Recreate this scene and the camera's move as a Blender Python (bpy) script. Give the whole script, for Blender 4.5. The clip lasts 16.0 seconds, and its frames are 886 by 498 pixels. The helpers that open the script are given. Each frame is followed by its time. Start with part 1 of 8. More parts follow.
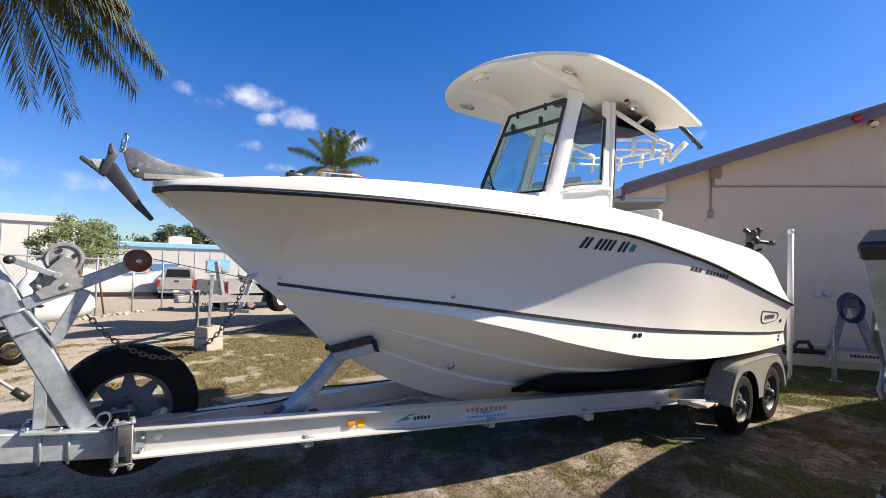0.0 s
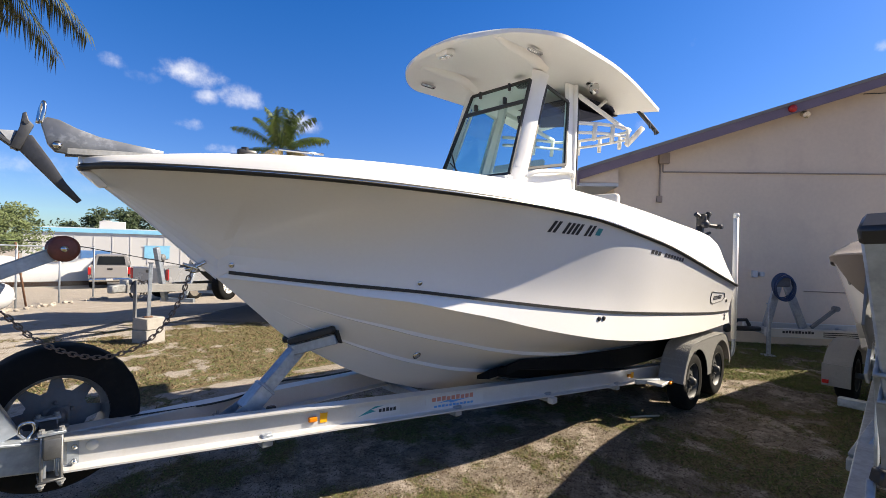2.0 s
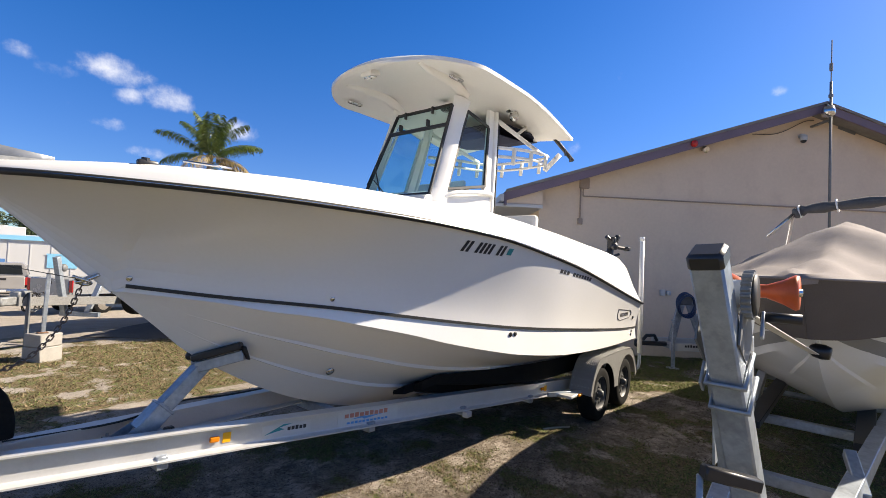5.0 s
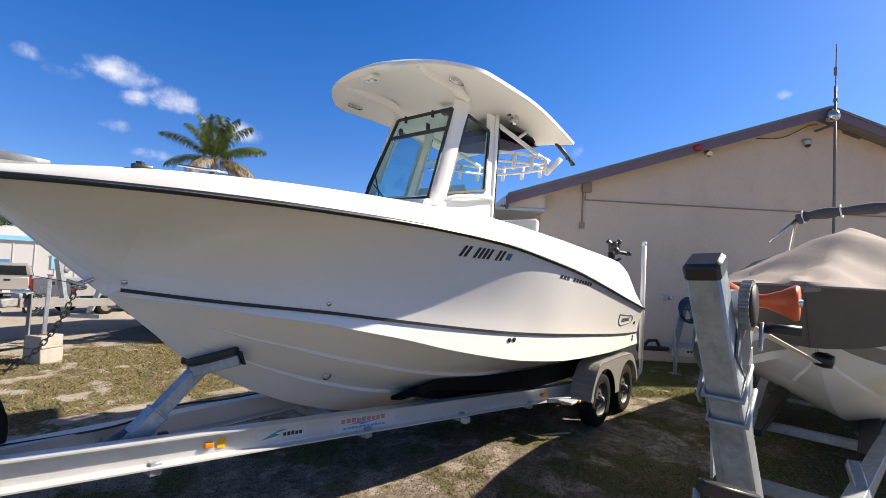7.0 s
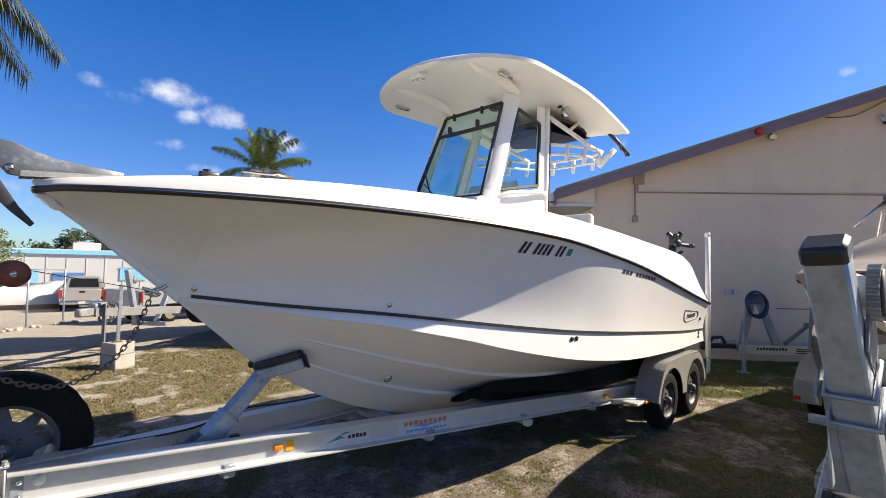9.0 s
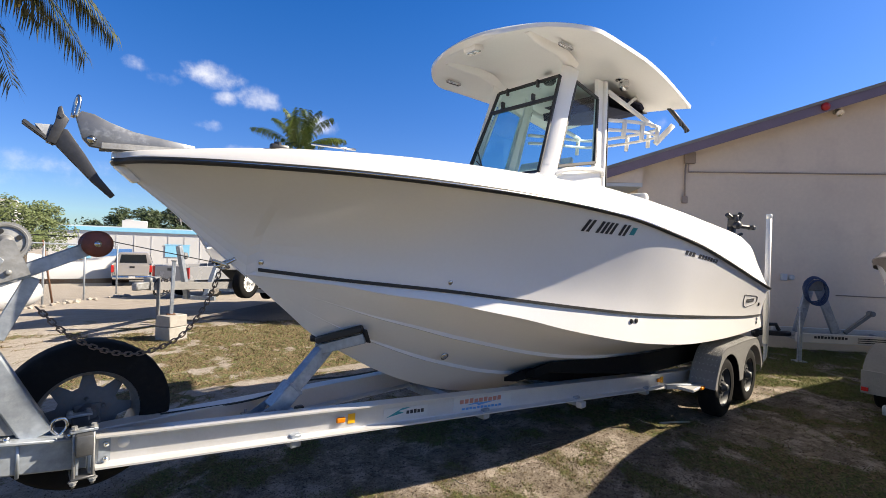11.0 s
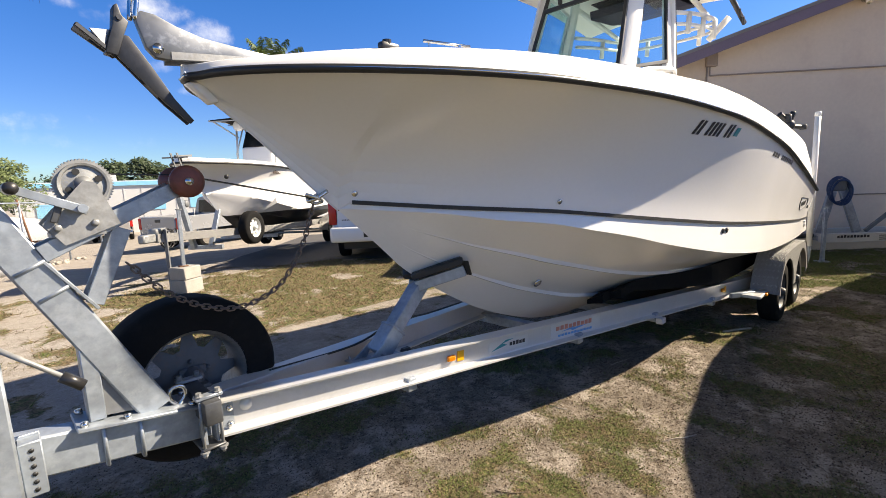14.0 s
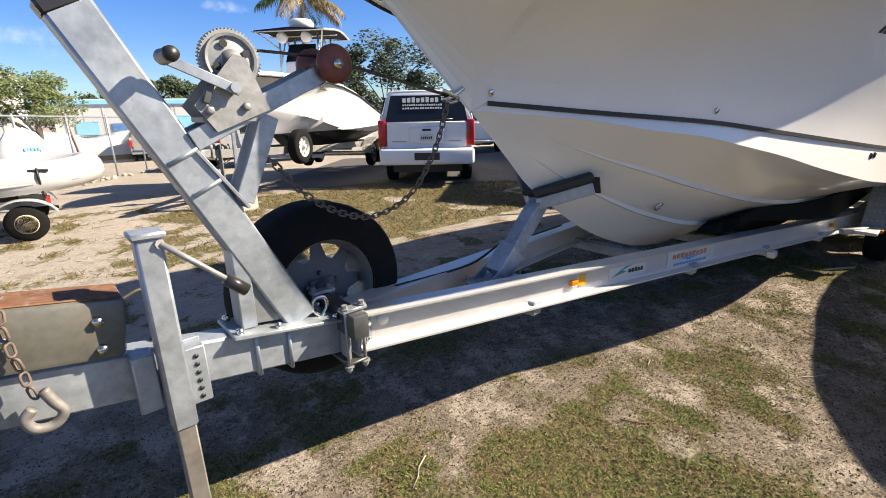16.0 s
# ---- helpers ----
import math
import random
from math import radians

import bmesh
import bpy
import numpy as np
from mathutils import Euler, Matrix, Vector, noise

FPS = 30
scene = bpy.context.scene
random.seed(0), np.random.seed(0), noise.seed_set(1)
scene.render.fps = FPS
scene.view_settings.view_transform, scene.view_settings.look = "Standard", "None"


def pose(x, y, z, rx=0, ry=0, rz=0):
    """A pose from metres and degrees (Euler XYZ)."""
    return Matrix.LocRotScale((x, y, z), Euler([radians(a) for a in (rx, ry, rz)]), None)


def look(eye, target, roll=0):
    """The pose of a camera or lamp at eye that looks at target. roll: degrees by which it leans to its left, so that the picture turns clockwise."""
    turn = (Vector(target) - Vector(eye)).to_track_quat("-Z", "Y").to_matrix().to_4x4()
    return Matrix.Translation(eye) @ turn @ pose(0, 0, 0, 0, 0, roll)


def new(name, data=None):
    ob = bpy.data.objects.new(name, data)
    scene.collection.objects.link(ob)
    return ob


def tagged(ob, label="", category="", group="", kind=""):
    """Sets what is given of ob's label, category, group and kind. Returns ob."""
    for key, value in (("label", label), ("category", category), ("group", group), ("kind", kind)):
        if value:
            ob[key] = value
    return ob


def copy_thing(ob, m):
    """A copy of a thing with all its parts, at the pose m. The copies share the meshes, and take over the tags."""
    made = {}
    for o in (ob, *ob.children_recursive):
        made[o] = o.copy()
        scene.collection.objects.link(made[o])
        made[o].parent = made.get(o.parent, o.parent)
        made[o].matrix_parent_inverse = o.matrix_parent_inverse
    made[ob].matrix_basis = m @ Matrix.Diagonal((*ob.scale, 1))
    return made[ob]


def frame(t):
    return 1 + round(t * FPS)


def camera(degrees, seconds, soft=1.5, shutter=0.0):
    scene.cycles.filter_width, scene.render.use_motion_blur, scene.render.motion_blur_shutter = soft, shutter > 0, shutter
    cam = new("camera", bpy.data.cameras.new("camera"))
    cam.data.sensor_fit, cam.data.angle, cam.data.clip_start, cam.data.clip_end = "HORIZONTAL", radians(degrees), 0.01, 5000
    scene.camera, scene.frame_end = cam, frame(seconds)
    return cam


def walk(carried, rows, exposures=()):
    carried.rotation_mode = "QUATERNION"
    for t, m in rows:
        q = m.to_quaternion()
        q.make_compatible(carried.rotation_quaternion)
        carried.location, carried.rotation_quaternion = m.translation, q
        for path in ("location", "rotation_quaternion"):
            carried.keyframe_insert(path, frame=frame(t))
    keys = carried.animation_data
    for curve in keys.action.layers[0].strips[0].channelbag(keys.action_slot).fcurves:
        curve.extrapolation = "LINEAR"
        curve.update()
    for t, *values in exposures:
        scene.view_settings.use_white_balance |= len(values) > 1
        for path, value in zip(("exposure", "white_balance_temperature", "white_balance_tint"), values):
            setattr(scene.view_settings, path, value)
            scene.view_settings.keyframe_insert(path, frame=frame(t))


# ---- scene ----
cam = camera(87.4, 16.0, soft=0.7)
PATH = [
    (0, (0.142, -0.096, 1.812), (1.374, 1.478, 1.873), 1.8),
    (0.5, (0.123, -0.072, 1.798), (1.258, 1.575, 1.83), 2.1),
    (1, (0.139, -0.049, 1.804), (1.267, 1.602, 1.801), 2.3),
    (1.5, (0.156, 0.019, 1.81), (1.405, 1.581, 1.807), 1.8),
    (2, (0.164, 0.089, 1.817), (1.553, 1.528, 1.816), 1.4),
    (2.5, (0.171, 0.098, 1.83), (1.662, 1.431, 1.843), 1.3),
    (3, (0.193, 0.012, 1.842), (1.725, 1.297, 1.88), 1.3),
    (3.5, (0.233, -0.068, 1.846), (1.779, 1.2, 1.892), 1.0),
    (4, (0.225, -0.107, 1.845), (1.784, 1.146, 1.895), 1.6),
    (6.5, (0.212, -0.093, 1.827), (1.769, 1.159, 1.923), 3.0),
    (7, (0.257, -0.115, 1.858), (1.812, 1.139, 1.942), 2.8),
    (7.5, (0.264, -0.098, 1.857), (1.77, 1.215, 1.954), 1.8),
    (8, (0.255, -0.046, 1.846), (1.712, 1.32, 1.944), 1.2),
    (10.5, (0.195, 0.145, 1.817), (1.605, 1.563, 1.86), 1.2),
    (11, (0.135, 0.22, 1.798), (1.479, 1.702, 1.799), 1.8),
    (11.5, (0.086, 0.293, 1.771), (1.371, 1.825, 1.753), 1.1),
    (12, (0.082, 0.429, 1.752), (1.409, 1.925, 1.679), 0.9),
    (12.5, (0.133, 0.721, 1.741), (1.42, 2.246, 1.604), -1.0),
    (13, (0.101, 0.875, 1.739), (1.297, 2.463, 1.521), -2.7),
    (13.5, (-0.038, 0.919, 1.739), (1.21, 2.46, 1.482), -3.1),
    (14, (-0.208, 0.998, 1.729), (1.184, 2.405, 1.438), -2.4),
    (14.5, (-0.14, 0.917, 1.733), (1.384, 2.168, 1.396), -0.7),
    (15, (-0.121, 0.956, 1.683), (1.454, 2.123, 1.285), -0.3),
    (15.5, (-0.272, 1.221, 1.637), (1.202, 2.476, 1.133), -0.1),
    (16, (-0.466, 1.548, 1.612), (0.798, 2.986, 1.033), -1.1),
]
walk(cam, [(t, look(eye, target, roll)) for t, eye, target, roll in PATH],
     exposures=((0, 1.17, 7700, 10), (11, 1.18, 7700, 10), (13, 1.26, 7900, 10), (14.5, 1.37, 8100, 10), (16, 1.38, 8100, 10)))

# world and sun
SUN = Vector((1.13, -0.765, 1.0)).normalized()
world = bpy.data.worlds.new("sky")
scene.world = world
world.use_nodes = True
wn = world.node_tree
wn.nodes.clear()
w_out = wn.nodes.new("ShaderNodeOutputWorld")
w_bg = wn.nodes.new("ShaderNodeBackground")
w_sky = wn.nodes.new("ShaderNodeTexSky")
w_sky.sky_type = "NISHITA"
w_sky.sun_disc = False
w_sky.sun_elevation = math.asin(SUN.z)
w_sky.sun_rotation = math.atan2(SUN.x, SUN.y)
w_sky.air_density, w_sky.dust_density, w_sky.ozone_density = 1.0, 0.3, 4.0
w_bg.inputs["Strength"].default_value = 0.085
w_sat = wn.nodes.new("ShaderNodeHueSaturation")
w_sat.inputs["Saturation"].default_value = 1.38
w_sat.inputs["Hue"].default_value = 0.517
wn.links.new(w_sky.outputs[0], w_sat.inputs["Color"])
# the clear winter air keeps the sky blue down to the horizon
w_tc, w_sep, w_low, w_dim = (wn.nodes.new("ShaderNode" + n) for n in ("TexCoord", "SeparateXYZ", "MapRange", "Mix"))
wn.links.new(w_tc.outputs["Generated"], w_sep.inputs[0])
wn.links.new(w_sep.outputs[2], w_low.inputs["Value"])
w_low.inputs["From Min"].default_value, w_low.inputs["From Max"].default_value = 0.0, 0.45
w_low.inputs["To Min"].default_value, w_low.inputs["To Max"].default_value = 1.0, 0.0
w_low.interpolation_type = "SMOOTHSTEP"
w_dim.data_type, w_dim.blend_type = "RGBA", "MULTIPLY"
w_dim.inputs["B"].default_value = (0.48, 0.64, 0.92, 1)
wn.links.new(w_low.outputs["Result"], w_dim.inputs["Factor"])
wn.links.new(w_sat.outputs[0], w_dim.inputs["A"])


def add_clouds(base):
    """White fair-weather clouds, each a patch of broken noise round a direction."""
    tc = wn.nodes.new("ShaderNodeTexCoord")
    nz = wn.nodes.new("ShaderNodeTexNoise")
    nz.inputs["Scale"].default_value, nz.inputs["Detail"].default_value, nz.inputs["Roughness"].default_value = 22.0, 8.0, 0.62
    wn.links.new(tc.outputs["Generated"], nz.inputs["Vector"])
    total = None
    # azimuth (degrees from +x), elevation, half width, half height, strength
    for az, el, rw, rh, power in ((74.8, 17.7, 3.6, 1.5, 1.0), (70.2, 16.0, 2.6, 1.6, 1.0), (73.3, 15.6, 1.7, 0.9, 0.9), (74.7, 12.6, 1.9, 0.7, 0.75), (63.2, 14.0, 2.6, 1.3, 1.0), (71.0, 10.3, 2.6, 0.8, 0.85), (81.9, 17.4, 1.8, 0.9, 0.8), (79.5, 16.6, 2.4, 0.8, 0.5), (92.0, 7.0, 12.0, 1.3, 0.6), (87.0, 5.0, 16.0, 1.2, 0.4), (2.6, 18.6, 1.0, 0.6, 0.7), (23.3, 14.8, 1.3, 1.2, 0.6)):
        d = Vector((math.cos(radians(el)) * math.cos(radians(az)), math.cos(radians(el)) * math.sin(radians(az)), math.sin(radians(el))))
        rw, rh = rw * 1.25, rh * 1.25
        right = Vector((-math.sin(radians(az)), math.cos(radians(az)), 0))
        up = d.cross(right) * -1
        parts = []
        for axis, r in ((right, rw), (up, rh)):
            dp = wn.nodes.new("ShaderNodeVectorMath")
            dp.operation = "DOT_PRODUCT"
            wn.links.new(tc.outputs["Generated"], dp.inputs[0])
            dp.inputs[1].default_value = axis / math.sin(radians(r))
            off = wn.nodes.new("ShaderNodeMath")
            off.operation = "SUBTRACT"
            off.inputs[1].default_value = d.dot(axis / math.sin(radians(r)))
            wn.links.new(dp.outputs["Value"], off.inputs[0])
            sq = wn.nodes.new("ShaderNodeMath")
            sq.operation = "MULTIPLY"
            wn.links.new(off.outputs[0], sq.inputs[0])
            wn.links.new(off.outputs[0], sq.inputs[1])
            parts.append(sq.outputs[0])
        add = wn.nodes.new("ShaderNodeMath")
        add.operation = "ADD"
        wn.links.new(parts[0], add.inputs[0])
        wn.links.new(parts[1], add.inputs[1])
        ahead = wn.nodes.new("ShaderNodeVectorMath")
        ahead.operation = "DOT_PRODUCT"
        wn.links.new(tc.outputs["Generated"], ahead.inputs[0])
        ahead.inputs[1].default_value = d
        front = wn.nodes.new("ShaderNodeMath")
        front.operation = "GREATER_THAN"
        front.inputs[1].default_value = 0.5
        wn.links.new(ahead.outputs["Value"], front.inputs[0])
        fall = wn.nodes.new("ShaderNodeMapRange")
        fall.inputs["From Min"].default_value, fall.inputs["From Max"].default_value = 0.0, 1.0
        fall.inputs["To Min"].default_value, fall.inputs["To Max"].default_value = 0.75 * power, -0.45
        wn.links.new(add.outputs[0], fall.inputs["Value"])
        shape = wn.nodes.new("ShaderNodeMath")
        shape.operation = "MULTIPLY_ADD"
        wn.links.new(nz.outputs["Fac"], shape.inputs[0])
        shape.inputs[1].default_value = 2.4
        wn.links.new(fall.outputs["Result"], shape.inputs[2])
        dens = wn.nodes.new("ShaderNodeMapRange")
        dens.interpolation_type = "SMOOTHSTEP"
        dens.inputs["From Min"].default_value, dens.inputs["From Max"].default_value = 1.25, 3.0
        dens.inputs["To Max"].default_value = power
        wn.links.new(shape.outputs[0], dens.inputs["Value"])
        only = wn.nodes.new("ShaderNodeMath")
        only.operation = "MULTIPLY"
        wn.links.new(dens.outputs["Result"], only.inputs[0])
        wn.links.new(front.outputs[0], only.inputs[1])
        if total is None:
            total = only.outputs[0]
        else:
            mx = wn.nodes.new("ShaderNodeMath")
            mx.operation = "MAXIMUM"
            wn.links.new(total, mx.inputs[0])
            wn.links.new(only.outputs[0], mx.inputs[1])
            total = mx.outputs[0]
    mix = wn.nodes.new("ShaderNodeMix")
    mix.data_type = "RGBA"
    wn.links.new(total, mix.inputs["Factor"])
    wn.links.new(base, mix.inputs["A"])
    mix.inputs["B"].default_value = (6.2, 6.6, 7.5, 1)
    return mix.outputs["Result"]


# unseen sky overhead paled and dimmed, added to neutralise the fill light in shadows
w_pale, w_high, w_fill = (wn.nodes.new("ShaderNode" + n) for n in ("HueSaturation", "MapRange", "Mix"))
w_pale.inputs["Saturation"].default_value, w_pale.inputs["Value"].default_value = 0.5, 0.4
wn.links.new(w_sky.outputs[0], w_pale.inputs["Color"])
wn.links.new(w_sep.outputs[2], w_high.inputs["Value"])
w_high.inputs["From Min"].default_value, w_high.inputs["From Max"].default_value = 0.5, 0.85
w_high.interpolation_type = "SMOOTHSTEP"
w_fill.data_type = "RGBA"
wn.links.new(w_high.outputs["Result"], w_fill.inputs["Factor"])
wn.links.new(w_dim.outputs["Result"], w_fill.inputs["A"])
wn.links.new(w_pale.outputs[0], w_fill.inputs["B"])
wn.links.new(add_clouds(w_fill.outputs["Result"]), w_bg.inputs[0])
wn.links.new(w_bg.outputs[0], w_out.inputs[0])
sun_data = bpy.data.lights.new("sun", "SUN")
sun_data.energy, sun_data.angle, sun_data.color = 4.7, radians(0.55), (1.0, 0.95, 0.88)
sun = new("sun", sun_data)
sun.matrix_world = look(SUN * 50, (0, 0, 0))



# materials
def mat(name, color, rough=0.5, metal=0.0, var=0.12, scale=2.0, grain=40.0, bump=0.0, coat=0.0, stain=None, stain_amount=0.0, spec=0.5):
    """A principled material with broad and fine variation, an optional stain and fine relief."""
    m = bpy.data.materials.new(name)
    m.use_nodes = True
    nt = m.node_tree
    b = nt.nodes["Principled BSDF"]
    b.inputs["Roughness"].default_value, b.inputs["Metallic"].default_value = rough, metal
    b.inputs["Coat Weight"].default_value = coat
    b.inputs["Specular IOR Level"].default_value = spec
    tc = nt.nodes.new("ShaderNodeTexCoord")

    def noise_node(s, detail=4.0, rough_=0.55):
        n = nt.nodes.new("ShaderNodeTexNoise")
        n.inputs["Scale"].default_value, n.inputs["Detail"].default_value, n.inputs["Roughness"].default_value = s, detail, rough_
        nt.links.new(tc.outputs["Object"], n.inputs["Vector"])
        return n

    big, fine = noise_node(scale), noise_node(grain, 3.0)
    ramp = nt.nodes.new("ShaderNodeMapRange")
    add = nt.nodes.new("ShaderNodeMath")
    add.operation = "MULTIPLY_ADD"
    add.inputs[1].default_value = 0.6
    nt.links.new(fine.outputs["Fac"], add.inputs[0])
    nt.links.new(big.outputs["Fac"], add.inputs[2])
    nt.links.new(add.outputs[0], ramp.inputs["Value"])
    ramp.inputs["From Min"].default_value, ramp.inputs["From Max"].default_value = 0.5, 1.1
    ramp.inputs["To Min"].default_value, ramp.inputs["To Max"].default_value = 1 - var, 1 + var
    mul = nt.nodes.new("ShaderNodeMix")
    mul.data_type, mul.blend_type = "RGBA", "MULTIPLY"
    mul.inputs["Factor"].default_value = 1.0
    mul.inputs["A"].default_value = (*color, 1)
    nt.links.new(ramp.outputs["Result"], mul.inputs["B"])
    last = mul.outputs["Result"]
    if stain:
        sn = noise_node(scale * 1.7 + 0.3, 6.0, 0.65)
        sr = nt.nodes.new("ShaderNodeMapRange")
        sr.inputs["From Min"].default_value, sr.inputs["From Max"].default_value = 0.52, 0.72
        sr.inputs["To Max"].default_value = stain_amount
        nt.links.new(sn.outputs["Fac"], sr.inputs["Value"])
        mx = nt.nodes.new("ShaderNodeMix")
        mx.data_type = "RGBA"
        nt.links.new(sr.outputs["Result"], mx.inputs["Factor"])
        nt.links.new(last, mx.inputs["A"])
        mx.inputs["B"].default_value = (*stain, 1)
        last = mx.outputs["Result"]
    nt.links.new(last, b.inputs["Base Color"])
    rr = nt.nodes.new("ShaderNodeMapRange")
    rr.inputs["To Min"].default_value, rr.inputs["To Max"].default_value = max(0.02, rough - 0.08), min(1.0, rough + 0.1)
    nt.links.new(big.outputs["Fac"], rr.inputs["Value"])
    nt.links.new(rr.outputs["Result"], b.inputs["Roughness"])
    if bump:
        bp = nt.nodes.new("ShaderNodeBump")
        bp.inputs["Strength"].default_value, bp.inputs["Distance"].default_value = 0.5, bump
        nt.links.new(fine.outputs["Fac"], bp.inputs["Height"])
        nt.links.new(bp.outputs[0], b.inputs["Normal"])
    return m


GELCOAT = mat("white_gelcoat", (0.75, 0.745, 0.735), 0.22, var=0.025, scale=0.8, coat=0.3)
DECKWHITE = mat("white_deck", (0.74, 0.735, 0.72), 0.45, var=0.03, scale=1.5)
TOPWHITE = mat("hardtop_white", (0.80, 0.79, 0.76), 0.4, var=0.03, scale=1.5)
BLACK = mat("black_rubber", (0.018, 0.018, 0.018), 0.5, var=0.2)
BLACKPLASTIC = mat("black_plastic", (0.02, 0.02, 0.022), 0.35, var=0.2)
TYRE = mat("tyre_rubber", (0.009, 0.009, 0.009), 0.85, spec=0.15, var=0.25, scale=8, stain=(0.04, 0.034, 0.028), stain_amount=0.2, bump=0.002)
GALV = mat("galvanised_steel", (0.32, 0.36, 0.405), 0.42, metal=0.5, var=0.3, scale=7, grain=30, stain=(0.52, 0.56, 0.6), stain_amount=0.5, bump=0.001)
DARKGALV = mat("dull_galvanised_steel", (0.17, 0.178, 0.185), 0.6, metal=0.25, var=0.2, scale=8, grain=40)
ALU = mat("aluminium", (0.585, 0.585, 0.58), 0.4, metal=0.35, var=0.07, scale=3, grain=60, stain=(0.5, 0.48, 0.44), stain_amount=0.35)
PLATE = mat("tread_plate", (0.3, 0.297, 0.29), 0.45, metal=0.35, var=0.1, scale=5)


def tread(m):
    """Raised crossing bars of tread plate as relief."""
    nt = m.node_tree
    tc = nt.nodes.new("ShaderNodeTexCoord")
    ck = nt.nodes.new("ShaderNodeTexBrick")
    ck.inputs["Scale"].default_value = 18.0
    ck.inputs["Mortar Size"].default_value = 0.05
    ck.inputs["Color1"].default_value = ck.inputs["Color2"].default_value = (0, 0, 0, 1)
    ck.inputs["Mortar"].default_value = (1, 1, 1, 1)
    mp = nt.nodes.new("ShaderNodeMapping")
    mp.inputs["Rotation"].default_value = (0.6, 0.5, 0.78)
    nt.links.new(tc.outputs["Object"], mp.inputs["Vector"])
    nt.links.new(mp.outputs[0], ck.inputs["Vector"])
    bp = nt.nodes.new("ShaderNodeBump")
    bp.inputs["Strength"].default_value, bp.inputs["Distance"].default_value = 1.0, 0.006
    nt.links.new(ck.outputs["Color"], bp.inputs["Height"])
    nt.links.new(bp.outputs[0], nt.nodes["Principled BSDF"].inputs["Normal"])


tread(PLATE)
STEEL = mat("stainless_steel", (0.6, 0.6, 0.6), 0.18, metal=1.0, var=0.06)
RUST = mat("rusty_steel", (0.16, 0.075, 0.04), 0.8, metal=0.1, var=0.4, scale=20, stain=(0.3, 0.28, 0.26), stain_amount=0.5, bump=0.002)
REDROLLER = mat("red_rubber", (0.17, 0.045, 0.028), 0.5, var=0.35, scale=15, stain=(0.08, 0.03, 0.025), stain_amount=0.6)
ORANGE = mat("orange_rubber", (0.55, 0.09, 0.02), 0.4, var=0.2, scale=12)
AMBER = mat("amber_lens", (0.75, 0.22, 0.01), 0.2, var=0.05)
YELLOW = mat("yellow_reflector", (0.85, 0.42, 0.02), 0.3, var=0.05)
RED = mat("red_lens", (0.5, 0.02, 0.02), 0.2, var=0.1)
NAVY = mat("navy_canvas", (0.012, 0.016, 0.04), 0.85, var=0.2)
CANVAS = mat("grey_canvas", (0.25, 0.222, 0.215), 0.9, var=0.16, scale=3, grain=120, stain=(0.2, 0.172, 0.158), stain_amount=0.5, bump=0.002)
BROWN = mat("brown_paint", (0.13, 0.105, 0.09), 0.35, var=0.1)
STUCCO = mat("tan_stucco", (0.67, 0.54, 0.42), 0.9, var=0.07, scale=0.7, grain=14, stain=(0.58, 0.45, 0.36), stain_amount=0.6, bump=0.006, spec=0.2)
PURPLE = mat("purple_fascia", (0.17, 0.125, 0.16), 0.6, var=0.12, scale=3)
SHINGLE = mat("grey_shingle", (0.2, 0.19, 0.18), 0.9, var=0.2, scale=4, grain=80, bump=0.004)
CONCRETE = mat("concrete", (0.33, 0.315, 0.29), 0.9, var=0.15, scale=6, grain=60, bump=0.003)
WHITEPAINT = mat("white_wall_paint", (0.5, 0.51, 0.52), 0.7, var=0.04, scale=0.5)
BLUEPAINT = mat("blue_paint", (0.07, 0.2, 0.45), 0.6, var=0.15)
SKYBLUE = mat("light_blue_paint", (0.2, 0.5, 0.72), 0.6, var=0.1)
CARWHITE = mat("white_car_paint", (0.74, 0.76, 0.79), 0.2, var=0.02, coat=0.5)
CARTAN = mat("pale_tan_car_paint", (0.36, 0.345, 0.33), 0.3, metal=0.2, var=0.04, coat=0.4)
CARGREY = mat("silver_car_paint", (0.3, 0.31, 0.325), 0.25, metal=0.3, var=0.03, coat=0.5)
DARKGLASS = mat("dark_window_glass", (0.012, 0.016, 0.02), 0.06, var=0.0, spec=0.45)
BLUEHOSE = mat("blue_hose", (0.012, 0.035, 0.1), 0.45, var=0.2)
PVC = mat("white_pvc", (0.78, 0.77, 0.74), 0.35, var=0.04)
CREAM = mat("cream_upholstery", (0.7, 0.68, 0.64), 0.6, var=0.05)
TEXT = mat("dark_lettering", (0.03, 0.03, 0.035), 0.5, var=0.0)
TEAL = mat("teal_decal", (0.02, 0.25, 0.28), 0.4, var=0.05)
PALEBLUE = mat("blue_decal", (0.08, 0.3, 0.6), 0.4, var=0.05)
LOGORED = mat("red_decal", (0.55, 0.22, 0.16), 0.4, var=0.05)
DECAL = mat("pale_decal", (0.6, 0.6, 0.58), 0.4, var=0.05)
BARK = mat("palm_bark", (0.17, 0.145, 0.12), 0.9, var=0.35, scale=6, grain=30, bump=0.01)
TREEBARK = mat("tree_bark", (0.1, 0.08, 0.06), 0.9, var=0.3, scale=6, grain=30, bump=0.01)
LEAF = mat("tree_leaf", (0.065, 0.095, 0.03), 0.6, var=0.4, scale=1.5, grain=6)
OPENLEAF = mat("light_tree_leaf", (0.095, 0.125, 0.045), 0.6, var=0.4, scale=1.5, grain=6)
DARKLEAF = mat("dark_tree_leaf", (0.03, 0.05, 0.018), 0.6, var=0.4, scale=0.6, grain=4)
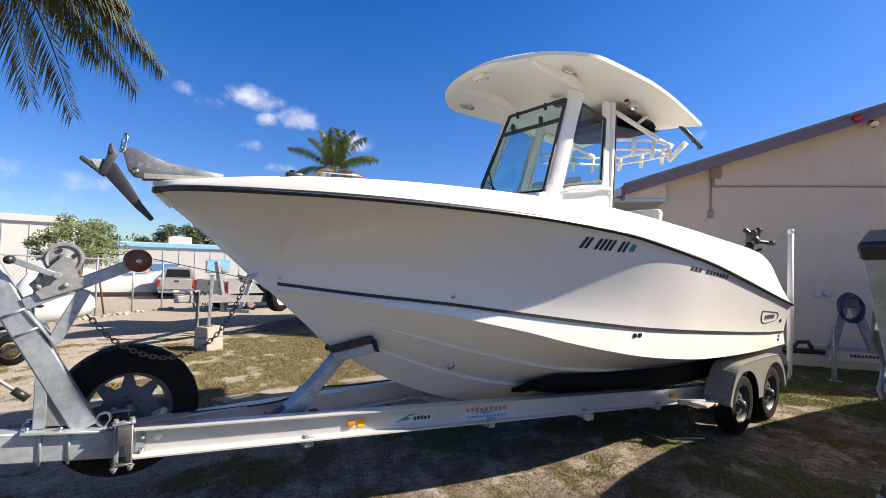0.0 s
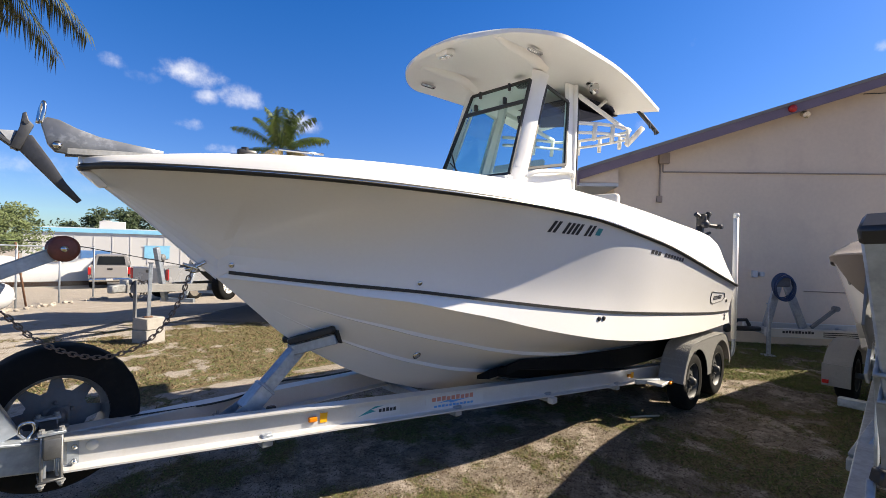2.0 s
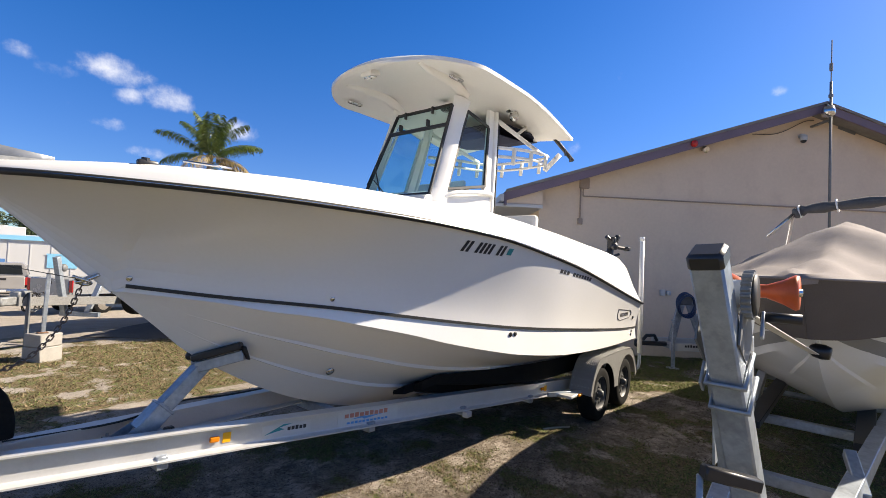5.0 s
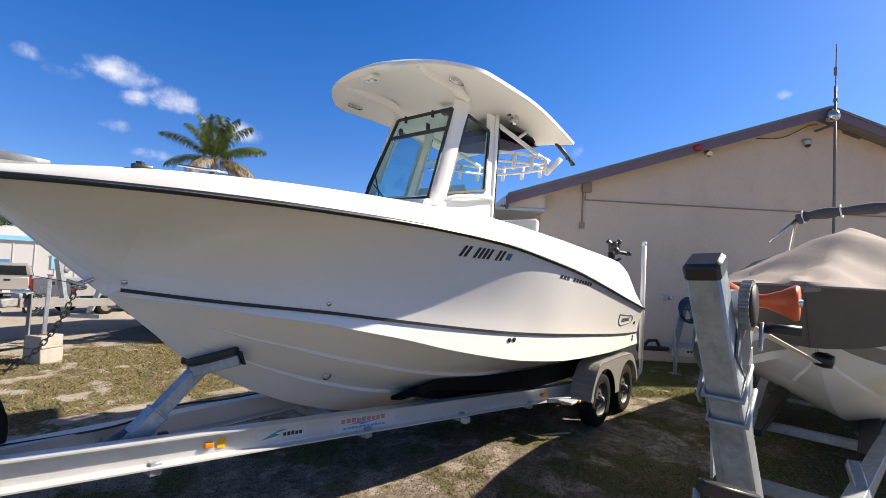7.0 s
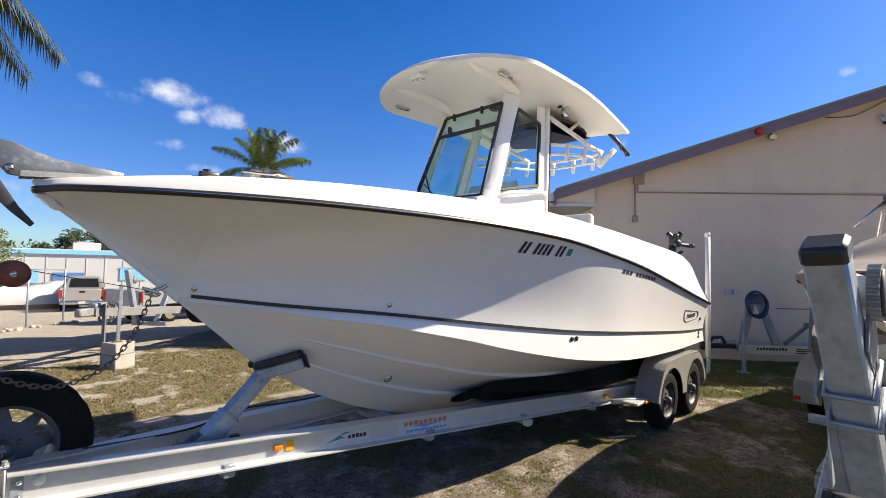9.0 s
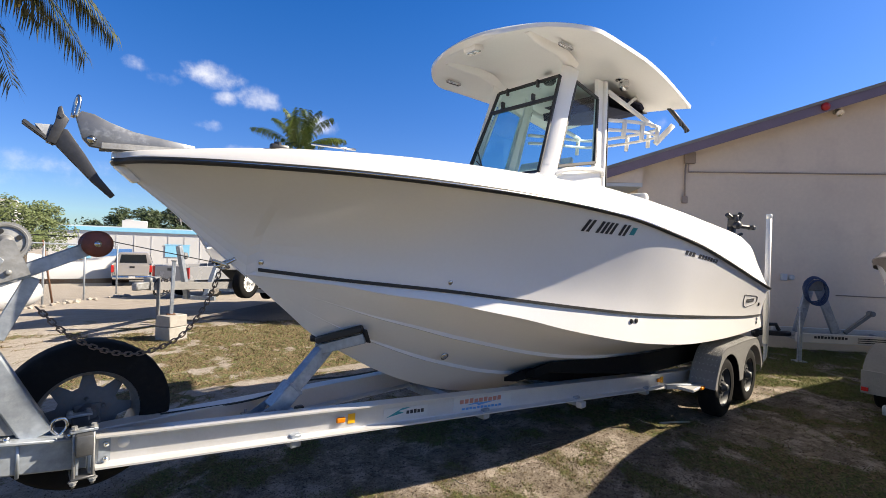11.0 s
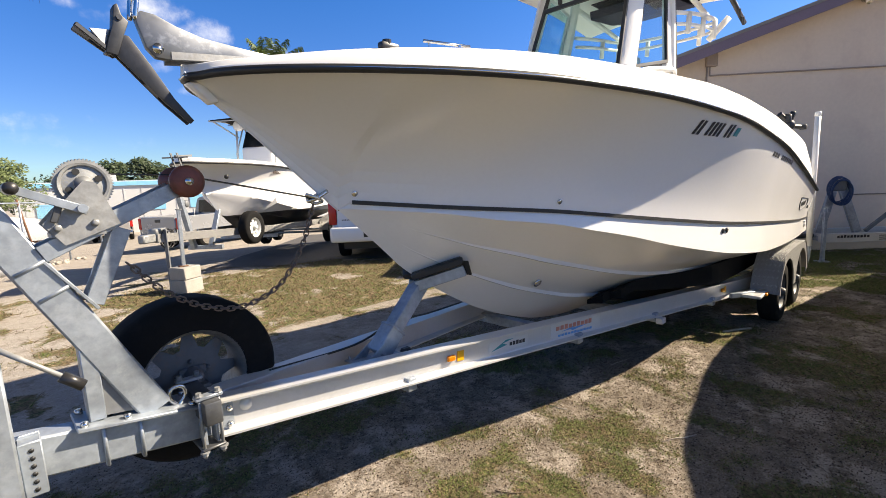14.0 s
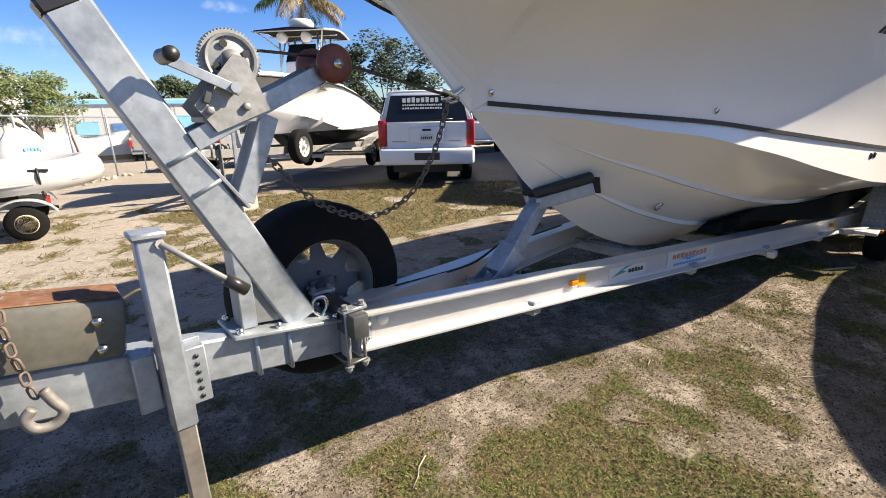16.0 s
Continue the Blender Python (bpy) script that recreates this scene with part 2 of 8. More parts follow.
PALM = mat("palm_leaf", (0.05, 0.058, 0.018), 0.4, var=0.4, scale=1.6, grain=6, stain=(0.17, 0.115, 0.04), stain_amount=0.6)
GREENPALM = mat("fresh_palm_leaf", (0.075, 0.115, 0.022), 0.4, var=0.35, scale=1.2, grain=6, stain=(0.2, 0.2, 0.05), stain_amount=0.35)
DRYPALM = mat("dry_palm_leaf", (0.22, 0.16, 0.06), 0.6, var=0.3, scale=2.0, grain=8)
SAND = mat("limestone_gravel", (0.36, 0.325, 0.28), 0.95, var=0.2, scale=3, grain=50)


def glass(name, color, rough=0.02):
    """Thin tinted glazing: clear transmission with a sharp reflection."""
    m = bpy.data.materials.new(name)
    m.use_nodes = True
    nt = m.node_tree
    nt.nodes.clear()
    out = nt.nodes.new("ShaderNodeOutputMaterial")
    mix = nt.nodes.new("ShaderNodeMixShader")
    tr = nt.nodes.new("ShaderNodeBsdfTransparent")
    gl = nt.nodes.new("ShaderNodeBsdfGlossy")
    lw = nt.nodes.new("ShaderNodeLayerWeight")
    lw.inputs["Blend"].default_value = 0.5
    pw = nt.nodes.new("ShaderNodeMath")
    pw.operation = "POWER"
    pw.inputs[1].default_value = 4.0
    nt.links.new(lw.outputs["Facing"], pw.inputs[0])
    fr = nt.nodes.new("ShaderNodeMapRange")
    fr.inputs["To Min"].default_value, fr.inputs["To Max"].default_value = 0.04, 0.45
    nt.links.new(pw.outputs[0], fr.inputs["Value"])
    tr.inputs["Color"].default_value = (*color, 1)
    gl.inputs["Roughness"].default_value = rough
    nt.links.new(fr.outputs[0], mix.inputs[0])
    nt.links.new(tr.outputs[0], mix.inputs[1])
    nt.links.new(gl.outputs[0], mix.inputs[2])
    nt.links.new(mix.outputs[0], out.inputs[0])
    return m


TINT = glass("tinted_glass", (0.58, 0.81, 0.83))
WINCHGREY = mat("worn_zinc", (0.27, 0.278, 0.28), 0.5, metal=0.35, var=0.28, scale=14, grain=60, stain=(0.17, 0.15, 0.125), stain_amount=0.4, bump=0.001)
RIMLIP = mat("worn_steel_rim", (0.22, 0.215, 0.205), 0.45, metal=0.4, var=0.25, scale=9, stain=(0.14, 0.08, 0.05), stain_amount=0.6)
WHITERIM = mat("white_painted_rim", (0.6, 0.6, 0.58), 0.4, var=0.06, scale=9)
# rusting disc; its base colour is darkened for the shade inside the tyre
SHADEDRIM = mat("dull_rusting_shaded_rim", (0.085, 0.09, 0.098), 0.6, metal=0.0, var=0.2, scale=9, stain=(0.16, 0.1, 0.07), stain_amount=0.6)
OLDZINC = mat("weathered_dark_zinc", (0.1, 0.104, 0.11), 0.5, metal=0.6, var=0.25, scale=9, grain=40, stain=(0.2, 0.2, 0.2), stain_amount=0.4)
CHAINIRON = mat("weathered_chain_iron", (0.15, 0.115, 0.095), 0.7, metal=0.2, var=0.4, scale=20, stain=(0.2, 0.09, 0.05), stain_amount=0.6)
ANCHORDARK = mat("dark_weathered_fluke_steel", (0.04, 0.043, 0.05), 0.45, metal=0.3, var=0.3, scale=9, grain=40, stain=(0.09, 0.09, 0.095), stain_amount=0.4)
ANCHORZINC = mat("smooth_galvanised_steel", (0.15, 0.162, 0.18), 0.42, metal=0.6, var=0.2, scale=7, grain=20, stain=(0.5, 0.52, 0.54), stain_amount=0.5)
SKIRT = mat("brown_canvas_skirt", (0.125, 0.102, 0.086), 0.9, var=0.12, scale=3, grain=120, bump=0.002)
CHAINZINC = mat("rust_stained_zinc", (0.2, 0.195, 0.185), 0.6, metal=0.3, var=0.3, scale=25, stain=(0.25, 0.12, 0.07), stain_amount=0.6)
RIMGREY = mat("dusty_grey_rim", (0.085, 0.088, 0.09), 0.5, metal=0.3, var=0.2, scale=9, stain=(0.13, 0.12, 0.11), stain_amount=0.5)
OLDLEG = mat("brown_stained_zinc", (0.2, 0.185, 0.165), 0.55, metal=0.3, var=0.25, scale=9, grain=40, stain=(0.16, 0.1, 0.06), stain_amount=0.5, bump=0.001)
COUPLERGREY = mat("worn_coupler_paint", (0.13, 0.13, 0.115), 0.38, metal=0.2, var=0.25, scale=8, grain=50, stain=(0.2, 0.13, 0.08), stain_amount=0.35)
# brown dark enough to put the conduits' shadow lines into their colour
CONDUIT = mat("shadow_brown_conduit", (0.33, 0.25, 0.2), 0.7, var=0.15, scale=2)


# mesh helpers
def thing(name, label, category, at=(0, 0, 0), turn=0.0, group="", kind=""):
    """A top-level Empty; parts under it are built in its own coordinates."""
    ob = new(name)
    ob.empty_display_size = 0.1
    ob.matrix_basis = pose(*at, 0, 0, turn)
    return tagged(ob, label, category, group, kind)


def mesh_object(name, bm, material, smooth=None):
    if smooth is not None:
        for f in bm.faces:
            f.smooth = True
        for e in bm.edges:
            if len(e.link_faces) == 2 and e.calc_face_angle(0.0) > radians(smooth):
                e.smooth = False
    me = bpy.data.meshes.new(name)
    bm.to_mesh(me)
    bm.free()
    me.materials.append(material)
    return new(name, me)


def part(name, bm, material, parent, label="", smooth=40):
    ob = mesh_object(name, bm, material, smooth)
    ob.parent = parent
    return tagged(ob, label)


def single(name, bm, material, label, category, at=(0, 0, 0), turn=0.0, group="", kind="", smooth=40):
    ob = mesh_object(name, bm, material, smooth)
    ob.matrix_basis = pose(*at, 0, 0, turn)
    return tagged(ob, label, category, group, kind)


def join(*bms):
    """Join bmeshes into the first."""
    first = bms[0]
    for other in bms[1:]:
        me = bpy.data.meshes.new("tmp")
        other.to_mesh(me)
        other.free()
        first.from_mesh(me)
        bpy.data.meshes.remove(me)
    return first


def box(x0, x1, y0, y1, z0, z1, bevel=0.0, seg=1):
    bm = bmesh.new()
    bmesh.ops.create_cube(bm, size=1)
    bmesh.ops.transform(bm, matrix=Matrix.LocRotScale(((x0 + x1) / 2, (y0 + y1) / 2, (z0 + z1) / 2), None, (abs(x1 - x0), abs(y1 - y0), abs(z1 - z0))), verts=bm.verts)
    if bevel:
        bmesh.ops.bevel(bm, geom=bm.edges[:], offset=bevel, segments=seg, affect="EDGES", profile=0.5)
    return bm


def beam(a, b, w, h, bevel=0.004, up=(0, 0, 1)):
    """A rectangular bar from a to b, w wide across and h high."""
    a, b = Vector(a), Vector(b)
    d = b - a
    bm = box(0, d.length, -w / 2, w / 2, -h / 2, h / 2, bevel)
    x = d.normalized()
    y = Vector(up).cross(x).normalized()
    z = x.cross(y)
    m = Matrix((x, y, z)).transposed().to_4x4()
    m.translation = a
    bmesh.ops.transform(bm, matrix=m, verts=bm.verts)
    return bm


def tube(points, r, seg=10, cap=True, radii=None):
    """A round bar along a polyline."""
    pts = [Vector(p) for p in points]
    bm = bmesh.new()
    rings = []
    n = len(pts)
    ref = None
    for i, p in enumerate(pts):
        d = (pts[min(i + 1, n - 1)] - pts[max(i - 1, 0)]).normalized()
        if ref is None:
            ref = d.orthogonal().normalized()
        ref = (ref - ref.dot(d) * d).normalized()
        side = d.cross(ref)
        rad = radii[i] if radii else r
        rings.append([bm.verts.new(p + rad * (math.cos(k * math.tau / seg) * ref + math.sin(k * math.tau / seg) * side)) for k in range(seg)])
    for a, b in zip(rings, rings[1:]):
        for k in range(seg):
            bm.faces.new((a[k], a[(k + 1) % seg], b[(k + 1) % seg], b[k]))
    if cap:
        bm.faces.new(rings[0][::-1])
        bm.faces.new(rings[-1])
    return bm


def arc_points(points, steps=6):
    """A smooth curve through points (Catmull-Rom)."""
    p = [Vector(q) for q in points]
    p = [2 * p[0] - p[1]] + p + [2 * p[-1] - p[-2]]
    out = []
    for i in range(1, len(p) - 2):
        for k in range(steps):
            t = k / steps
            a, b, c, d = p[i - 1 : i + 3]
            out.append(0.5 * (2 * b + (c - a) * t + (2 * a - 5 * b + 4 * c - d) * t * t + (3 * b - a - 3 * c + d) * t**3))
    return out + [p[-2]]


def lathe(profile, axis_a, axis_b, seg=24):
    """A solid of revolution: profile of (along, radius) on the axis from a to b (along in metres from a)."""
    a, d = Vector(axis_a), (Vector(axis_b) - Vector(axis_a)).normalized()
    u = d.orthogonal().normalized()
    v = d.cross(u)
    bm = bmesh.new()
    rings = []
    for s, r in profile:
        rings.append([bm.verts.new(a + s * d + max(r, 1e-4) * (math.cos(k * math.tau / seg) * u + math.sin(k * math.tau / seg) * v)) for k in range(seg)])
    for p, q in zip(rings, rings[1:]):
        for k in range(seg):
            bm.faces.new((p[k], p[(k + 1) % seg], q[(k + 1) % seg], q[k]))
    bm.faces.new(rings[0][::-1])
    bm.faces.new(rings[-1])
    return bm


def prism(outline, plane, lo, hi, bevel=0.0):
    """An outline of 2D points pushed from lo to hi along the axis that the plane leaves: 'xz' along y, 'xy' along z, 'yz' along x."""
    def at(p, h):
        return {"xz": (p[0], h, p[1]), "xy": (p[0], p[1], h), "yz": (h, p[0], p[1])}[plane]
    bm = bmesh.new()
    lower = [bm.verts.new(at(p, lo)) for p in outline]
    upper = [bm.verts.new(at(p, hi)) for p in outline]
    n = len(outline)
    bm.faces.new(lower[::-1])
    bm.faces.new(upper)
    for k in range(n):
        bm.faces.new((lower[k], lower[(k + 1) % n], upper[(k + 1) % n], upper[k]))
    bmesh.ops.recalc_face_normals(bm, faces=bm.faces)
    if bevel:
        bmesh.ops.bevel(bm, geom=bm.edges[:], offset=bevel, segments=2, affect="EDGES", profile=0.5)
    return bm


def sheet(grid, close=False):
    """A surface from rows of points."""
    bm = bmesh.new()
    rows = [[bm.verts.new(p) for p in row] for row in grid]
    for a, b in zip(rows, rows[1:]):
        n = len(a)
        for k in range(n if close else n - 1):
            bm.faces.new((a[k], a[(k + 1) % n], b[(k + 1) % n], b[k]))
    return bm


def thicken(bm, t):
    bmesh.ops.recalc_face_normals(bm, faces=bm.faces)
    bmesh.ops.solidify(bm, geom=bm.faces[:], thickness=t)
    return bm


def spline(table):
    """A smooth function through (x, value) pairs (monotone cubic)."""
    xs, ys = [p[0] for p in table], [p[1] for p in table]
    n = len(xs)
    dl = [(ys[i + 1] - ys[i]) / (xs[i + 1] - xs[i]) for i in range(n - 1)]
    sl = [dl[0]] + [0.0 if dl[i - 1] * dl[i] <= 0 else 2 * dl[i - 1] * dl[i] / (dl[i - 1] + dl[i]) for i in range(1, n - 1)] + [dl[-1]]

    def f(x):
        if x <= xs[0]:
            return ys[0]
        if x >= xs[-1]:
            return ys[-1]
        i = max(k for k in range(n - 1) if xs[k] <= x)
        h = xs[i + 1] - xs[i]
        t = (x - xs[i]) / h
        return (2 * t**3 - 3 * t**2 + 1) * ys[i] + (t**3 - 2 * t**2 + t) * h * sl[i] + (-2 * t**3 + 3 * t**2) * ys[i + 1] + (t**3 - t**2) * h * sl[i + 1]

    return f


def moved(bm, m):
    bmesh.ops.transform(bm, matrix=m, verts=bm.verts)
    return bm

# ground: one sheet to the horizon, level round the boats and falling gently beyond the drive
YC = 3.19


def ground_z(x, y):
    far = max(0.0, y - 11.0 + 0.25 * min(0.0, x))
    return -0.04 * max(0.0, min(far, 60.0)) * min(1.0, far / 4.0)


def cover_at(x, y):
    """How thick the grass stands, 0 to 1."""
    tow = max(0.0, min(1.0, (2.3 - x) / 1.5)) * max(0.0, min(1.0, (3.5 - y) / 0.7))
    right = max(0.0, min(1.0, (1.5 - y) / 0.9)) * max(0.0, min(1.0, (x - 2.6) / 1.6))
    aft = max(0.0, min(1.0, (x - 7.2) / 1.2)) * 0.8
    verge = max(0.0, min(1.0, (x - 0.3) / 1.2)) * 0.8 + 0.14 if 6.4 < y < 10.8 else 0.0
    base = max(0.3 if y < 4.2 else 0.08, tow * 0.92, right * 0.95, aft, verge)
    n = 0.55 * noise.noise((x * 1.1, y * 1.1, 7)) + 0.55 * noise.noise((x * 2.7, y * 2.7, 2)) + 0.4 * noise.noise((x * 6.5, y * 6.5, 5))
    return max(0.0, min(1.0, base + n * 1.7 - 0.1))


def ground_material():
    m = bpy.data.materials.new("ground_soil_and_grass")
    m.use_nodes = True
    nt = m.node_tree
    b = nt.nodes["Principled BSDF"]
    b.inputs["Roughness"].default_value = 0.95
    b.inputs["Specular IOR Level"].default_value = 0.15
    geo = nt.nodes.new("ShaderNodeNewGeometry")

    def noise_node(s, detail=5.0, rough=0.6):
        n = nt.nodes.new("ShaderNodeTexNoise")
        n.inputs["Scale"].default_value, n.inputs["Detail"].default_value, n.inputs["Roughness"].default_value = s, detail, rough
        nt.links.new(geo.outputs["Position"], n.inputs["Vector"])
        return n.outputs["Fac"]

    def ramp(v, a, b_, lo=0.0, hi=1.0):
        n = nt.nodes.new("ShaderNodeMapRange")
        n.inputs["From Min"].default_value, n.inputs["From Max"].default_value = a, b_
        n.inputs["To Min"].default_value, n.inputs["To Max"].default_value = lo, hi
        nt.links.new(v, n.inputs["Value"])
        return n.outputs["Result"]

    def mix(f, a, b_):
        n = nt.nodes.new("ShaderNodeMix")
        n.data_type = "RGBA"
        nt.links.new(f, n.inputs["Factor"])
        for key, v in (("A", a), ("B", b_)):
            if isinstance(v, tuple):
                n.inputs[key].default_value = (*v, 1)
            else:
                nt.links.new(v, n.inputs[key])
        return n.outputs["Result"]

    def math_node(op, a, b_=None):
        n = nt.nodes.new("ShaderNodeMath")
        n.operation = op
        n.use_clamp = True
        for k, v in enumerate((a, b_)):
            if v is None:
                continue
            if isinstance(v, (int, float)):
                n.inputs[k].default_value = v
            else:
                nt.links.new(v, n.inputs[k])
        return n.outputs[0]

    sep = nt.nodes.new("ShaderNodeSeparateXYZ")
    nt.links.new(geo.outputs["Position"], sep.inputs[0])
    x, y = sep.outputs[0], sep.outputs[1]
    mid, fine, grit = noise_node(1.6, 6, 0.68), noise_node(9.0, 7, 0.75), noise_node(85.0, 4, 0.75)
    crumb = noise_node(32.0, 5, 0.8)
    # trodden soil, pale wind-blown sand in patches, dark humus and thatch flecks
    soil = mix(ramp(fine, 0.36, 0.64), (0.1, 0.078, 0.056), (0.3, 0.25, 0.2))
    soil = mix(ramp(crumb, 0.42, 0.62), soil, mix(ramp(grit, 0.35, 0.65), (0.06, 0.048, 0.036), (0.38, 0.33, 0.275)))
    palesand = mix(ramp(grit, 0.3, 0.7), (0.3, 0.257, 0.212), (0.47, 0.415, 0.353))
    patches = ramp(noise_node(2.3, 10, 0.72), 0.51, 0.565)
    sand = mix(math_node("MULTIPLY", patches, ramp(fine, 0.3, 0.55, 0.55, 0.95)), soil, palesand)
    flecks = math_node("MULTIPLY", ramp(noise_node(5.5, 10, 0.8), 0.53, 0.58), ramp(crumb, 0.4, 0.55))
    sand = mix(math_node("MULTIPLY", flecks, 0.85), sand, mix(ramp(grit, 0.3, 0.7), (0.03, 0.022, 0.014), (0.12, 0.088, 0.055)))
    # the open yard beyond the tow bar is paler, gravelly sand
    yard = math_node("MULTIPLY", ramp(y, 3.8, 5.6), ramp(x, 1.0, 3.0, 1.0, 0.55))
    gravel = mix(ramp(grit, 0.38, 0.62), mix(ramp(crumb, 0.35, 0.65), (0.22, 0.198, 0.175), (0.38, 0.345, 0.31)), mix(ramp(fine, 0.35, 0.65), (0.32, 0.29, 0.258), (0.5, 0.457, 0.415)))
    gravel = mix(math_node("MULTIPLY", ramp(noise_node(3.1, 9, 0.75), 0.54, 0.6), 0.5), gravel, (0.17, 0.135, 0.1))
    sand = mix(yard, sand, gravel)
    straw = mix(ramp(crumb, 0.38, 0.62), (0.06, 0.04, 0.022), (0.25, 0.185, 0.105))
    green = mix(ramp(crumb, 0.38, 0.62), (0.025, 0.033, 0.011), (0.15, 0.17, 0.055))
    grass = mix(ramp(noise_node(6.0, 8, 0.75), 0.44, 0.56), straw, green)
    # turf stands where the cover attribute says, broken up at the scale of tufts
    att = nt.nodes.new("ShaderNodeAttribute")
    att.attribute_name = "grass_cover"
    tuft = noise_node(14.0, 8, 0.78)
    edge = math_node("ADD", math_node("MULTIPLY", att.outputs["Fac"], 0.55), math_node("MULTIPLY", tuft, 0.9))
    thin = math_node("MULTIPLY", ramp(edge, 0.6, 0.72), 0.92)
    col = mix(thin, sand, grass)
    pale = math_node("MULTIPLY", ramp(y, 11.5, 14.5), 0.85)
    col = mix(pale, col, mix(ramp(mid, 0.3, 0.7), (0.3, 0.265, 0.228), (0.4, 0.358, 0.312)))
    nt.links.new(col, b.inputs["Base Color"])
    hsum = math_node("ADD", math_node("MULTIPLY", fine, 0.45), math_node("ADD", math_node("MULTIPLY", crumb, 0.35), math_node("MULTIPLY", grit, 0.2)))
    bp = nt.nodes.new("ShaderNodeBump")
    bp.inputs["Strength"].default_value, bp.inputs["Distance"].default_value = 1.0, 0.04
    nt.links.new(hsum, bp.inputs["Height"])
    nt.links.new(bp.outputs[0], b.inputs["Normal"])
    return m


GROUND = ground_material()


def make_ground():
    def steps(lo, hi, near_lo, near_hi, fine):
        out, v, s = [], near_lo, fine
        while v < near_hi:
            out.append(v)
            v += fine
        out.append(near_hi)
        v, s = near_hi, fine
        while v < hi:
            s *= 1.5
            v = min(hi, v + s)
            out.append(v)
        v, s = near_lo, fine
        while v > lo:
            s *= 1.5
            v = max(lo, v - s)
            out.insert(0, v)
        return out

    xs, ys = steps(-900, 900, -3, 14, 0.085), steps(-900, 900, -2, 13, 0.085)
    rows = []
    for gy in ys:
        row = []
        for gx in xs:
            bumpy = 0.012 * noise.noise((gx * 1.3, gy * 1.3, 0)) + 0.008 * noise.noise((gx * 4, gy * 4, 3)) if -4 < gx < 15 and -3 < gy < 14 else 0.0
            row.append((gx, gy, ground_z(gx, gy) + bumpy))
        rows.append(row)
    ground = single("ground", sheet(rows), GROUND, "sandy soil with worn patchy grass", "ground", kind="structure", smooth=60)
    att = ground.data.attributes.new("grass_cover", "FLOAT", "POINT")
    att.data.foreach_set("value", [cover_at(v.co.x, v.co.y) if -4 < v.co.x < 15 and -3 < v.co.y < 14 else 0.2 for v in ground.data.vertices])


make_ground()

ASPHALT = mat("worn_asphalt", (0.075, 0.072, 0.07), 0.9, var=0.18, scale=1.2, grain=60, stain=(0.14, 0.127, 0.11), stain_amount=0.5, bump=0.004)


def make_drive():
    a = radians(-42)
    u, v = Vector((math.cos(a), math.sin(a), 0)), Vector((-math.sin(a), math.cos(a), 0))
    o = Vector((4.9, 10.6, 0))
    rows = []
    for j in range(9):
        row = []
        for i in range(60):
            d = -2.2 + i * 0.7
            w = 0.2 * math.sin(d * 0.9) + 0.15 * math.sin(d * 2.3) if j in (0, 8) else 0.0
            p = o + u * d + v * (j * 1.15 + w)
            row.append((p.x, p.y, ground_z(p.x, p.y) + 0.022))
        rows.append(row)
    single("road", sheet(rows), ASPHALT, "worn grey asphalt parking lane beyond the grass", "road", kind="structure", smooth=60)


make_drive()

# building with the gable end
WALL_AZ, WALL_D = -50.0, 10.55
wu = Vector((math.cos(radians(WALL_AZ)), math.sin(radians(WALL_AZ)), 0))
wn_ = Vector((-wu.y, wu.x, 0))


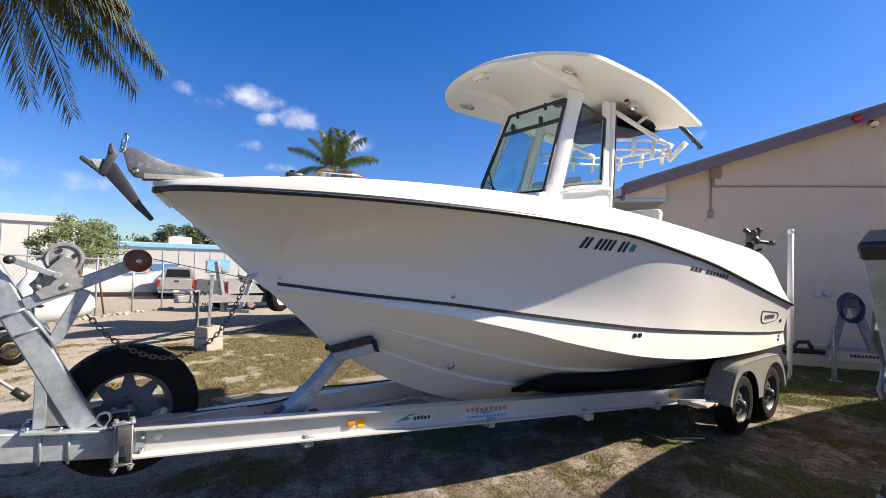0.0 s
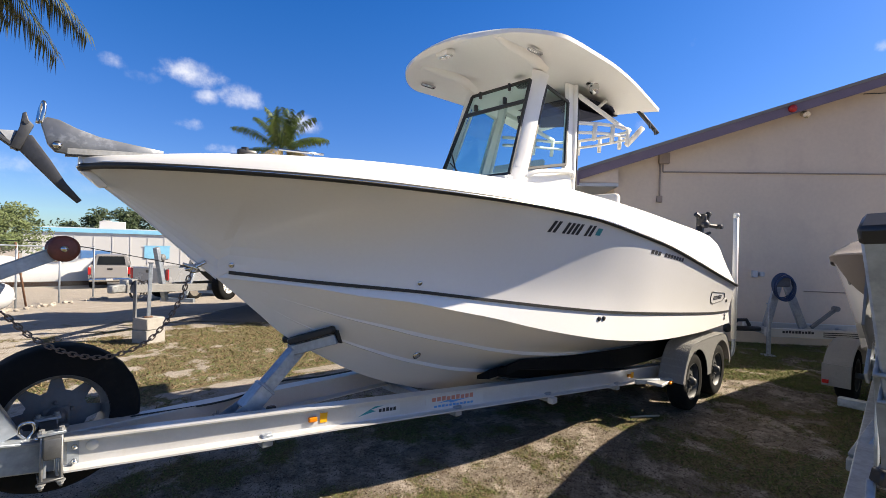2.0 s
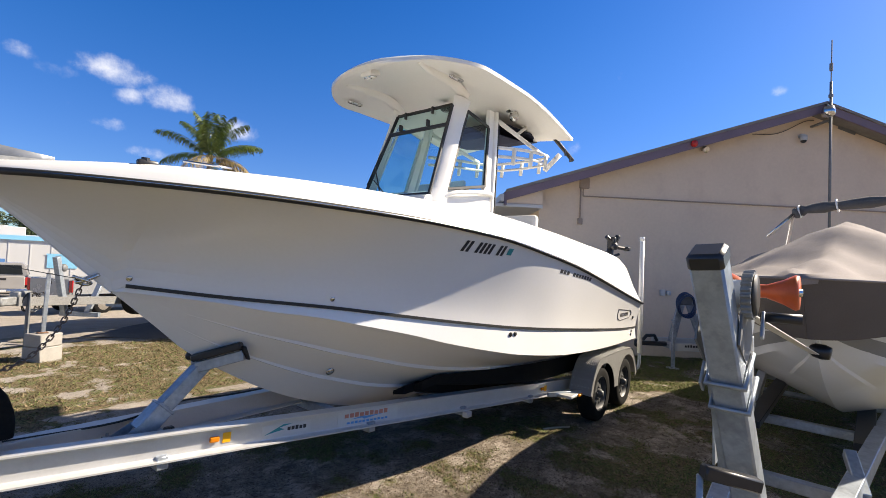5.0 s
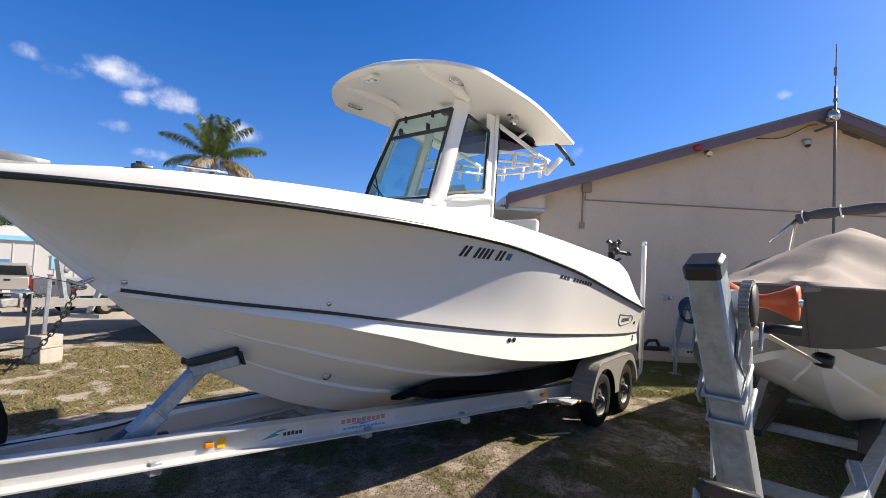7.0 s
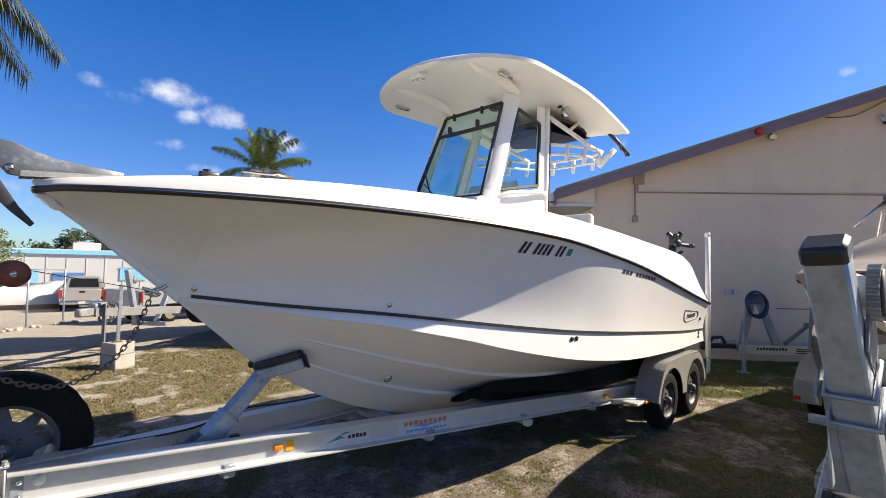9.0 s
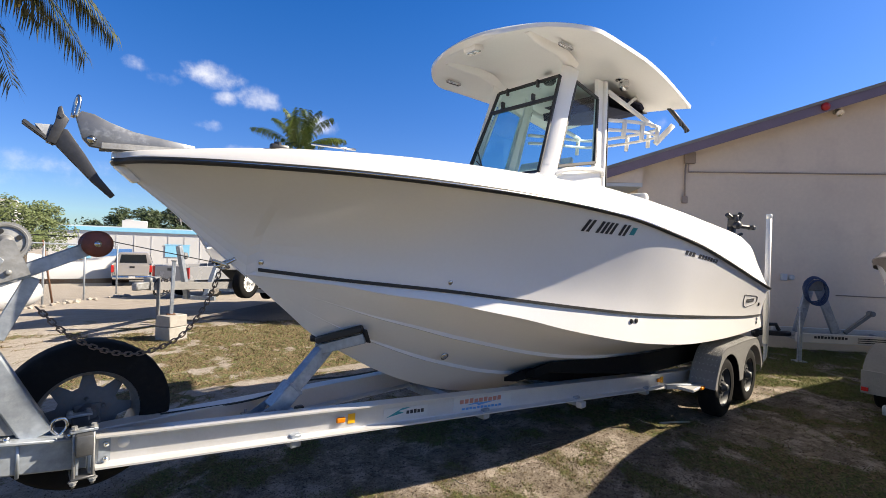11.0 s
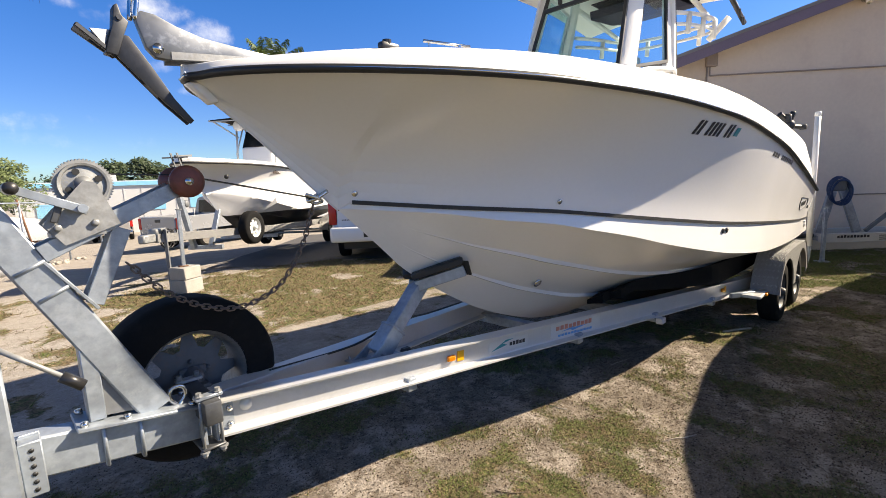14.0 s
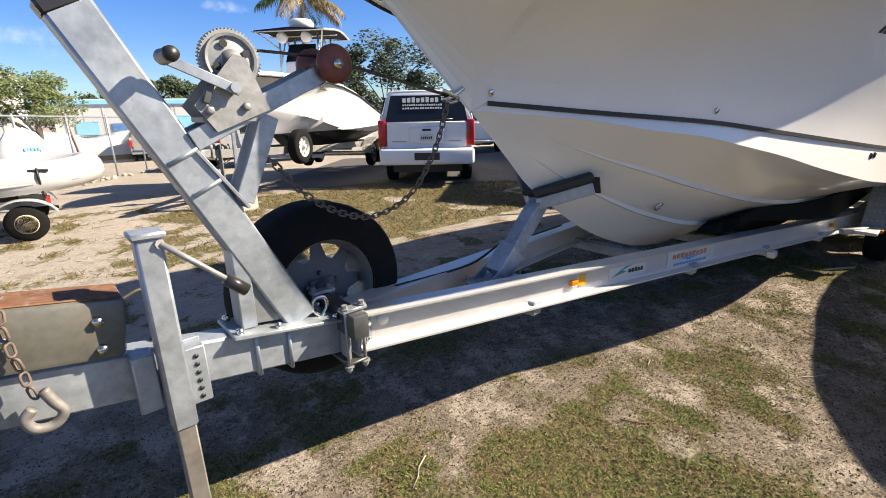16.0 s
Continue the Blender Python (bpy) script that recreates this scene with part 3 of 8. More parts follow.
def make_building():
    """Gable building in its own axes: x along the gable wall, y away from the yard."""
    o = wn_ * WALL_D
    s0 = Vector((9.75, 4.74, 0)).dot(wu)
    at = o + wu * s0
    b = thing("building", "tan stucco building with a low gable and purple fascia", "building", (at.x, at.y, 0), WALL_AZ, kind="structure")
    apex_x, apex_z, eave_z, far_x, deep = 6.25, 5.72, 3.68, 12.5, 16.0
    wall = prism([(0, -0.4), (far_x, -0.4), (far_x, eave_z), (apex_x, apex_z), (0, eave_z)], "xz", 0.0, 0.2)
    part("gable_wall", wall, STUCCO, b, smooth=None)
    part("side_wall", box(0.0, 0.2, 0.203, deep, -0.4, eave_z - 0.02), STUCCO, b, smooth=None)
    part("side_wall", box(far_x - 0.2, far_x, 0.203, deep, -0.4, eave_z - 0.02), STUCCO, b, smooth=None)
    part("back_wall", box(0.203, far_x - 0.203, deep - 0.2, deep, -0.4, eave_z), STUCCO, b, smooth=None)
    slope = (apex_z - eave_z) / apex_x
    over = 0.84
    for side in (-1, 1):
        ex = -over if side < 0 else far_x + over
        ez = eave_z - slope * over
        low = prism([(ex, ez + 0.02), (apex_x, apex_z + 0.02), (apex_x, apex_z + 0.14), (ex, ez + 0.14)], "xz", -0.42, deep + 0.4)
        part("roof", low, SHINGLE, b, "grey shingle roof", smooth=None)
        fas = prism([(ex, ez - 0.08), (apex_x, apex_z - 0.08), (apex_x, apex_z + 0.1), (ex, ez + 0.1)], "xz", -0.47, -0.424)
        part("fascia", fas, PURPLE, b, "faded purple fascia board", smooth=None)
        edge = prism([(ex, ez + 0.102), (apex_x, apex_z + 0.102), (apex_x, apex_z + 0.16), (ex, ez + 0.16)], "xz", -0.5, -0.425)
        part("drip_edge", edge, SHINGLE, b, smooth=None)
    part("gutter", box(-over - 0.13, -over - 0.035, -0.45, deep, eave_z - slope * over - 0.1, eave_z - slope * over + 0.06, 0.01), WHITEPAINT, b, "white gutter along the eave")
    part("soffit", box(-over - 0.3, -0.003, -0.36, deep, eave_z - slope * over - 0.2, eave_z - slope * over - 0.13), WHITEPAINT, b, "white boxed soffit along the eave", smooth=None)
    part("gable_return", prism([(-over + 0.05, eave_z - slope * over - 0.12), (-0.003, eave_z - slope * over - 0.12), (-0.003, eave_z - 0.02), (-over + 0.05, eave_z - slope * over + 0.01)], "xz", -0.33, -0.2), STUCCO, b, "stucco return under the eave", smooth=None)
    part("eave_fascia", box(-over - 0.03, -over + 0.02, -0.47, deep, eave_z - slope * over - 0.18, eave_z - slope * over + 0.1), PURPLE, b, smooth=None)
    # fixtures on the gable wall
    f = -0.055
    part("junction_box", box(0.9, 1.12, f - 0.03, -0.002, 3.74, 3.98, 0.015), CONDUIT, b, "tan electrical box")
    part("conduit", join(tube([(0.93, f + 0.02, 2.98), (0.93, f + 0.02, 3.74)], 0.018, 8), tube([(0.99, f + 0.02, 3.57), (12.0, f + 0.02, 3.52)], 0.014, 8), tube([(0.99, f + 0.02, 3.57), (0.99, f + 0.02, 3.75)], 0.014, 8), box(0.88, 0.99, f, -0.002, 2.92, 3.06, 0.008)), CONDUIT, b, "conduit along the wall, browned for its shadow line")
    part("conduit", tube([(3.85, f + 0.03, 1.12), (7.5, f + 0.03, 1.08)], 0.01, 6), CONDUIT, b)
    part("outlet_box", join(box(2.82, 2.93, f - 0.02, -0.002, 1.38, 1.52, 0.01), box(2.96, 3.05, f - 0.05, -0.002, 1.4, 1.5, 0.02)), WHITEPAINT, b, "white outlet box")
    part("alarm_lamp", lathe([(0, 0.075), (0.05, 0.075), (0.08, 0.045), (0.09, 0.0)], (3.27, -0.475, 4.77), (3.27, -1, 4.77), 18), RED, b, "red round lamp on the fascia")
    part("wall_lamp", join(lathe([(0, 0.05), (0.05, 0.06), (0.1, 0.05)], (3.75, -0.003, 4.8), (3.75, -1, 4.72), 14), lathe([(0, 0.05), (0.08, 0.07), (0.1, 0.0)], (3.75, -0.08, 4.78), (3.75, -0.4, 4.6), 14)), STEEL, b)
    part("dome_camera", join(lathe([(0, 0.07), (0.09, 0.075), (0.12, 0.06)], (6.03, -0.12, 5.2), (6.03, -0.12, 4), 18), box(5.98, 6.08, -0.13, -0.002, 5.17, 5.24, 0.01)), WHITEPAINT, b, "white dome security camera")
    part("camera_lens", lathe([(0, 0.062), (0.03, 0.055), (0.055, 0.03), (0.06, 0.0)], (6.03, -0.12, 5.085), (6.03, -0.12, 4), 18), BLACKPLASTIC, b)
    part("area_light", join(lathe([(0, 0.1), (0.1, 0.13), (0.2, 0.12), (0.24, 0.0)], (6.17, -0.62, 5.7), (6.17, -0.66, 4), 18), tube([(6.24, -0.5, 5.8), (6.17, -0.62, 5.72)], 0.025, 8)), STEEL, b, "grey yard light under the gable")
    part("mast", join(tube([(6.3, -0.53, 2.3), (6.3, -0.53, 6.3)], 0.028, 10), tube([(6.3, -0.53, 6.3), (6.31, -0.53, 7.25)], 0.012, 8), tube([(6.3, -0.53, 6.55), (6.3, -0.53, 6.72)], 0.035, 8), tube([(6.3, -0.53, 5.95), (6.3, -0.53, 6.02)], 0.045, 8)), DARKGALV, b, "steel antenna mast at the gable")
    for z in (5.45, ):
        part("mast_bracket", box(6.27, 6.33, -0.53, -0.002, z - 0.02, z + 0.02), DARKGALV, b)
    part("vent", moved(box(-0.22, 0.22, -0.02, -0.002, -0.05, 0.05, 0.006), pose(7.15, 0, 5.42, 0, 18, 0)), DARKGALV, b, "dark gable vent")
    part("cable", tube(arc_points([(4.9, -0.02, 5.2), (5.5, -0.02, 5.25), (6.1, -0.02, 5.55), (6.35, -0.02, 5.6)]), 0.008, 6), BLACK, b)
    return b


building = make_building()

# the boat on its trailer; x runs aft from the bow, y from the centreline (minus: port), z from the ground
rail_h = spline([(0.49, 0.02), (0.54, 0.16), (0.62, 0.28), (0.78, 0.445), (1.0, 0.62), (1.4, 0.87), (1.8, 1.03), (2.4, 1.16), (3.1, 1.265), (4.0, 1.37), (4.9, 1.40), (6.0, 1.385), (7.5, 1.33)])
rail_z = spline([(0.49, 2.195), (1.0, 2.182), (1.8, 2.16), (2.6, 2.138), (3.4, 2.085), (4.1, 1.99), (4.8, 1.885), (5.6, 1.74), (6.4, 1.59), (7.5, 1.40)])
knuckle_h = spline([(1.2, 0.03), (1.64, 0.36), (2.26, 0.70), (2.75, 0.87), (3.4, 1.06), (4.0, 1.18), (4.9, 1.28), (6.0, 1.285), (7.5, 1.25)])
knuckle_z = spline([(1.2, 1.64), (1.64, 1.585), (2.26, 1.52), (2.75, 1.455), (3.4, 1.372), (4.0, 1.305), (4.85, 1.235), (5.77, 1.163), (6.86, 1.087), (7.5, 1.06)])
chine_h = spline([(1.2, 0.022), (1.64, 0.366), (2.26, 0.712), (2.75, 0.884), (3.4, 1.075), (4.0, 1.195), (4.9, 1.293), (6.0, 1.297), (7.5, 1.262)])
chine_z = spline([(1.2, 1.6), (1.64, 1.544), (1.9, 1.492), (2.19, 1.45), (2.5, 1.383), (2.84, 1.309), (3.2, 1.217), (3.73, 1.107), (4.05, 1.053), (4.62, 0.989), (5.0, 0.958), (5.5, 0.932), (6.4, 0.907), (7.5, 0.897)])
keel_z = spline([(0.49, 2.19), (0.56, 2.13), (0.72, 2.0), (0.90, 1.838), (1.045, 1.705), (1.24, 1.535), (1.455, 1.34), (1.6, 1.205), (1.93, 0.99), (2.25, 0.815), (2.6, 0.67), (3.08, 0.53), (3.6, 0.465), (4.4, 0.45), (7.5, 0.45)])
crest_z = spline([(0.49, 2.25), (0.7, 2.272), (1.24, 2.305), (2.3, 2.318), (3.3, 2.312), (3.7, 2.285), (4.4, 2.232), (5.2, 2.168), (6.5, 2.065), (6.75, 2.02), (7.0, 1.87), (7.5, 1.48)])
STERN = 7.45


def hull_section(x):
    """Half a section from keel to rail as (half breadth, height)."""
    zk, hr, zr = keel_z(x), rail_h(x), rail_z(x)
    hc, zc = chine_h(x), max(zk, chine_z(x))
    hs, zs = knuckle_h(x), max(zc + 0.001, knuckle_z(x))
    if x < 1.2:
        hc = hs = 0.004
        zc, zs = zk + 0.002, zk + 0.004
    pts = [(0.0, zk)]
    full = max(0.0, min(1.0, (x - 1.4) / 1.0))
    last_h, last_z = 0.0, zk
    for f in (0.3, 0.62):
        h, z = hc * f, zk + (zc - zk) * (f + 0.05 * math.sin(math.pi * f))
        pts += [(h - 0.012 * full, z - 0.018 * full), (h + 0.012 * full, z - 0.018 * full + 0.002), (h + 0.016 * full, z + 0.012 * full)]
    pts += [(hc * 0.93, zk + (zc - zk) * 0.95), (hc, zc)]
    pts += [(hs - 0.006, zs - 0.012), (hs, zs)]
    bow = max(0.0, min(1.0, (4.4 - x) / 2.2))
    p = 1.36 + 0.85 * bow
    for k in range(1, 11):
        u = k / 10
        bulge = 0.0
        pts.append((hs + (hr - hs) * u**p + bulge, zs + (zr - zs) * u))
    return pts


def stations(lo, hi, n, ease=1.6):
    return [lo + (hi - lo) * (k / n) ** ease for k in range(n + 1)]


def make_boat():
    boat = thing("boat", "white centre-console fishing boat resting on its trailer", "boat", (0, YC, 0))
    xs = stations(0.492, STERN, 90)
    rows = []
    for x in xs:
        half = hull_section(x)
        rows.append([(x, -h, z) for h, z in reversed(half)] + [(x, h, z) for h, z in half[1:]])
    bm = sheet(rows)
    bm.faces.new([v for v in bm.verts][-len(rows[-1]):])
    bmesh.ops.remove_doubles(bm, verts=bm.verts, dist=0.0015)
    bmesh.ops.recalc_face_normals(bm, faces=bm.faces)
    hull = part("hull", bm, GELCOAT, boat, "glossy white gelcoat hull", smooth=9)

    def along(f_h, f_z, lo, hi, n=80, ease=1.4):
        return [(x, f_h(x), f_z(x)) for x in stations(lo, hi, n, ease)]

    # rub rail and deck edge run round the bow from port to starboard
    def ring(out, dz, lo=0.492, hi=STERN):
        side = [(x, rail_h(x) + out * min(1.0, rail_h(x) / 0.3), rail_z(x) + dz) for x in stations(lo, hi, 90)]
        port = [(x - (out if h < 0.05 else 0), -h, z) for x, h, z in reversed(side)]
        return port + [(x - (out if h < 0.05 else 0), h, z) for x, h, z in side[1:]]

    part("rub_rail", tube(ring(0.012, 0.006), 0.018, 8), BLACK, boat, "black rubber rub rail")
    part("rail_insert", tube(ring(0.027, 0.008), 0.006, 6), STEEL, boat)

    # gunwale: from the rail up over the crest and in to the cockpit edge
    rows = []
    for x in stations(0.47, STERN, 90):
        xx = max(x, 0.492)
        h, z, c = rail_h(xx), rail_z(xx), crest_z(xx)
        d = min(1.0, h / 0.35)
        up = c - z
        inner = max(h - 0.42, 0.0)
        sec = [(h + 0.006, z), (h + 0.006, z + 0.018), (h - 0.002 * d, z + 0.03), (h - 0.028 * d, z + up * 0.55), (h - 0.07 * d, z + up * 0.86), (h - 0.13 * d, c), (h - 0.2 * d, c + 0.004), (max(h - 0.32 * d, 0.0), c - 0.004), (inner, c - 0.012)]
        if x < 1.95:
            sec += [(inner * 0.5, c + 0.004), (0.0, c + 0.006)]
        else:
            k = min(1.0, (x - 1.95) / 0.25)
            sec += [(inner * (1 - 0.02 * k), c - 0.012 - 0.3 * k), (0.0, c - 0.012 - 0.32 * k)]
        rows.append([(x, -a, b) for a, b in sec] + [(x, a, b) for a, b in reversed(sec[:-1])])
    bm = sheet(rows)
    bm.faces.new([v for v in bm.verts][: len(rows[0])])
    bmesh.ops.remove_doubles(bm, verts=bm.verts, dist=0.001)
    bmesh.ops.recalc_face_normals(bm, faces=bm.faces)
    part("deck", bm, DECKWHITE, boat, "white moulded deck and gunwale", smooth=35)

    # knuckle stripe on both sides
    for s in (-1, 1):
        rows = [[], [], [], []]
        for x in stations(1.225, STERN - 0.01, 80, 1.3):
            h, z = knuckle_h(x), knuckle_z(x)
            for row, (dh, dz) in zip(rows, ((0.002, -0.014), (0.009, -0.013), (0.009, 0.008), (0.002, 0.009))):
                row.append((x, s * (h + dh), z + dz))
        bm = sheet(rows)
        bmesh.ops.recalc_face_normals(bm, faces=bm.faces)
        part("hull_stripe", bm, BLACK, boat, "thin black hull stripe")
    return boat


boat = make_boat()


def hull_at(x, z):
    """Half breadth of the topsides at a height."""
    sec = [(h, zz) for h, zz in hull_section(x)][8:]
    for (h0, z0), (h1, z1) in zip(sec, sec[1:]):
        if z0 <= z <= z1 and z1 > z0:
            return h0 + (h1 - h0) * (z - z0) / (z1 - z0)
    return sec[-1][0]


# console, windscreen and hardtop
def make_console():
    rows = []
    for z, x0, x1, w in ((1.3, 3.25, 4.6, 0.52), (2.2, 3.3, 4.55, 0.52), (2.46, 3.42, 4.42, 0.51), (2.5, 3.47, 4.40, 0.5)):
        rows.append([(x0, -w, z), (x0 - 0.06, -w * 0.5, z), (x0 - 0.08, 0, z), (x0 - 0.06, w * 0.5, z), (x0, w, z), (x1, w, z), (x1, 0, z), (x1, -w, z)])
    bm = sheet(rows, close=True)
    bm.faces.new([v for v in bm.verts][-8:])
    bmesh.ops.recalc_face_normals(bm, faces=bm.faces)
    bmesh.ops.bevel(bm, geom=[e for e in bm.edges], offset=0.012, segments=2, affect="EDGES")
    part("console", bm, DECKWHITE, boat, "white moulded console")
    TOP = 3.5
    # front corner pillars, wide white mouldings
    for s in (-1, 1):
        foot, head = Vector((3.58, s * 0.52, 2.44)), Vector((3.985, s * 0.475, TOP + 0.07))
        rows = []
        for k in range(9):
            t = k / 8
            p = foot.lerp(head, t)
            w = 0.118 - 0.02 * t + (0.05 * max(0, t - 0.8) * 5) + 0.06 * max(0, 0.12 - t) * 8
            rows.append([(p.x - w * 0.62, p.y + s * -0.045, p.z + 0.02), (p.x - w * 0.2, p.y + s * 0.02, p.z), (p.x + w * 0.55, p.y + s * 0.035, p.z - 0.015), (p.x + w * 0.7, p.y - s * 0.0, p.z - 0.02), (p.x + w * 0.3, p.y - s * 0.05, p.z)])
        bm = sheet(rows, close=True)
        bmesh.ops.recalc_face_normals(bm, faces=bm.faces)
        part("pillar", bm, TOPWHITE, boat, "white moulded front pillar", smooth=60)
        # aft posts
        bm = tube(arc_points([(4.38, s * 0.6, 2.0), (4.41, s * 0.585, 2.45), (4.52, s * 0.53, 3.05), (4.62, s * 0.475, 3.6)]), 0.03, 10)
        part("aft_post", bm, TOPWHITE, boat)
        rows = []
        for z, x0, x1, y in ((2.5, 4.24, 4.42, 0.585), (2.7, 4.28, 4.46, 0.572), (3.05, 4.365, 4.53, 0.53), (3.4, 4.45, 4.59, 0.488), (3.6, 4.47, 4.63, 0.47)):
            rows.append([(x0, s * (y - 0.03), z), (x0 + 0.02, s * y, z), (x1 - 0.02, s * y, z), (x1, s * (y - 0.03), z)])
        bm = sheet(rows)
        bmesh.ops.recalc_face_normals(bm, faces=bm.faces)
        part("aft_frame", thicken(bm, 0.012), TOPWHITE, boat, "white moulded frame behind the side window", smooth=40)
        bm = tube(arc_points([(4.43, s * 0.605, 2.3), (4.455, s * 0.6, 2.5), (4.56, s * 0.545, 3.05), (4.65, s * 0.49, 3.5)]), 0.012, 6)
        part("post_gasket", bm, BLACK, boat)
    # windscreen
    bl, br, tr_, tl = Vector((3.5, 0.43, 2.51)), Vector((3.5, -0.482, 2.51)), Vector((3.865, -0.43, 3.475)), Vector((3.865, 0.33, 3.475))

    def pane(name, a, b, c, d, label, edge=BLACK):
        """A quadrilateral pane in a black frame: a, b along the foot and c, d along the head."""
        n = (b - a).cross(d - a).normalized()
        bm = bmesh.new()
        bm.faces.new([bm.verts.new(p) for p in (a, b, c, d)])
        g = part(name, bm, TINT, boat, label, smooth=None)
        g.visible_shadow = False
        for p, q in ((a, b), (b, c), (c, d), (d, a)):
            part("window_frame", beam(p, q, 0.03, 0.026, 0.004, up=n), edge, g)
        return g

    ws = pane("windscreen", bl, br, tr_, tl, "tinted windscreen in a black frame")
    f = 0.765
    part("window_frame", beam(bl.lerp(tl, f), br.lerp(tr_, f), 0.034, 0.034, 0.004), BLACK, ws)
    part("dashboard", join(box(3.6, 4.3, -0.44, 0.4, 2.5, 2.56, 0.02, 2), moved(box(-0.03, 0.03, -0.36, 0.3, -0.12, 0.12, 0.02), pose(4.2, 0, 2.66, 0, 24, 0))), DECKWHITE, boat, "white moulded dashboard")
    part("ceiling_lamp", lathe([(0, 0.07), (0.02, 0.075), (0.05, 0.05), (0.055, 0.0)], (4.3, 0.0, 3.66), (4.3, 0.0, 3.0), 16), BLACKPLASTIC, boat, "round black lamp under the top")
    for yy in (-0.2, 0.18):
        c = bl.lerp(tl, 0.985)
        part("hinge", box(c.x - 0.045, c.x - 0.012, yy - 0.012, yy + 0.012, c.z - 0.05, c.z + 0.025, 0.005), BLACKPLASTIC, ws)
        part("hinge", box(c.x - 0.12, c.x - 0.07, yy - 0.012, yy + 0.012, c.z - 0.2, c.z - 0.13, 0.006), BLACKPLASTIC, ws)
    part("wiper", join(tube([(3.46, 0.12, 2.5), (3.58, 0.36, 2.86)], 0.008, 6), tube([(3.54, 0.42, 2.66), (3.63, 0.32, 3.02)], 0.01, 6), tube([(3.45, 0.02, 2.5), (3.52, 0.3, 2.7)], 0.006, 6)), BLACK, ws)
    for s in (-1, 1):
        a, b, c, d = Vector((3.715, s * 0.525, 2.585)), Vector((4.285, s * 0.575, 2.695)), Vector((4.45, s * 0.49, 3.385)), Vector((4.07, s * 0.475, 3.46))
        if s > 0:
            a, b, c, d = b, a, d, c
        pane("side_window", a, b, c, d, "tinted side window in its frame", BLACK if s < 0 else TOPWHITE)
        part("grab_rail", tube(arc_points([(3.66, s * 0.53, 2.5), (3.8, s * 0.585, 2.56), (4.1, s * 0.62, 2.6), (4.33, s * 0.62, 2.62), (4.4, s * 0.6, 2.58)]), 0.022, 8), TOPWHITE, boat)
        rows = [[(3.6, s * 0.515, 2.3), (4.4, s * 0.6, 2.3)], [(3.6, s * 0.515, 2.48), (4.36, s * 0.6, 2.56)], [(3.7, s * 0.51, 2.555), (4.36, s * 0.59, 2.67)]]
        part("side_panel", thicken(sheet(rows), 0.02), TOPWHITE, boat, smooth=None)


make_console()


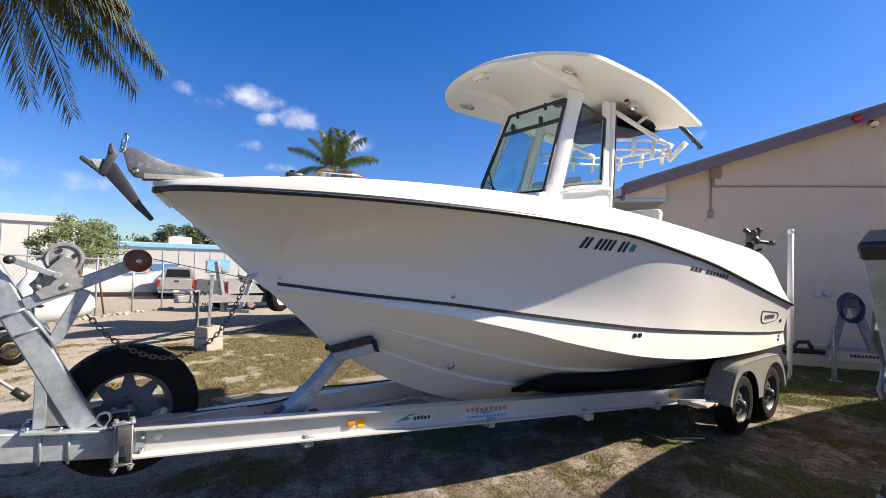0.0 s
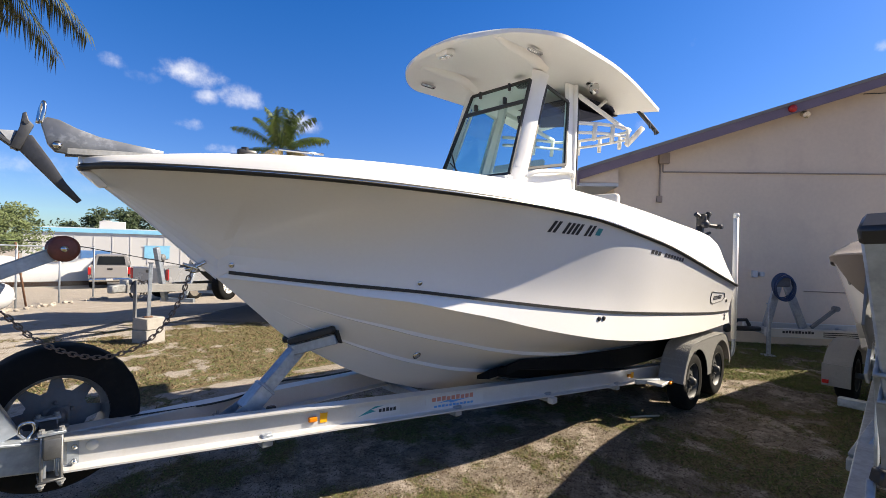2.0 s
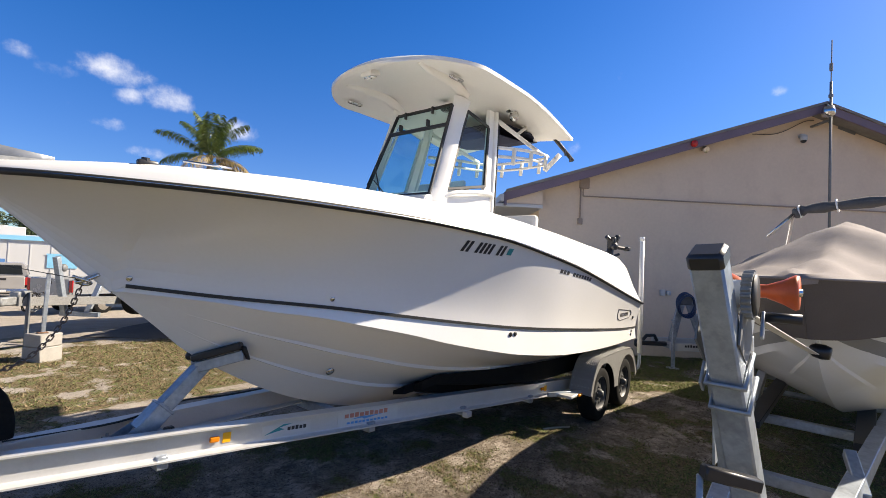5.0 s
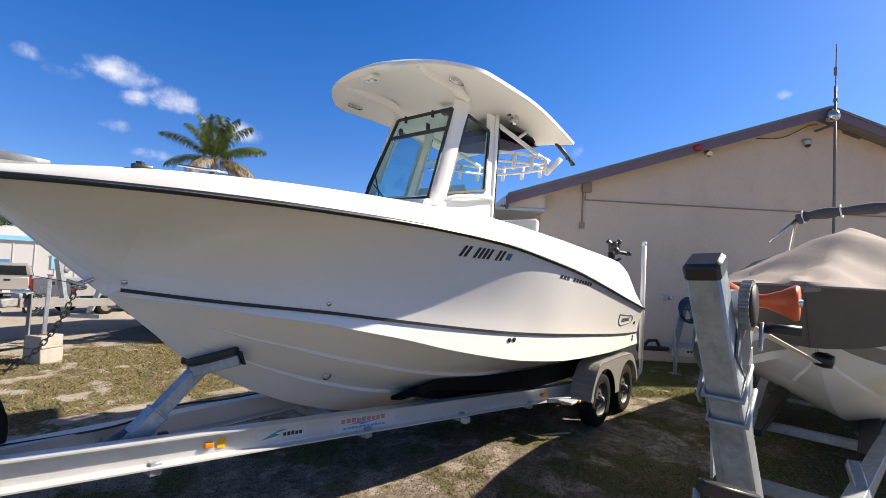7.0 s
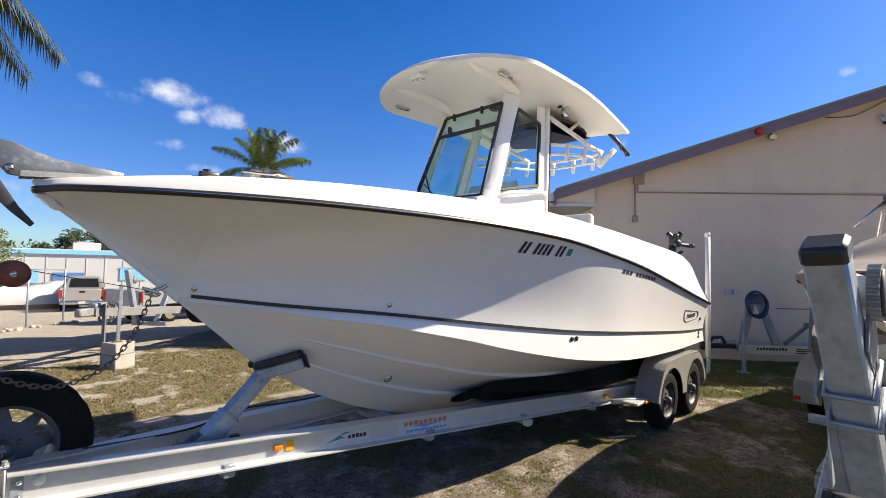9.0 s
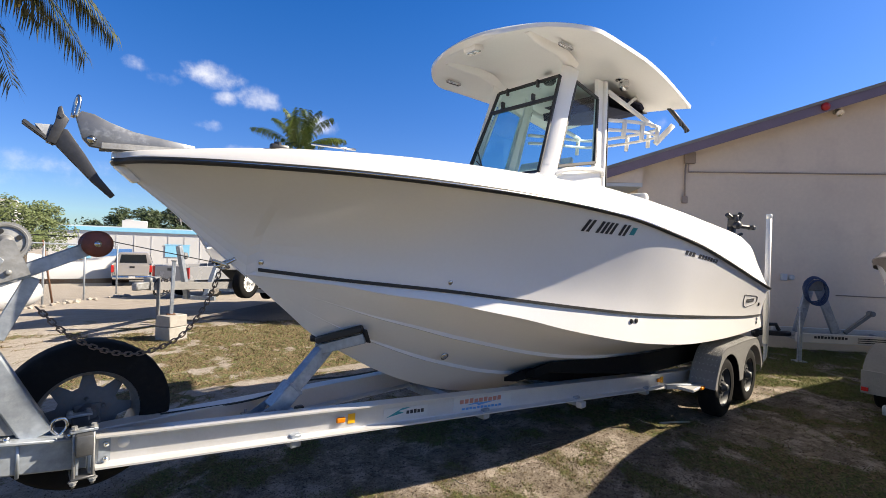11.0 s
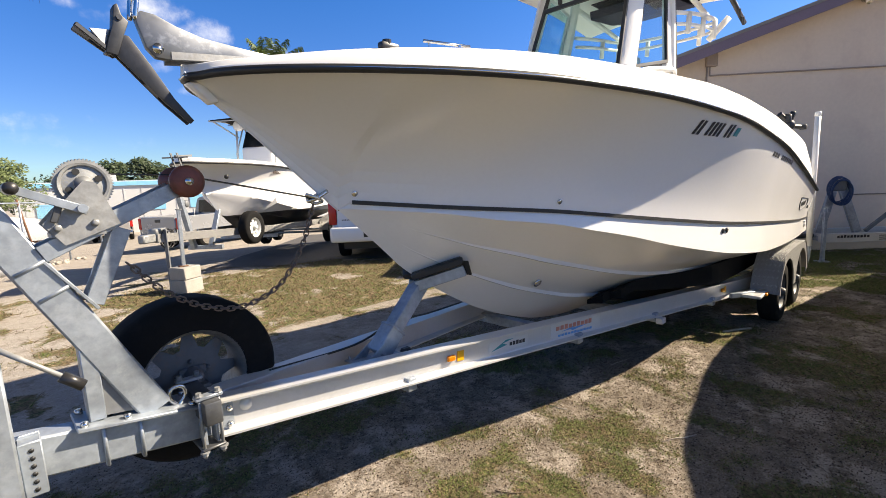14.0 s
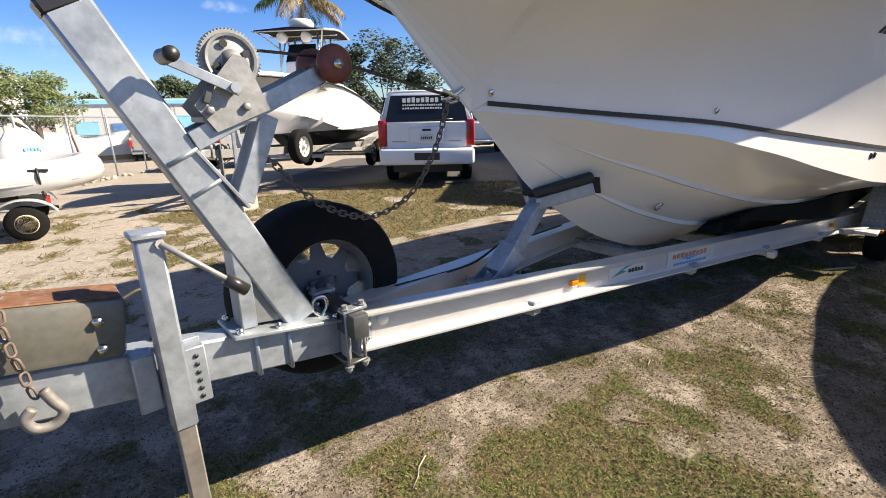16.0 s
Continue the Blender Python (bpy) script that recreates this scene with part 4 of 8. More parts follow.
def make_hardtop():
    xf, reach, full = 2.96, 0.705, 1.745
    edge = spline([(2.96, 3.548), (3.25, 3.626), (3.95, 3.662), (4.4, 3.665), (4.85, 3.64), (5.3, 3.58), (5.72, 3.508)])
    width = spline([(3.6, 0.98), (4.2, 0.98), (5.72, 0.93)])

    def half(x):
        u = max(0.0, 1 - (x - xf) / reach)
        return width(x) * max(0.0, 1 - u**full) ** (1 / full)

    fs = [-1, -0.985, -0.95, -0.9, -0.84, -0.7, -0.52, -0.35, -0.18, 0, 0.18, 0.35, 0.52, 0.7, 0.84, 0.9, 0.95, 0.985, 1]
    top, low = [], []
    for x in stations(2.9605, 5.72, 70, 1.8):
        h, z = half(x), edge(x)
        k = min(1.0, (x - 2.96) / 0.1)
        up, down = [], []
        for f in fs:
            base = z + 0.082 * (1 - (h * f / 0.98) ** 2)
            up.append((x, h * f, base + 0.05 * k * (1 - abs(f) ** 2.5)))
            rim = max(0.0, min(1.0, (0.96 - abs(f)) / 0.1)) * min(1.0, max(0.0, (x - 3.06) / 0.12)) * min(1.0, max(0.0, (5.66 - x) / 0.1))
            down.append((x + 0.015 * (1 - k), h * f * (1 - 0.006 * k), base - 0.034 * k + 0.012 * rim))
        top.append(up)
        low.append(down)
    bm = bmesh.new()
    grids = []
    for g in (top, low):
        grids.append([[bm.verts.new(p) for p in row] for row in g])
    for g in grids:
        for a, b in zip(g, g[1:]):
            for k in range(len(fs) - 1):
                bm.faces.new((a[k], a[k + 1], b[k + 1], b[k]))
    t, l = grids
    for a, b, c, d in zip(t, t[1:], l, l[1:]):
        for k in (0, -1):
            bm.faces.new((a[k], b[k], d[k], c[k]))
    for i in (0, -1):
        for k in range(len(fs) - 1):
            bm.faces.new((t[i][k], t[i][k + 1], l[i][k + 1], l[i][k]))
    bmesh.ops.remove_doubles(bm, verts=bm.verts, dist=0.0008)
    bmesh.ops.recalc_face_normals(bm, faces=bm.faces)
    hard = part("hardtop", bm, TOPWHITE, boat, "curved white fibreglass hardtop", smooth=50)
    # moulded ribs below, from the pillar heads to the brow
    for s in (-1, 1):
        pts = arc_points([(3.26, s * 0.5, 3.665), (3.42, s * 0.47, 3.668), (3.62, s * 0.455, 3.672), (3.84, s * 0.455, 3.66), (4.03, s * 0.46, 3.585)])
        rows = []
        for q, c in enumerate(pts):
            u = q / (len(pts) - 1)
            w, h = 0.034 + 0.024 * u, 0.0 + 0.026 * min(1.0, u * 3)
            rows.append([(c.x, c.y + f * w, c.z + 0.03 - (h + 0.03) * max(0.0, 1 - abs(f) ** 3)) for f in (-1, -0.85, -0.6, -0.25, 0, 0.25, 0.6, 0.85, 1)])
        bm = sheet(rows)
        bmesh.ops.recalc_face_normals(bm, faces=bm.faces)
        part("rib", thicken(bm, 0.01), TOPWHITE, hard, smooth=60)
        x, y = (3.69, -0.6) if s < 0 else (3.6, 0.76)
        part("courtesy_light", moved(join(box(-0.1, 0.1, -0.02, 0.02, -0.014, 0.012, 0.006), box(-0.085, 0.085, -0.014, 0.014, -0.02, -0.012, 0.003)), Matrix.Translation((x, y, 3.648 if s < 0 else 3.63)) @ Euler((radians(s * -6), radians(-2), 0)).to_matrix().to_4x4()), STEEL, hard, "slim steel courtesy light")
    spot = part("spreader_light", moved(box(-0.06, 0.06, -0.075, 0.075, -0.02, 0.03, 0.014, 2), pose(3.15, 0.02, 3.632, 0, -14, 0)), DECKWHITE, hard)
    for s in (-1, 1):
        part("lamp", moved(box(-0.038, 0.038, -0.027, 0.027, -0.012, 0.006, 0.006), pose(3.153, 0.02 + s * 0.032, 3.608, 0, -14, 0)), STEEL, spot)
    part("camera_mount", lathe([(0, 0.085), (0.012, 0.09), (0.014, 0.05), (0.05, 0.045), (0.055, 0.055), (0.1, 0.05), (0.125, 0.03), (0.13, 0.0)], (4.88, -0.55, 3.69), (4.88, -0.55, 3.4), 20), STEEL, hard)
    # rear rails below the top: a white tubular ring with rod holders
    for s in (-1, 1):
        part("brace", tube([(4.64, s * 0.5, 3.5), (5.72, s * 0.5, 3.36)], 0.026, 8), TOPWHITE, hard)
        part("brace", tube([(5.05, s * 0.5, 3.45), (5.3, s * 0.48, 3.6)], 0.02, 8), TOPWHITE, hard)
    ring = [(4.62, -0.5, 3.2), (5.2, -0.54, 3.29), (5.75, -0.54, 3.35), (5.98, -0.42, 3.37), (6.04, 0.0, 3.37), (5.98, 0.42, 3.37), (5.75, 0.54, 3.35), (5.2, 0.54, 3.29), (4.62, 0.5, 3.2)]
    part("rack_rail", tube(arc_points(ring), 0.02, 8), TOPWHITE, hard)
    part("rack_rail", tube(arc_points([(p[0] - 0.02, p[1] * 0.96, p[2] - 0.1) for p in ring]), 0.018, 8), TOPWHITE, hard)
    for x, y in ((4.9, -0.54), (5.3, -0.55), (5.72, -0.54), (6.02, -0.3), (6.05, 0.0), (6.02, 0.3), (5.72, 0.54), (5.3, 0.55)):
        z = 3.21 + 0.11 * (x - 4.9)
        part("rod_holder", tube([(x + 0.02, y, z - 0.15), (x + 0.05, y, z + 0.05)], 0.025, 10), TOPWHITE, hard)
    part("rod_holder", tube([(5.98, -0.42, 3.2), (6.06, -0.6, 3.42)], 0.034, 10), TOPWHITE, hard, "white rod holder")
    part("canvas_curtain", thicken(sheet([[(4.8, -0.42, 3.56), (4.8, 0.42, 3.56)], [(5.5, -0.46, 3.585), (5.5, 0.46, 3.585)], [(5.78, -0.4, 3.54), (5.78, 0.4, 3.54)], [(5.3, -0.42, 3.44), (5.3, 0.42, 3.44)], [(4.8, -0.42, 3.40), (4.8, 0.42, 3.40)], [(4.78, -0.42, 3.48), (4.78, 0.42, 3.48)]]), 0.006), NAVY, hard, "dark blue canvas bag under the top", smooth=None)
    part("outrigger", join(tube([(5.68, -0.7, 3.53), (6.2, -0.72, 3.36)], 0.026, 8), tube([(5.9, -0.74, 3.44), (5.93, -0.74, 3.36)], 0.014, 6), tube([(6.06, -0.74, 3.39), (6.09, -0.74, 3.31)], 0.014, 6)), BLACKPLASTIC, hard, "black folded rod")
    return hard


make_hardtop()


def make_boat_fittings():
    # bow roller and anchor
    anchor = part("anchor", prism([(0.86, 2.345), (0.7, 2.358), (0.56, 2.372), (0.46, 2.40), (0.39, 2.43), (0.34, 2.435), (0.315, 2.41), (0.345, 2.30), (0.375, 2.265), (0.42, 2.262), (0.47, 2.285), (0.62, 2.29), (0.86, 2.3)], "xz", -0.018, 0.018, 0.004), ANCHORZINC, boat, "galvanised plough anchor on the bow roller")
    blade = [(0.232, 2.262), (0.258, 2.33), (0.287, 2.33), (0.36, 2.215), (0.42, 2.11), (0.486, 2.025), (0.472, 2.01), (0.39, 2.085), (0.3, 2.185)]
    for s in (-1, 1):
        part("fluke", moved(prism(blade, "xz", -0.005, 0.005, 0.002), Matrix.Translation((0.26, s * 0.018, 2.3)) @ Matrix.Rotation(radians(s * -5), 4, (0.45, 0, -0.9)) @ Matrix.Translation((-0.26, 0, -2.3))), ANCHORDARK, anchor, "dark weathered fluke")
        part("wing_plate", thicken(sheet([[(0.232, s * 0.012, 2.345), (0.232, s * 0.012, 2.285)], [(0.165, s * 0.03, 2.335), (0.205, s * 0.022, 2.285)]]), 0.006), ANCHORZINC, anchor, smooth=None)
        part("wing_bar", beam((0.122, s * 0.03, 2.342), (0.238, s * 0.012, 2.252), 0.016, 0.018, 0.003), ANCHORDARK, anchor)
    part("crown", join(prism([(0.205, 2.258), (0.242, 2.25), (0.272, 2.33), (0.292, 2.38), (0.272, 2.402), (0.262, 2.442), (0.248, 2.432), (0.238, 2.36), (0.22, 2.31)], "xz", -0.03, 0.03, 0.004), lathe([(0, 0.01), (0.072, 0.01)], (0.262, -0.036, 2.39), (0.262, 0.036, 2.39), 10)), ANCHORDARK, anchor)
    part("shackle", tube(arc_points([(0.305, 0.012, 2.40), (0.315, 0.014, 2.47), (0.328, 0.0, 2.51), (0.33, -0.014, 2.47), (0.318, -0.012, 2.40)]), 0.009, 8), STEEL, anchor)
    part("bolt", lathe([(0, 0.02), (0.07, 0.02)], (0.382, -0.035, 2.298), (0.382, 0.035, 2.298), 12), STEEL, anchor)
    part("bow_roller", join(prism([(0.42, 2.255), (0.9, 2.30), (0.9, 2.325), (0.42, 2.285)], "xz", -0.06, -0.04), prism([(0.42, 2.255), (0.9, 2.30), (0.9, 2.325), (0.42, 2.285)], "xz", 0.04, 0.06)), WINCHGREY, boat, "dull steel bow roller")
    part("bow_plate", prism([(0.475, 2.18), (0.53, 2.185), (0.60, 2.11), (0.565, 2.10)], "xz", -0.035, 0.035, 0.008), GELCOAT, boat)
    # cleats, hatch rail, light
    for s in (-1, 1):
        part("cleat", join(box(1.08, 1.18, s * 0.56 - 0.02, s * 0.56 + 0.02, 2.29, 2.325, 0.012, 2), tube([(1.12, s * 0.56, 2.29), (1.12, s * 0.56, 2.335)], 0.02, 8)), BLACKPLASTIC, boat, "black bow light and cleat")
        part("rail", join(tube([(1.28, s * 0.62, 2.345), (1.52, s * 0.68, 2.345)], 0.007, 6), tube([(1.31, s * 0.625, 2.3), (1.31, s * 0.625, 2.345)], 0.007, 6), tube([(1.46, s * 0.67, 2.3), (1.46, s * 0.67, 2.345)], 0.007, 6)), STEEL, boat)
        for x, z in ((2.264, 1.579), (1.24, 1.683)):
            h = hull_at(x, z)
            part("drain_fitting", lathe([(0, 0.012), (0.012, 0.018), (0.016, 0.014), (0.017, 0.0)], (x, s * (h - 0.004), z), (x - 0.2, s * (h + 1), z - 0.3), 12), STEEL, boat)
        for x in (3.92, 3.985):
            h = hull_at(x, 1.246)
            part("drain_fitting", lathe([(0, 0.02), (0.012, 0.022), (0.016, 0.016), (0.012, 0.0)], (x, s * (h - 0.004), 1.246), (x, s * (h + 1), 1.1), 12), BLACKPLASTIC, boat)
    part("transducer_eye", lathe([(0, 0.03), (0.01, 0.034), (0.014, 0.02), (0.012, 0.0)], (2.57, -0.335, 0.975), (2.4, -1.3, 0.4), 14), STEEL, boat)
    part("bow_eye", tube(arc_points([(1.1, -0.02, 1.70), (1.03, -0.02, 1.665), (1.0, 0.0, 1.655), (1.03, 0.02, 1.665), (1.1, 0.02, 1.70)]), 0.012, 8), STEEL, boat)
    part("hatch", box(1.35, 1.8, -0.28, 0.28, 2.3, 2.335, 0.02, 2), DECKWHITE, boat)
    part("console_seat", moved(box(-0.3, 0.3, -0.3, 0.3, -0.3, 0.3, 0.06, 3), pose(2.95, 0, 2.05)), CREAM, boat, "cream forward console seat")
    # helm seat backs behind the console
    part("helm_seat", join(moved(box(-0.42, 0.42, -0.42, 0.42, -0.12, 0.12, 0.06, 3), pose(5.45, 0, 2.3)), moved(box(-0.06, 0.06, -0.42, 0.42, -0.18, 0.25, 0.055, 3), pose(5.8, 0, 2.33, 0, 10, 0))), CREAM, boat, "white helm seat")
    part("seat_base", box(5.15, 5.75, -0.35, 0.35, 1.3, 2.17, 0.03), DECKWHITE, boat)
    part("wheel_hub", lathe([(0, 0.13), (0.03, 0.16), (0.06, 0.12), (0.08, 0.0)], (4.35, -0.18, 2.62), (4.45, -0.18, 2.66), 20), BLACKPLASTIC, boat)
    # folding black mount at the stern
    part("motor_mount", join(tube([(6.9, -1.02, 1.95), (6.93, -1.03, 2.25)], 0.05, 10), moved(box(-0.06, 0.06, -0.06, 0.06, -0.08, 0.08, 0.015), pose(6.93, -1.05, 2.28)), tube([(6.9, -1.05, 2.3), (6.82, -1.0, 2.36)], 0.03, 8), tube([(6.95, -1.08, 2.22), (7.12, -1.2, 2.2)], 0.028, 8), moved(box(-0.05, 0.05, -0.04, 0.04, -0.03, 0.03, 0.012), pose(7.12, -1.2, 2.2)), lathe([(0, 0.03), (0.02, 0.05), (0.06, 0.05), (0.08, 0.02)], (6.86, -1.08, 2.22), (6.8, -1.2, 2.22), 12), lathe([(0, 0.025), (0.015, 0.04), (0.05, 0.04), (0.06, 0.0)], (7.0, -1.06, 2.26), (7.05, -1.1, 2.4), 12), tube([(6.95, -1.04, 2.08), (7.08, -1.1, 2.12)], 0.02, 8), moved(box(-0.03, 0.03, -0.03, 0.03, -0.05, 0.05, 0.01), pose(6.97, -1.1, 2.34, 20, 15, 0))), BLACKPLASTIC, boat, "black folding motor mount")


make_boat_fittings()


# markings on the port side, laid on the hull
def hull_bars(x0, x1, z0, z1, height, n, material, label="", fill=0.7, slant=0.2, gaps=(), name="letter"):
    """Characters standing as plain bars that follow the hull from (x0, z0) to (x1, z1) along their foot."""
    step = (x1 - x0) / n
    for k in range(n):
        if k in gaps:
            continue
        a, b_ = x0 + k * step, x0 + (k + fill) * step
        grid = []
        for q in range(4):
            u = q / 3
            row = []
            for x in (a, (a + b_) / 2, b_):
                z = z0 + (z1 - z0) * (x - x0) / (x1 - x0) + height * u
                xx = x + slant * height * u
                row.append((xx, -hull_at(xx, z) - 0.003, z))
            grid.append(row)
        part(name, thicken(sheet(grid), 0.002), material, boat, label, smooth=None)


hull_bars(3.1, 3.575, 1.962, 1.942, 0.082, 10, TEXT, "black hull number shown as bars", fill=0.6, gaps=(2, 7))
hull_bars(3.6, 3.655, 1.955, 1.952, 0.055, 1, TEAL, "teal sticker", fill=1.0, slant=0.1, name="sticker")
hull_bars(4.5, 5.28, 1.82, 1.74, 0.036, 11, TEXT, "small dark lettering shown as bars", gaps=(3,))
plate = [(6.45, 1.372), (6.98, 1.335), (7.04, 1.31), (7.06, 1.27), (7.0, 1.235), (6.6, 1.215), (6.5, 1.24), (6.45, 1.3)]
pts = [(x, -hull_at(x, z) - 0.004, z) for x, z in plate + plate[:1]]
part("logo_outline", tube(pts, 0.004, 6), TEXT, boat, "dark outlined maker's plate")
hull_bars(6.58, 6.93, 1.262, 1.262, 0.05, 7, TEXT, fill=0.55, slant=0.1)
for x, z in ((7.2, 1.22), (7.22, 1.02), (7.18, 0.98)):
    h = hull_at(x, z)
    part("drain_fitting", lathe([(0, 0.022), (0.012, 0.026), (0.016, 0.016), (0.012, 0.0)], (x, -h + 0.004, z), (x, -h - 1, z - 0.1), 12), BLACKPLASTIC if z > 1.1 else STEEL, boat)

# the trailer under the boat, in the boat's axes
def make_wheel(name, label, radius, width, rim_r, group="", spokes=8, category="wheel", metal=GALV, inset=0.35, hole=0.28, hubr=0.5, lip=None):
    """A wheel with its axle along y, centred on its own origin; the outer face looks to -y."""
    w = thing(name, label, category, group=group)
    h = width / 2
    prof = [(-h * 0.55, rim_r + 0.004), (-h * 0.9, rim_r + 0.012), (-h, rim_r + (radius - rim_r) * 0.45), (-h * 0.93, radius - 0.03), (-h * 0.72, radius - 0.006), (-h * 0.3, radius), (h * 0.3, radius), (h * 0.72, radius - 0.006), (h * 0.93, radius - 0.03), (h, rim_r + (radius - rim_r) * 0.45), (h * 0.9, rim_r + 0.012), (h * 0.55, rim_r + 0.004)]
    bm = bmesh.new()
    seg = 56
    rings = [[bm.verts.new((r * math.cos(k * math.tau / seg), y, r * math.sin(k * math.tau / seg))) for k in range(seg)] for y, r in prof]
    for a, b in zip(rings, rings[1:] + rings[:1]):
        for k in range(seg):
            bm.faces.new((a[k], a[(k + 1) % seg], b[(k + 1) % seg], b[k]))
    # tread grooves
    for k in range(seg):
        for i in (5, 6):
            if k % 2:
                v = rings[i][k]
                v.co = Vector((v.co.x * (1 - 0.006 / radius), v.co.y, v.co.z * (1 - 0.006 / radius)))
    bmesh.ops.recalc_face_normals(bm, faces=bm.faces)
    part("tyre", bm, TYRE, w, "black rubber tyre", smooth=50)
    rim = [(-h * 0.92, rim_r + 0.012), (-h * 0.86, rim_r + 0.014), (-h * 0.7, rim_r - 0.004), (-h * 0.2, rim_r - 0.02), (h * 0.9, rim_r - 0.01), (h * 0.9, rim_r + 0.01)]
    bm = bmesh.new()
    rings = [[bm.verts.new((r * math.cos(k * math.tau / 40), y, r * math.sin(k * math.tau / 40))) for k in range(40)] for y, r in rim]
    for a, b in zip(rings, rings[1:]):
        for k in range(40):
            bm.faces.new((a[k], a[(k + 1) % 40], b[(k + 1) % 40], b[k]))
    bmesh.ops.recalc_face_normals(bm, faces=bm.faces)
    part("rim", bm, lip or metal, w, "grey steel rim", smooth=40)
    # spoked disc with wedge holes
    y0 = -h * inset
    bm = bmesh.new()
    inner, outer = rim_r * hubr, rim_r - 0.018
    n = spokes
    for k in range(n):
        a0, a1, a2, a3 = (math.tau * (k + f) / n for f in (0.0, 0.5 - hole, 0.5 + hole, 1.0))
        mid = (a0 + a3) / 2
        P = lambda r, a, dy=0.0: bm.verts.new((r * math.cos(a), y0 + dy, r * math.sin(a)))
        c0, c1 = P(inner, a0, -0.02), P(inner, a3, -0.02)
        o0, o1, o2, o3 = P(outer, a0), P(outer, a1), P(outer, a2), P(outer, a3)
        m0, m1 = P(inner * 1.16, a0 + (a3 - a0) * 0.36, -0.016), P(inner * 1.16, a0 + (a3 - a0) * 0.64, -0.016)
        bm.faces.new((c0, o0, o1, m0))
        bm.faces.new((c1, m1, o2, o3))
        bm.faces.new((c0, m0, m1, c1))
    hubring = [bm.verts.new((inner * math.cos(math.tau * k / n), y0 - 0.02, inner * math.sin(math.tau * k / n))) for k in range(n)]
    bm.faces.new(hubring)
    bmesh.ops.remove_doubles(bm, verts=bm.verts, dist=0.0005)
    bmesh.ops.recalc_face_normals(bm, faces=bm.faces)
    bmesh.ops.solidify(bm, geom=bm.faces[:], thickness=0.006)
    disc = part("disc", bm, metal, w, "spoked steel wheel disc", smooth=30)
    part("hub", lathe([(0, 0.05), (0.03, 0.05), (0.05, 0.04), (0.065, 0.036), (0.07, 0.0)], (0, y0 - 0.018, 0), (0, y0 - 0.2, 0), 20), metal, w)
    for k in range(5):
        a = math.tau * (k + 0.3) / 5
        part("lug_nut", lathe([(0, 0.012), (0.018, 0.011), (0.022, 0.006)], (0.075 * math.cos(a), y0 - 0.018, 0.075 * math.sin(a)), (0.075 * math.cos(a), y0 - 0.2, 0.075 * math.sin(a)), 6), metal, disc)
    return w


def rail_y(x):
    return 0.11 + 0.167 * (min(x, 6.0) - 0.43)


def rail_mid(x):
    return 0.722 - 0.0535 * (min(x, 5.6) - 0.43) - 0.01 * max(0, x - 5.6)


def rail_mesh(s):
    """An I-section aluminium rail on one side."""
    h, lip = 0.168, 0.108
    sec = [(0, -h / 2), (0, -h / 2 + 0.01), (0.048, -h / 2 + 0.018), (0.052, -h / 2 + 0.024), (0.052, h / 2 - 0.024), (0.048, h / 2 - 0.018), (0, h / 2 - 0.01), (0, h / 2), (lip, h / 2), (lip, h / 2 - 0.01), (0.06, h / 2 - 0.02), (0.06, -h / 2 + 0.02), (lip, -h / 2 + 0.01), (lip, -h / 2)]
    rows = []
    for x in (0.43, 1.5, 3.0, 4.5, 5.6, 6.0, 7.55):
        rows.append([(x, s * (rail_y(x) - d), rail_mid(x) + z) for d, z in sec])
    bm = sheet(rows, close=True)
    n = len(sec)
    vs = [v for v in bm.verts]
    bm.faces.new(vs[:n])
    bm.faces.new(vs[-n:])
    bmesh.ops.recalc_face_normals(bm, faces=bm.faces)
    return bm


def chain_link(r=0.0062, length=0.038, width=0.023):
    pts = []
    for k in range(12):
        a = math.tau * k / 12
        pts.append(((length - width) / 2 * (1 if math.cos(a) > 0 else -1) + width / 2 * math.cos(a), width / 2 * math.sin(a), 0))
    return tube(pts + pts[:1], r / 1.6, 6, cap=False)


def make_chain(name, label, points, parent=None, pitch=0.028, material=CHAINIRON):
    """A chain of links along a curve."""
    ch = thing(name, label, "chain") if parent is None else parent
    pts = arc_points(points, 12)
    dist, out = 0.0, []
    acc = [0.0]
    for a, b in zip(pts, pts[1:]):
        acc.append(acc[-1] + (b - a).length)
    total = acc[-1]
    n = int(total / pitch)
    bm0 = chain_link()
    me = bpy.data.meshes.new("chain_link")
    for f in bm0.faces:
        f.smooth = True
    bm0.to_mesh(me)
    bm0.free()
    me.materials.append(material)
    for i in range(n + 1):
        d = min(total - 1e-5, i * pitch)
        k = max(j for j in range(len(acc) - 1) if acc[j] <= d)
        t = (d - acc[k]) / max(1e-6, acc[k + 1] - acc[k])
        p = pts[k].lerp(pts[k + 1], t)
        x = (pts[k + 1] - pts[k]).normalized()
        side = x.orthogonal().normalized() if abs(x.z) > 0.98 else x.cross(Vector((0, 0, 1))).normalized()
        up = side.cross(x)
        if i % 2:
            side, up = up, -side
        m = Matrix((x, side, up)).transposed().to_4x4()
        m.translation = p
        ob = new("chain_link", me)
        ob.parent = ch
        ob.matrix_basis = m
    return ch


def bars(parent, width, height, n, m, material=TEXT, name="lettering", fill=0.72, label=""):
    """Lettering that stands as plain bars: n uprights in a row, laid on the plane of m (x along, y up)."""
    bm = bmesh.new()
    step = width / n
    for k in range(n):
        c = box(k * step, k * step + step * fill, 0, height * (0.82 + 0.18 * ((k * 7) % 3) / 2), -0.0015, 0.0015)
        bm = join(bm, c)
    moved(bm, m)
    return part(name, bm, material, parent, label, smooth=None)


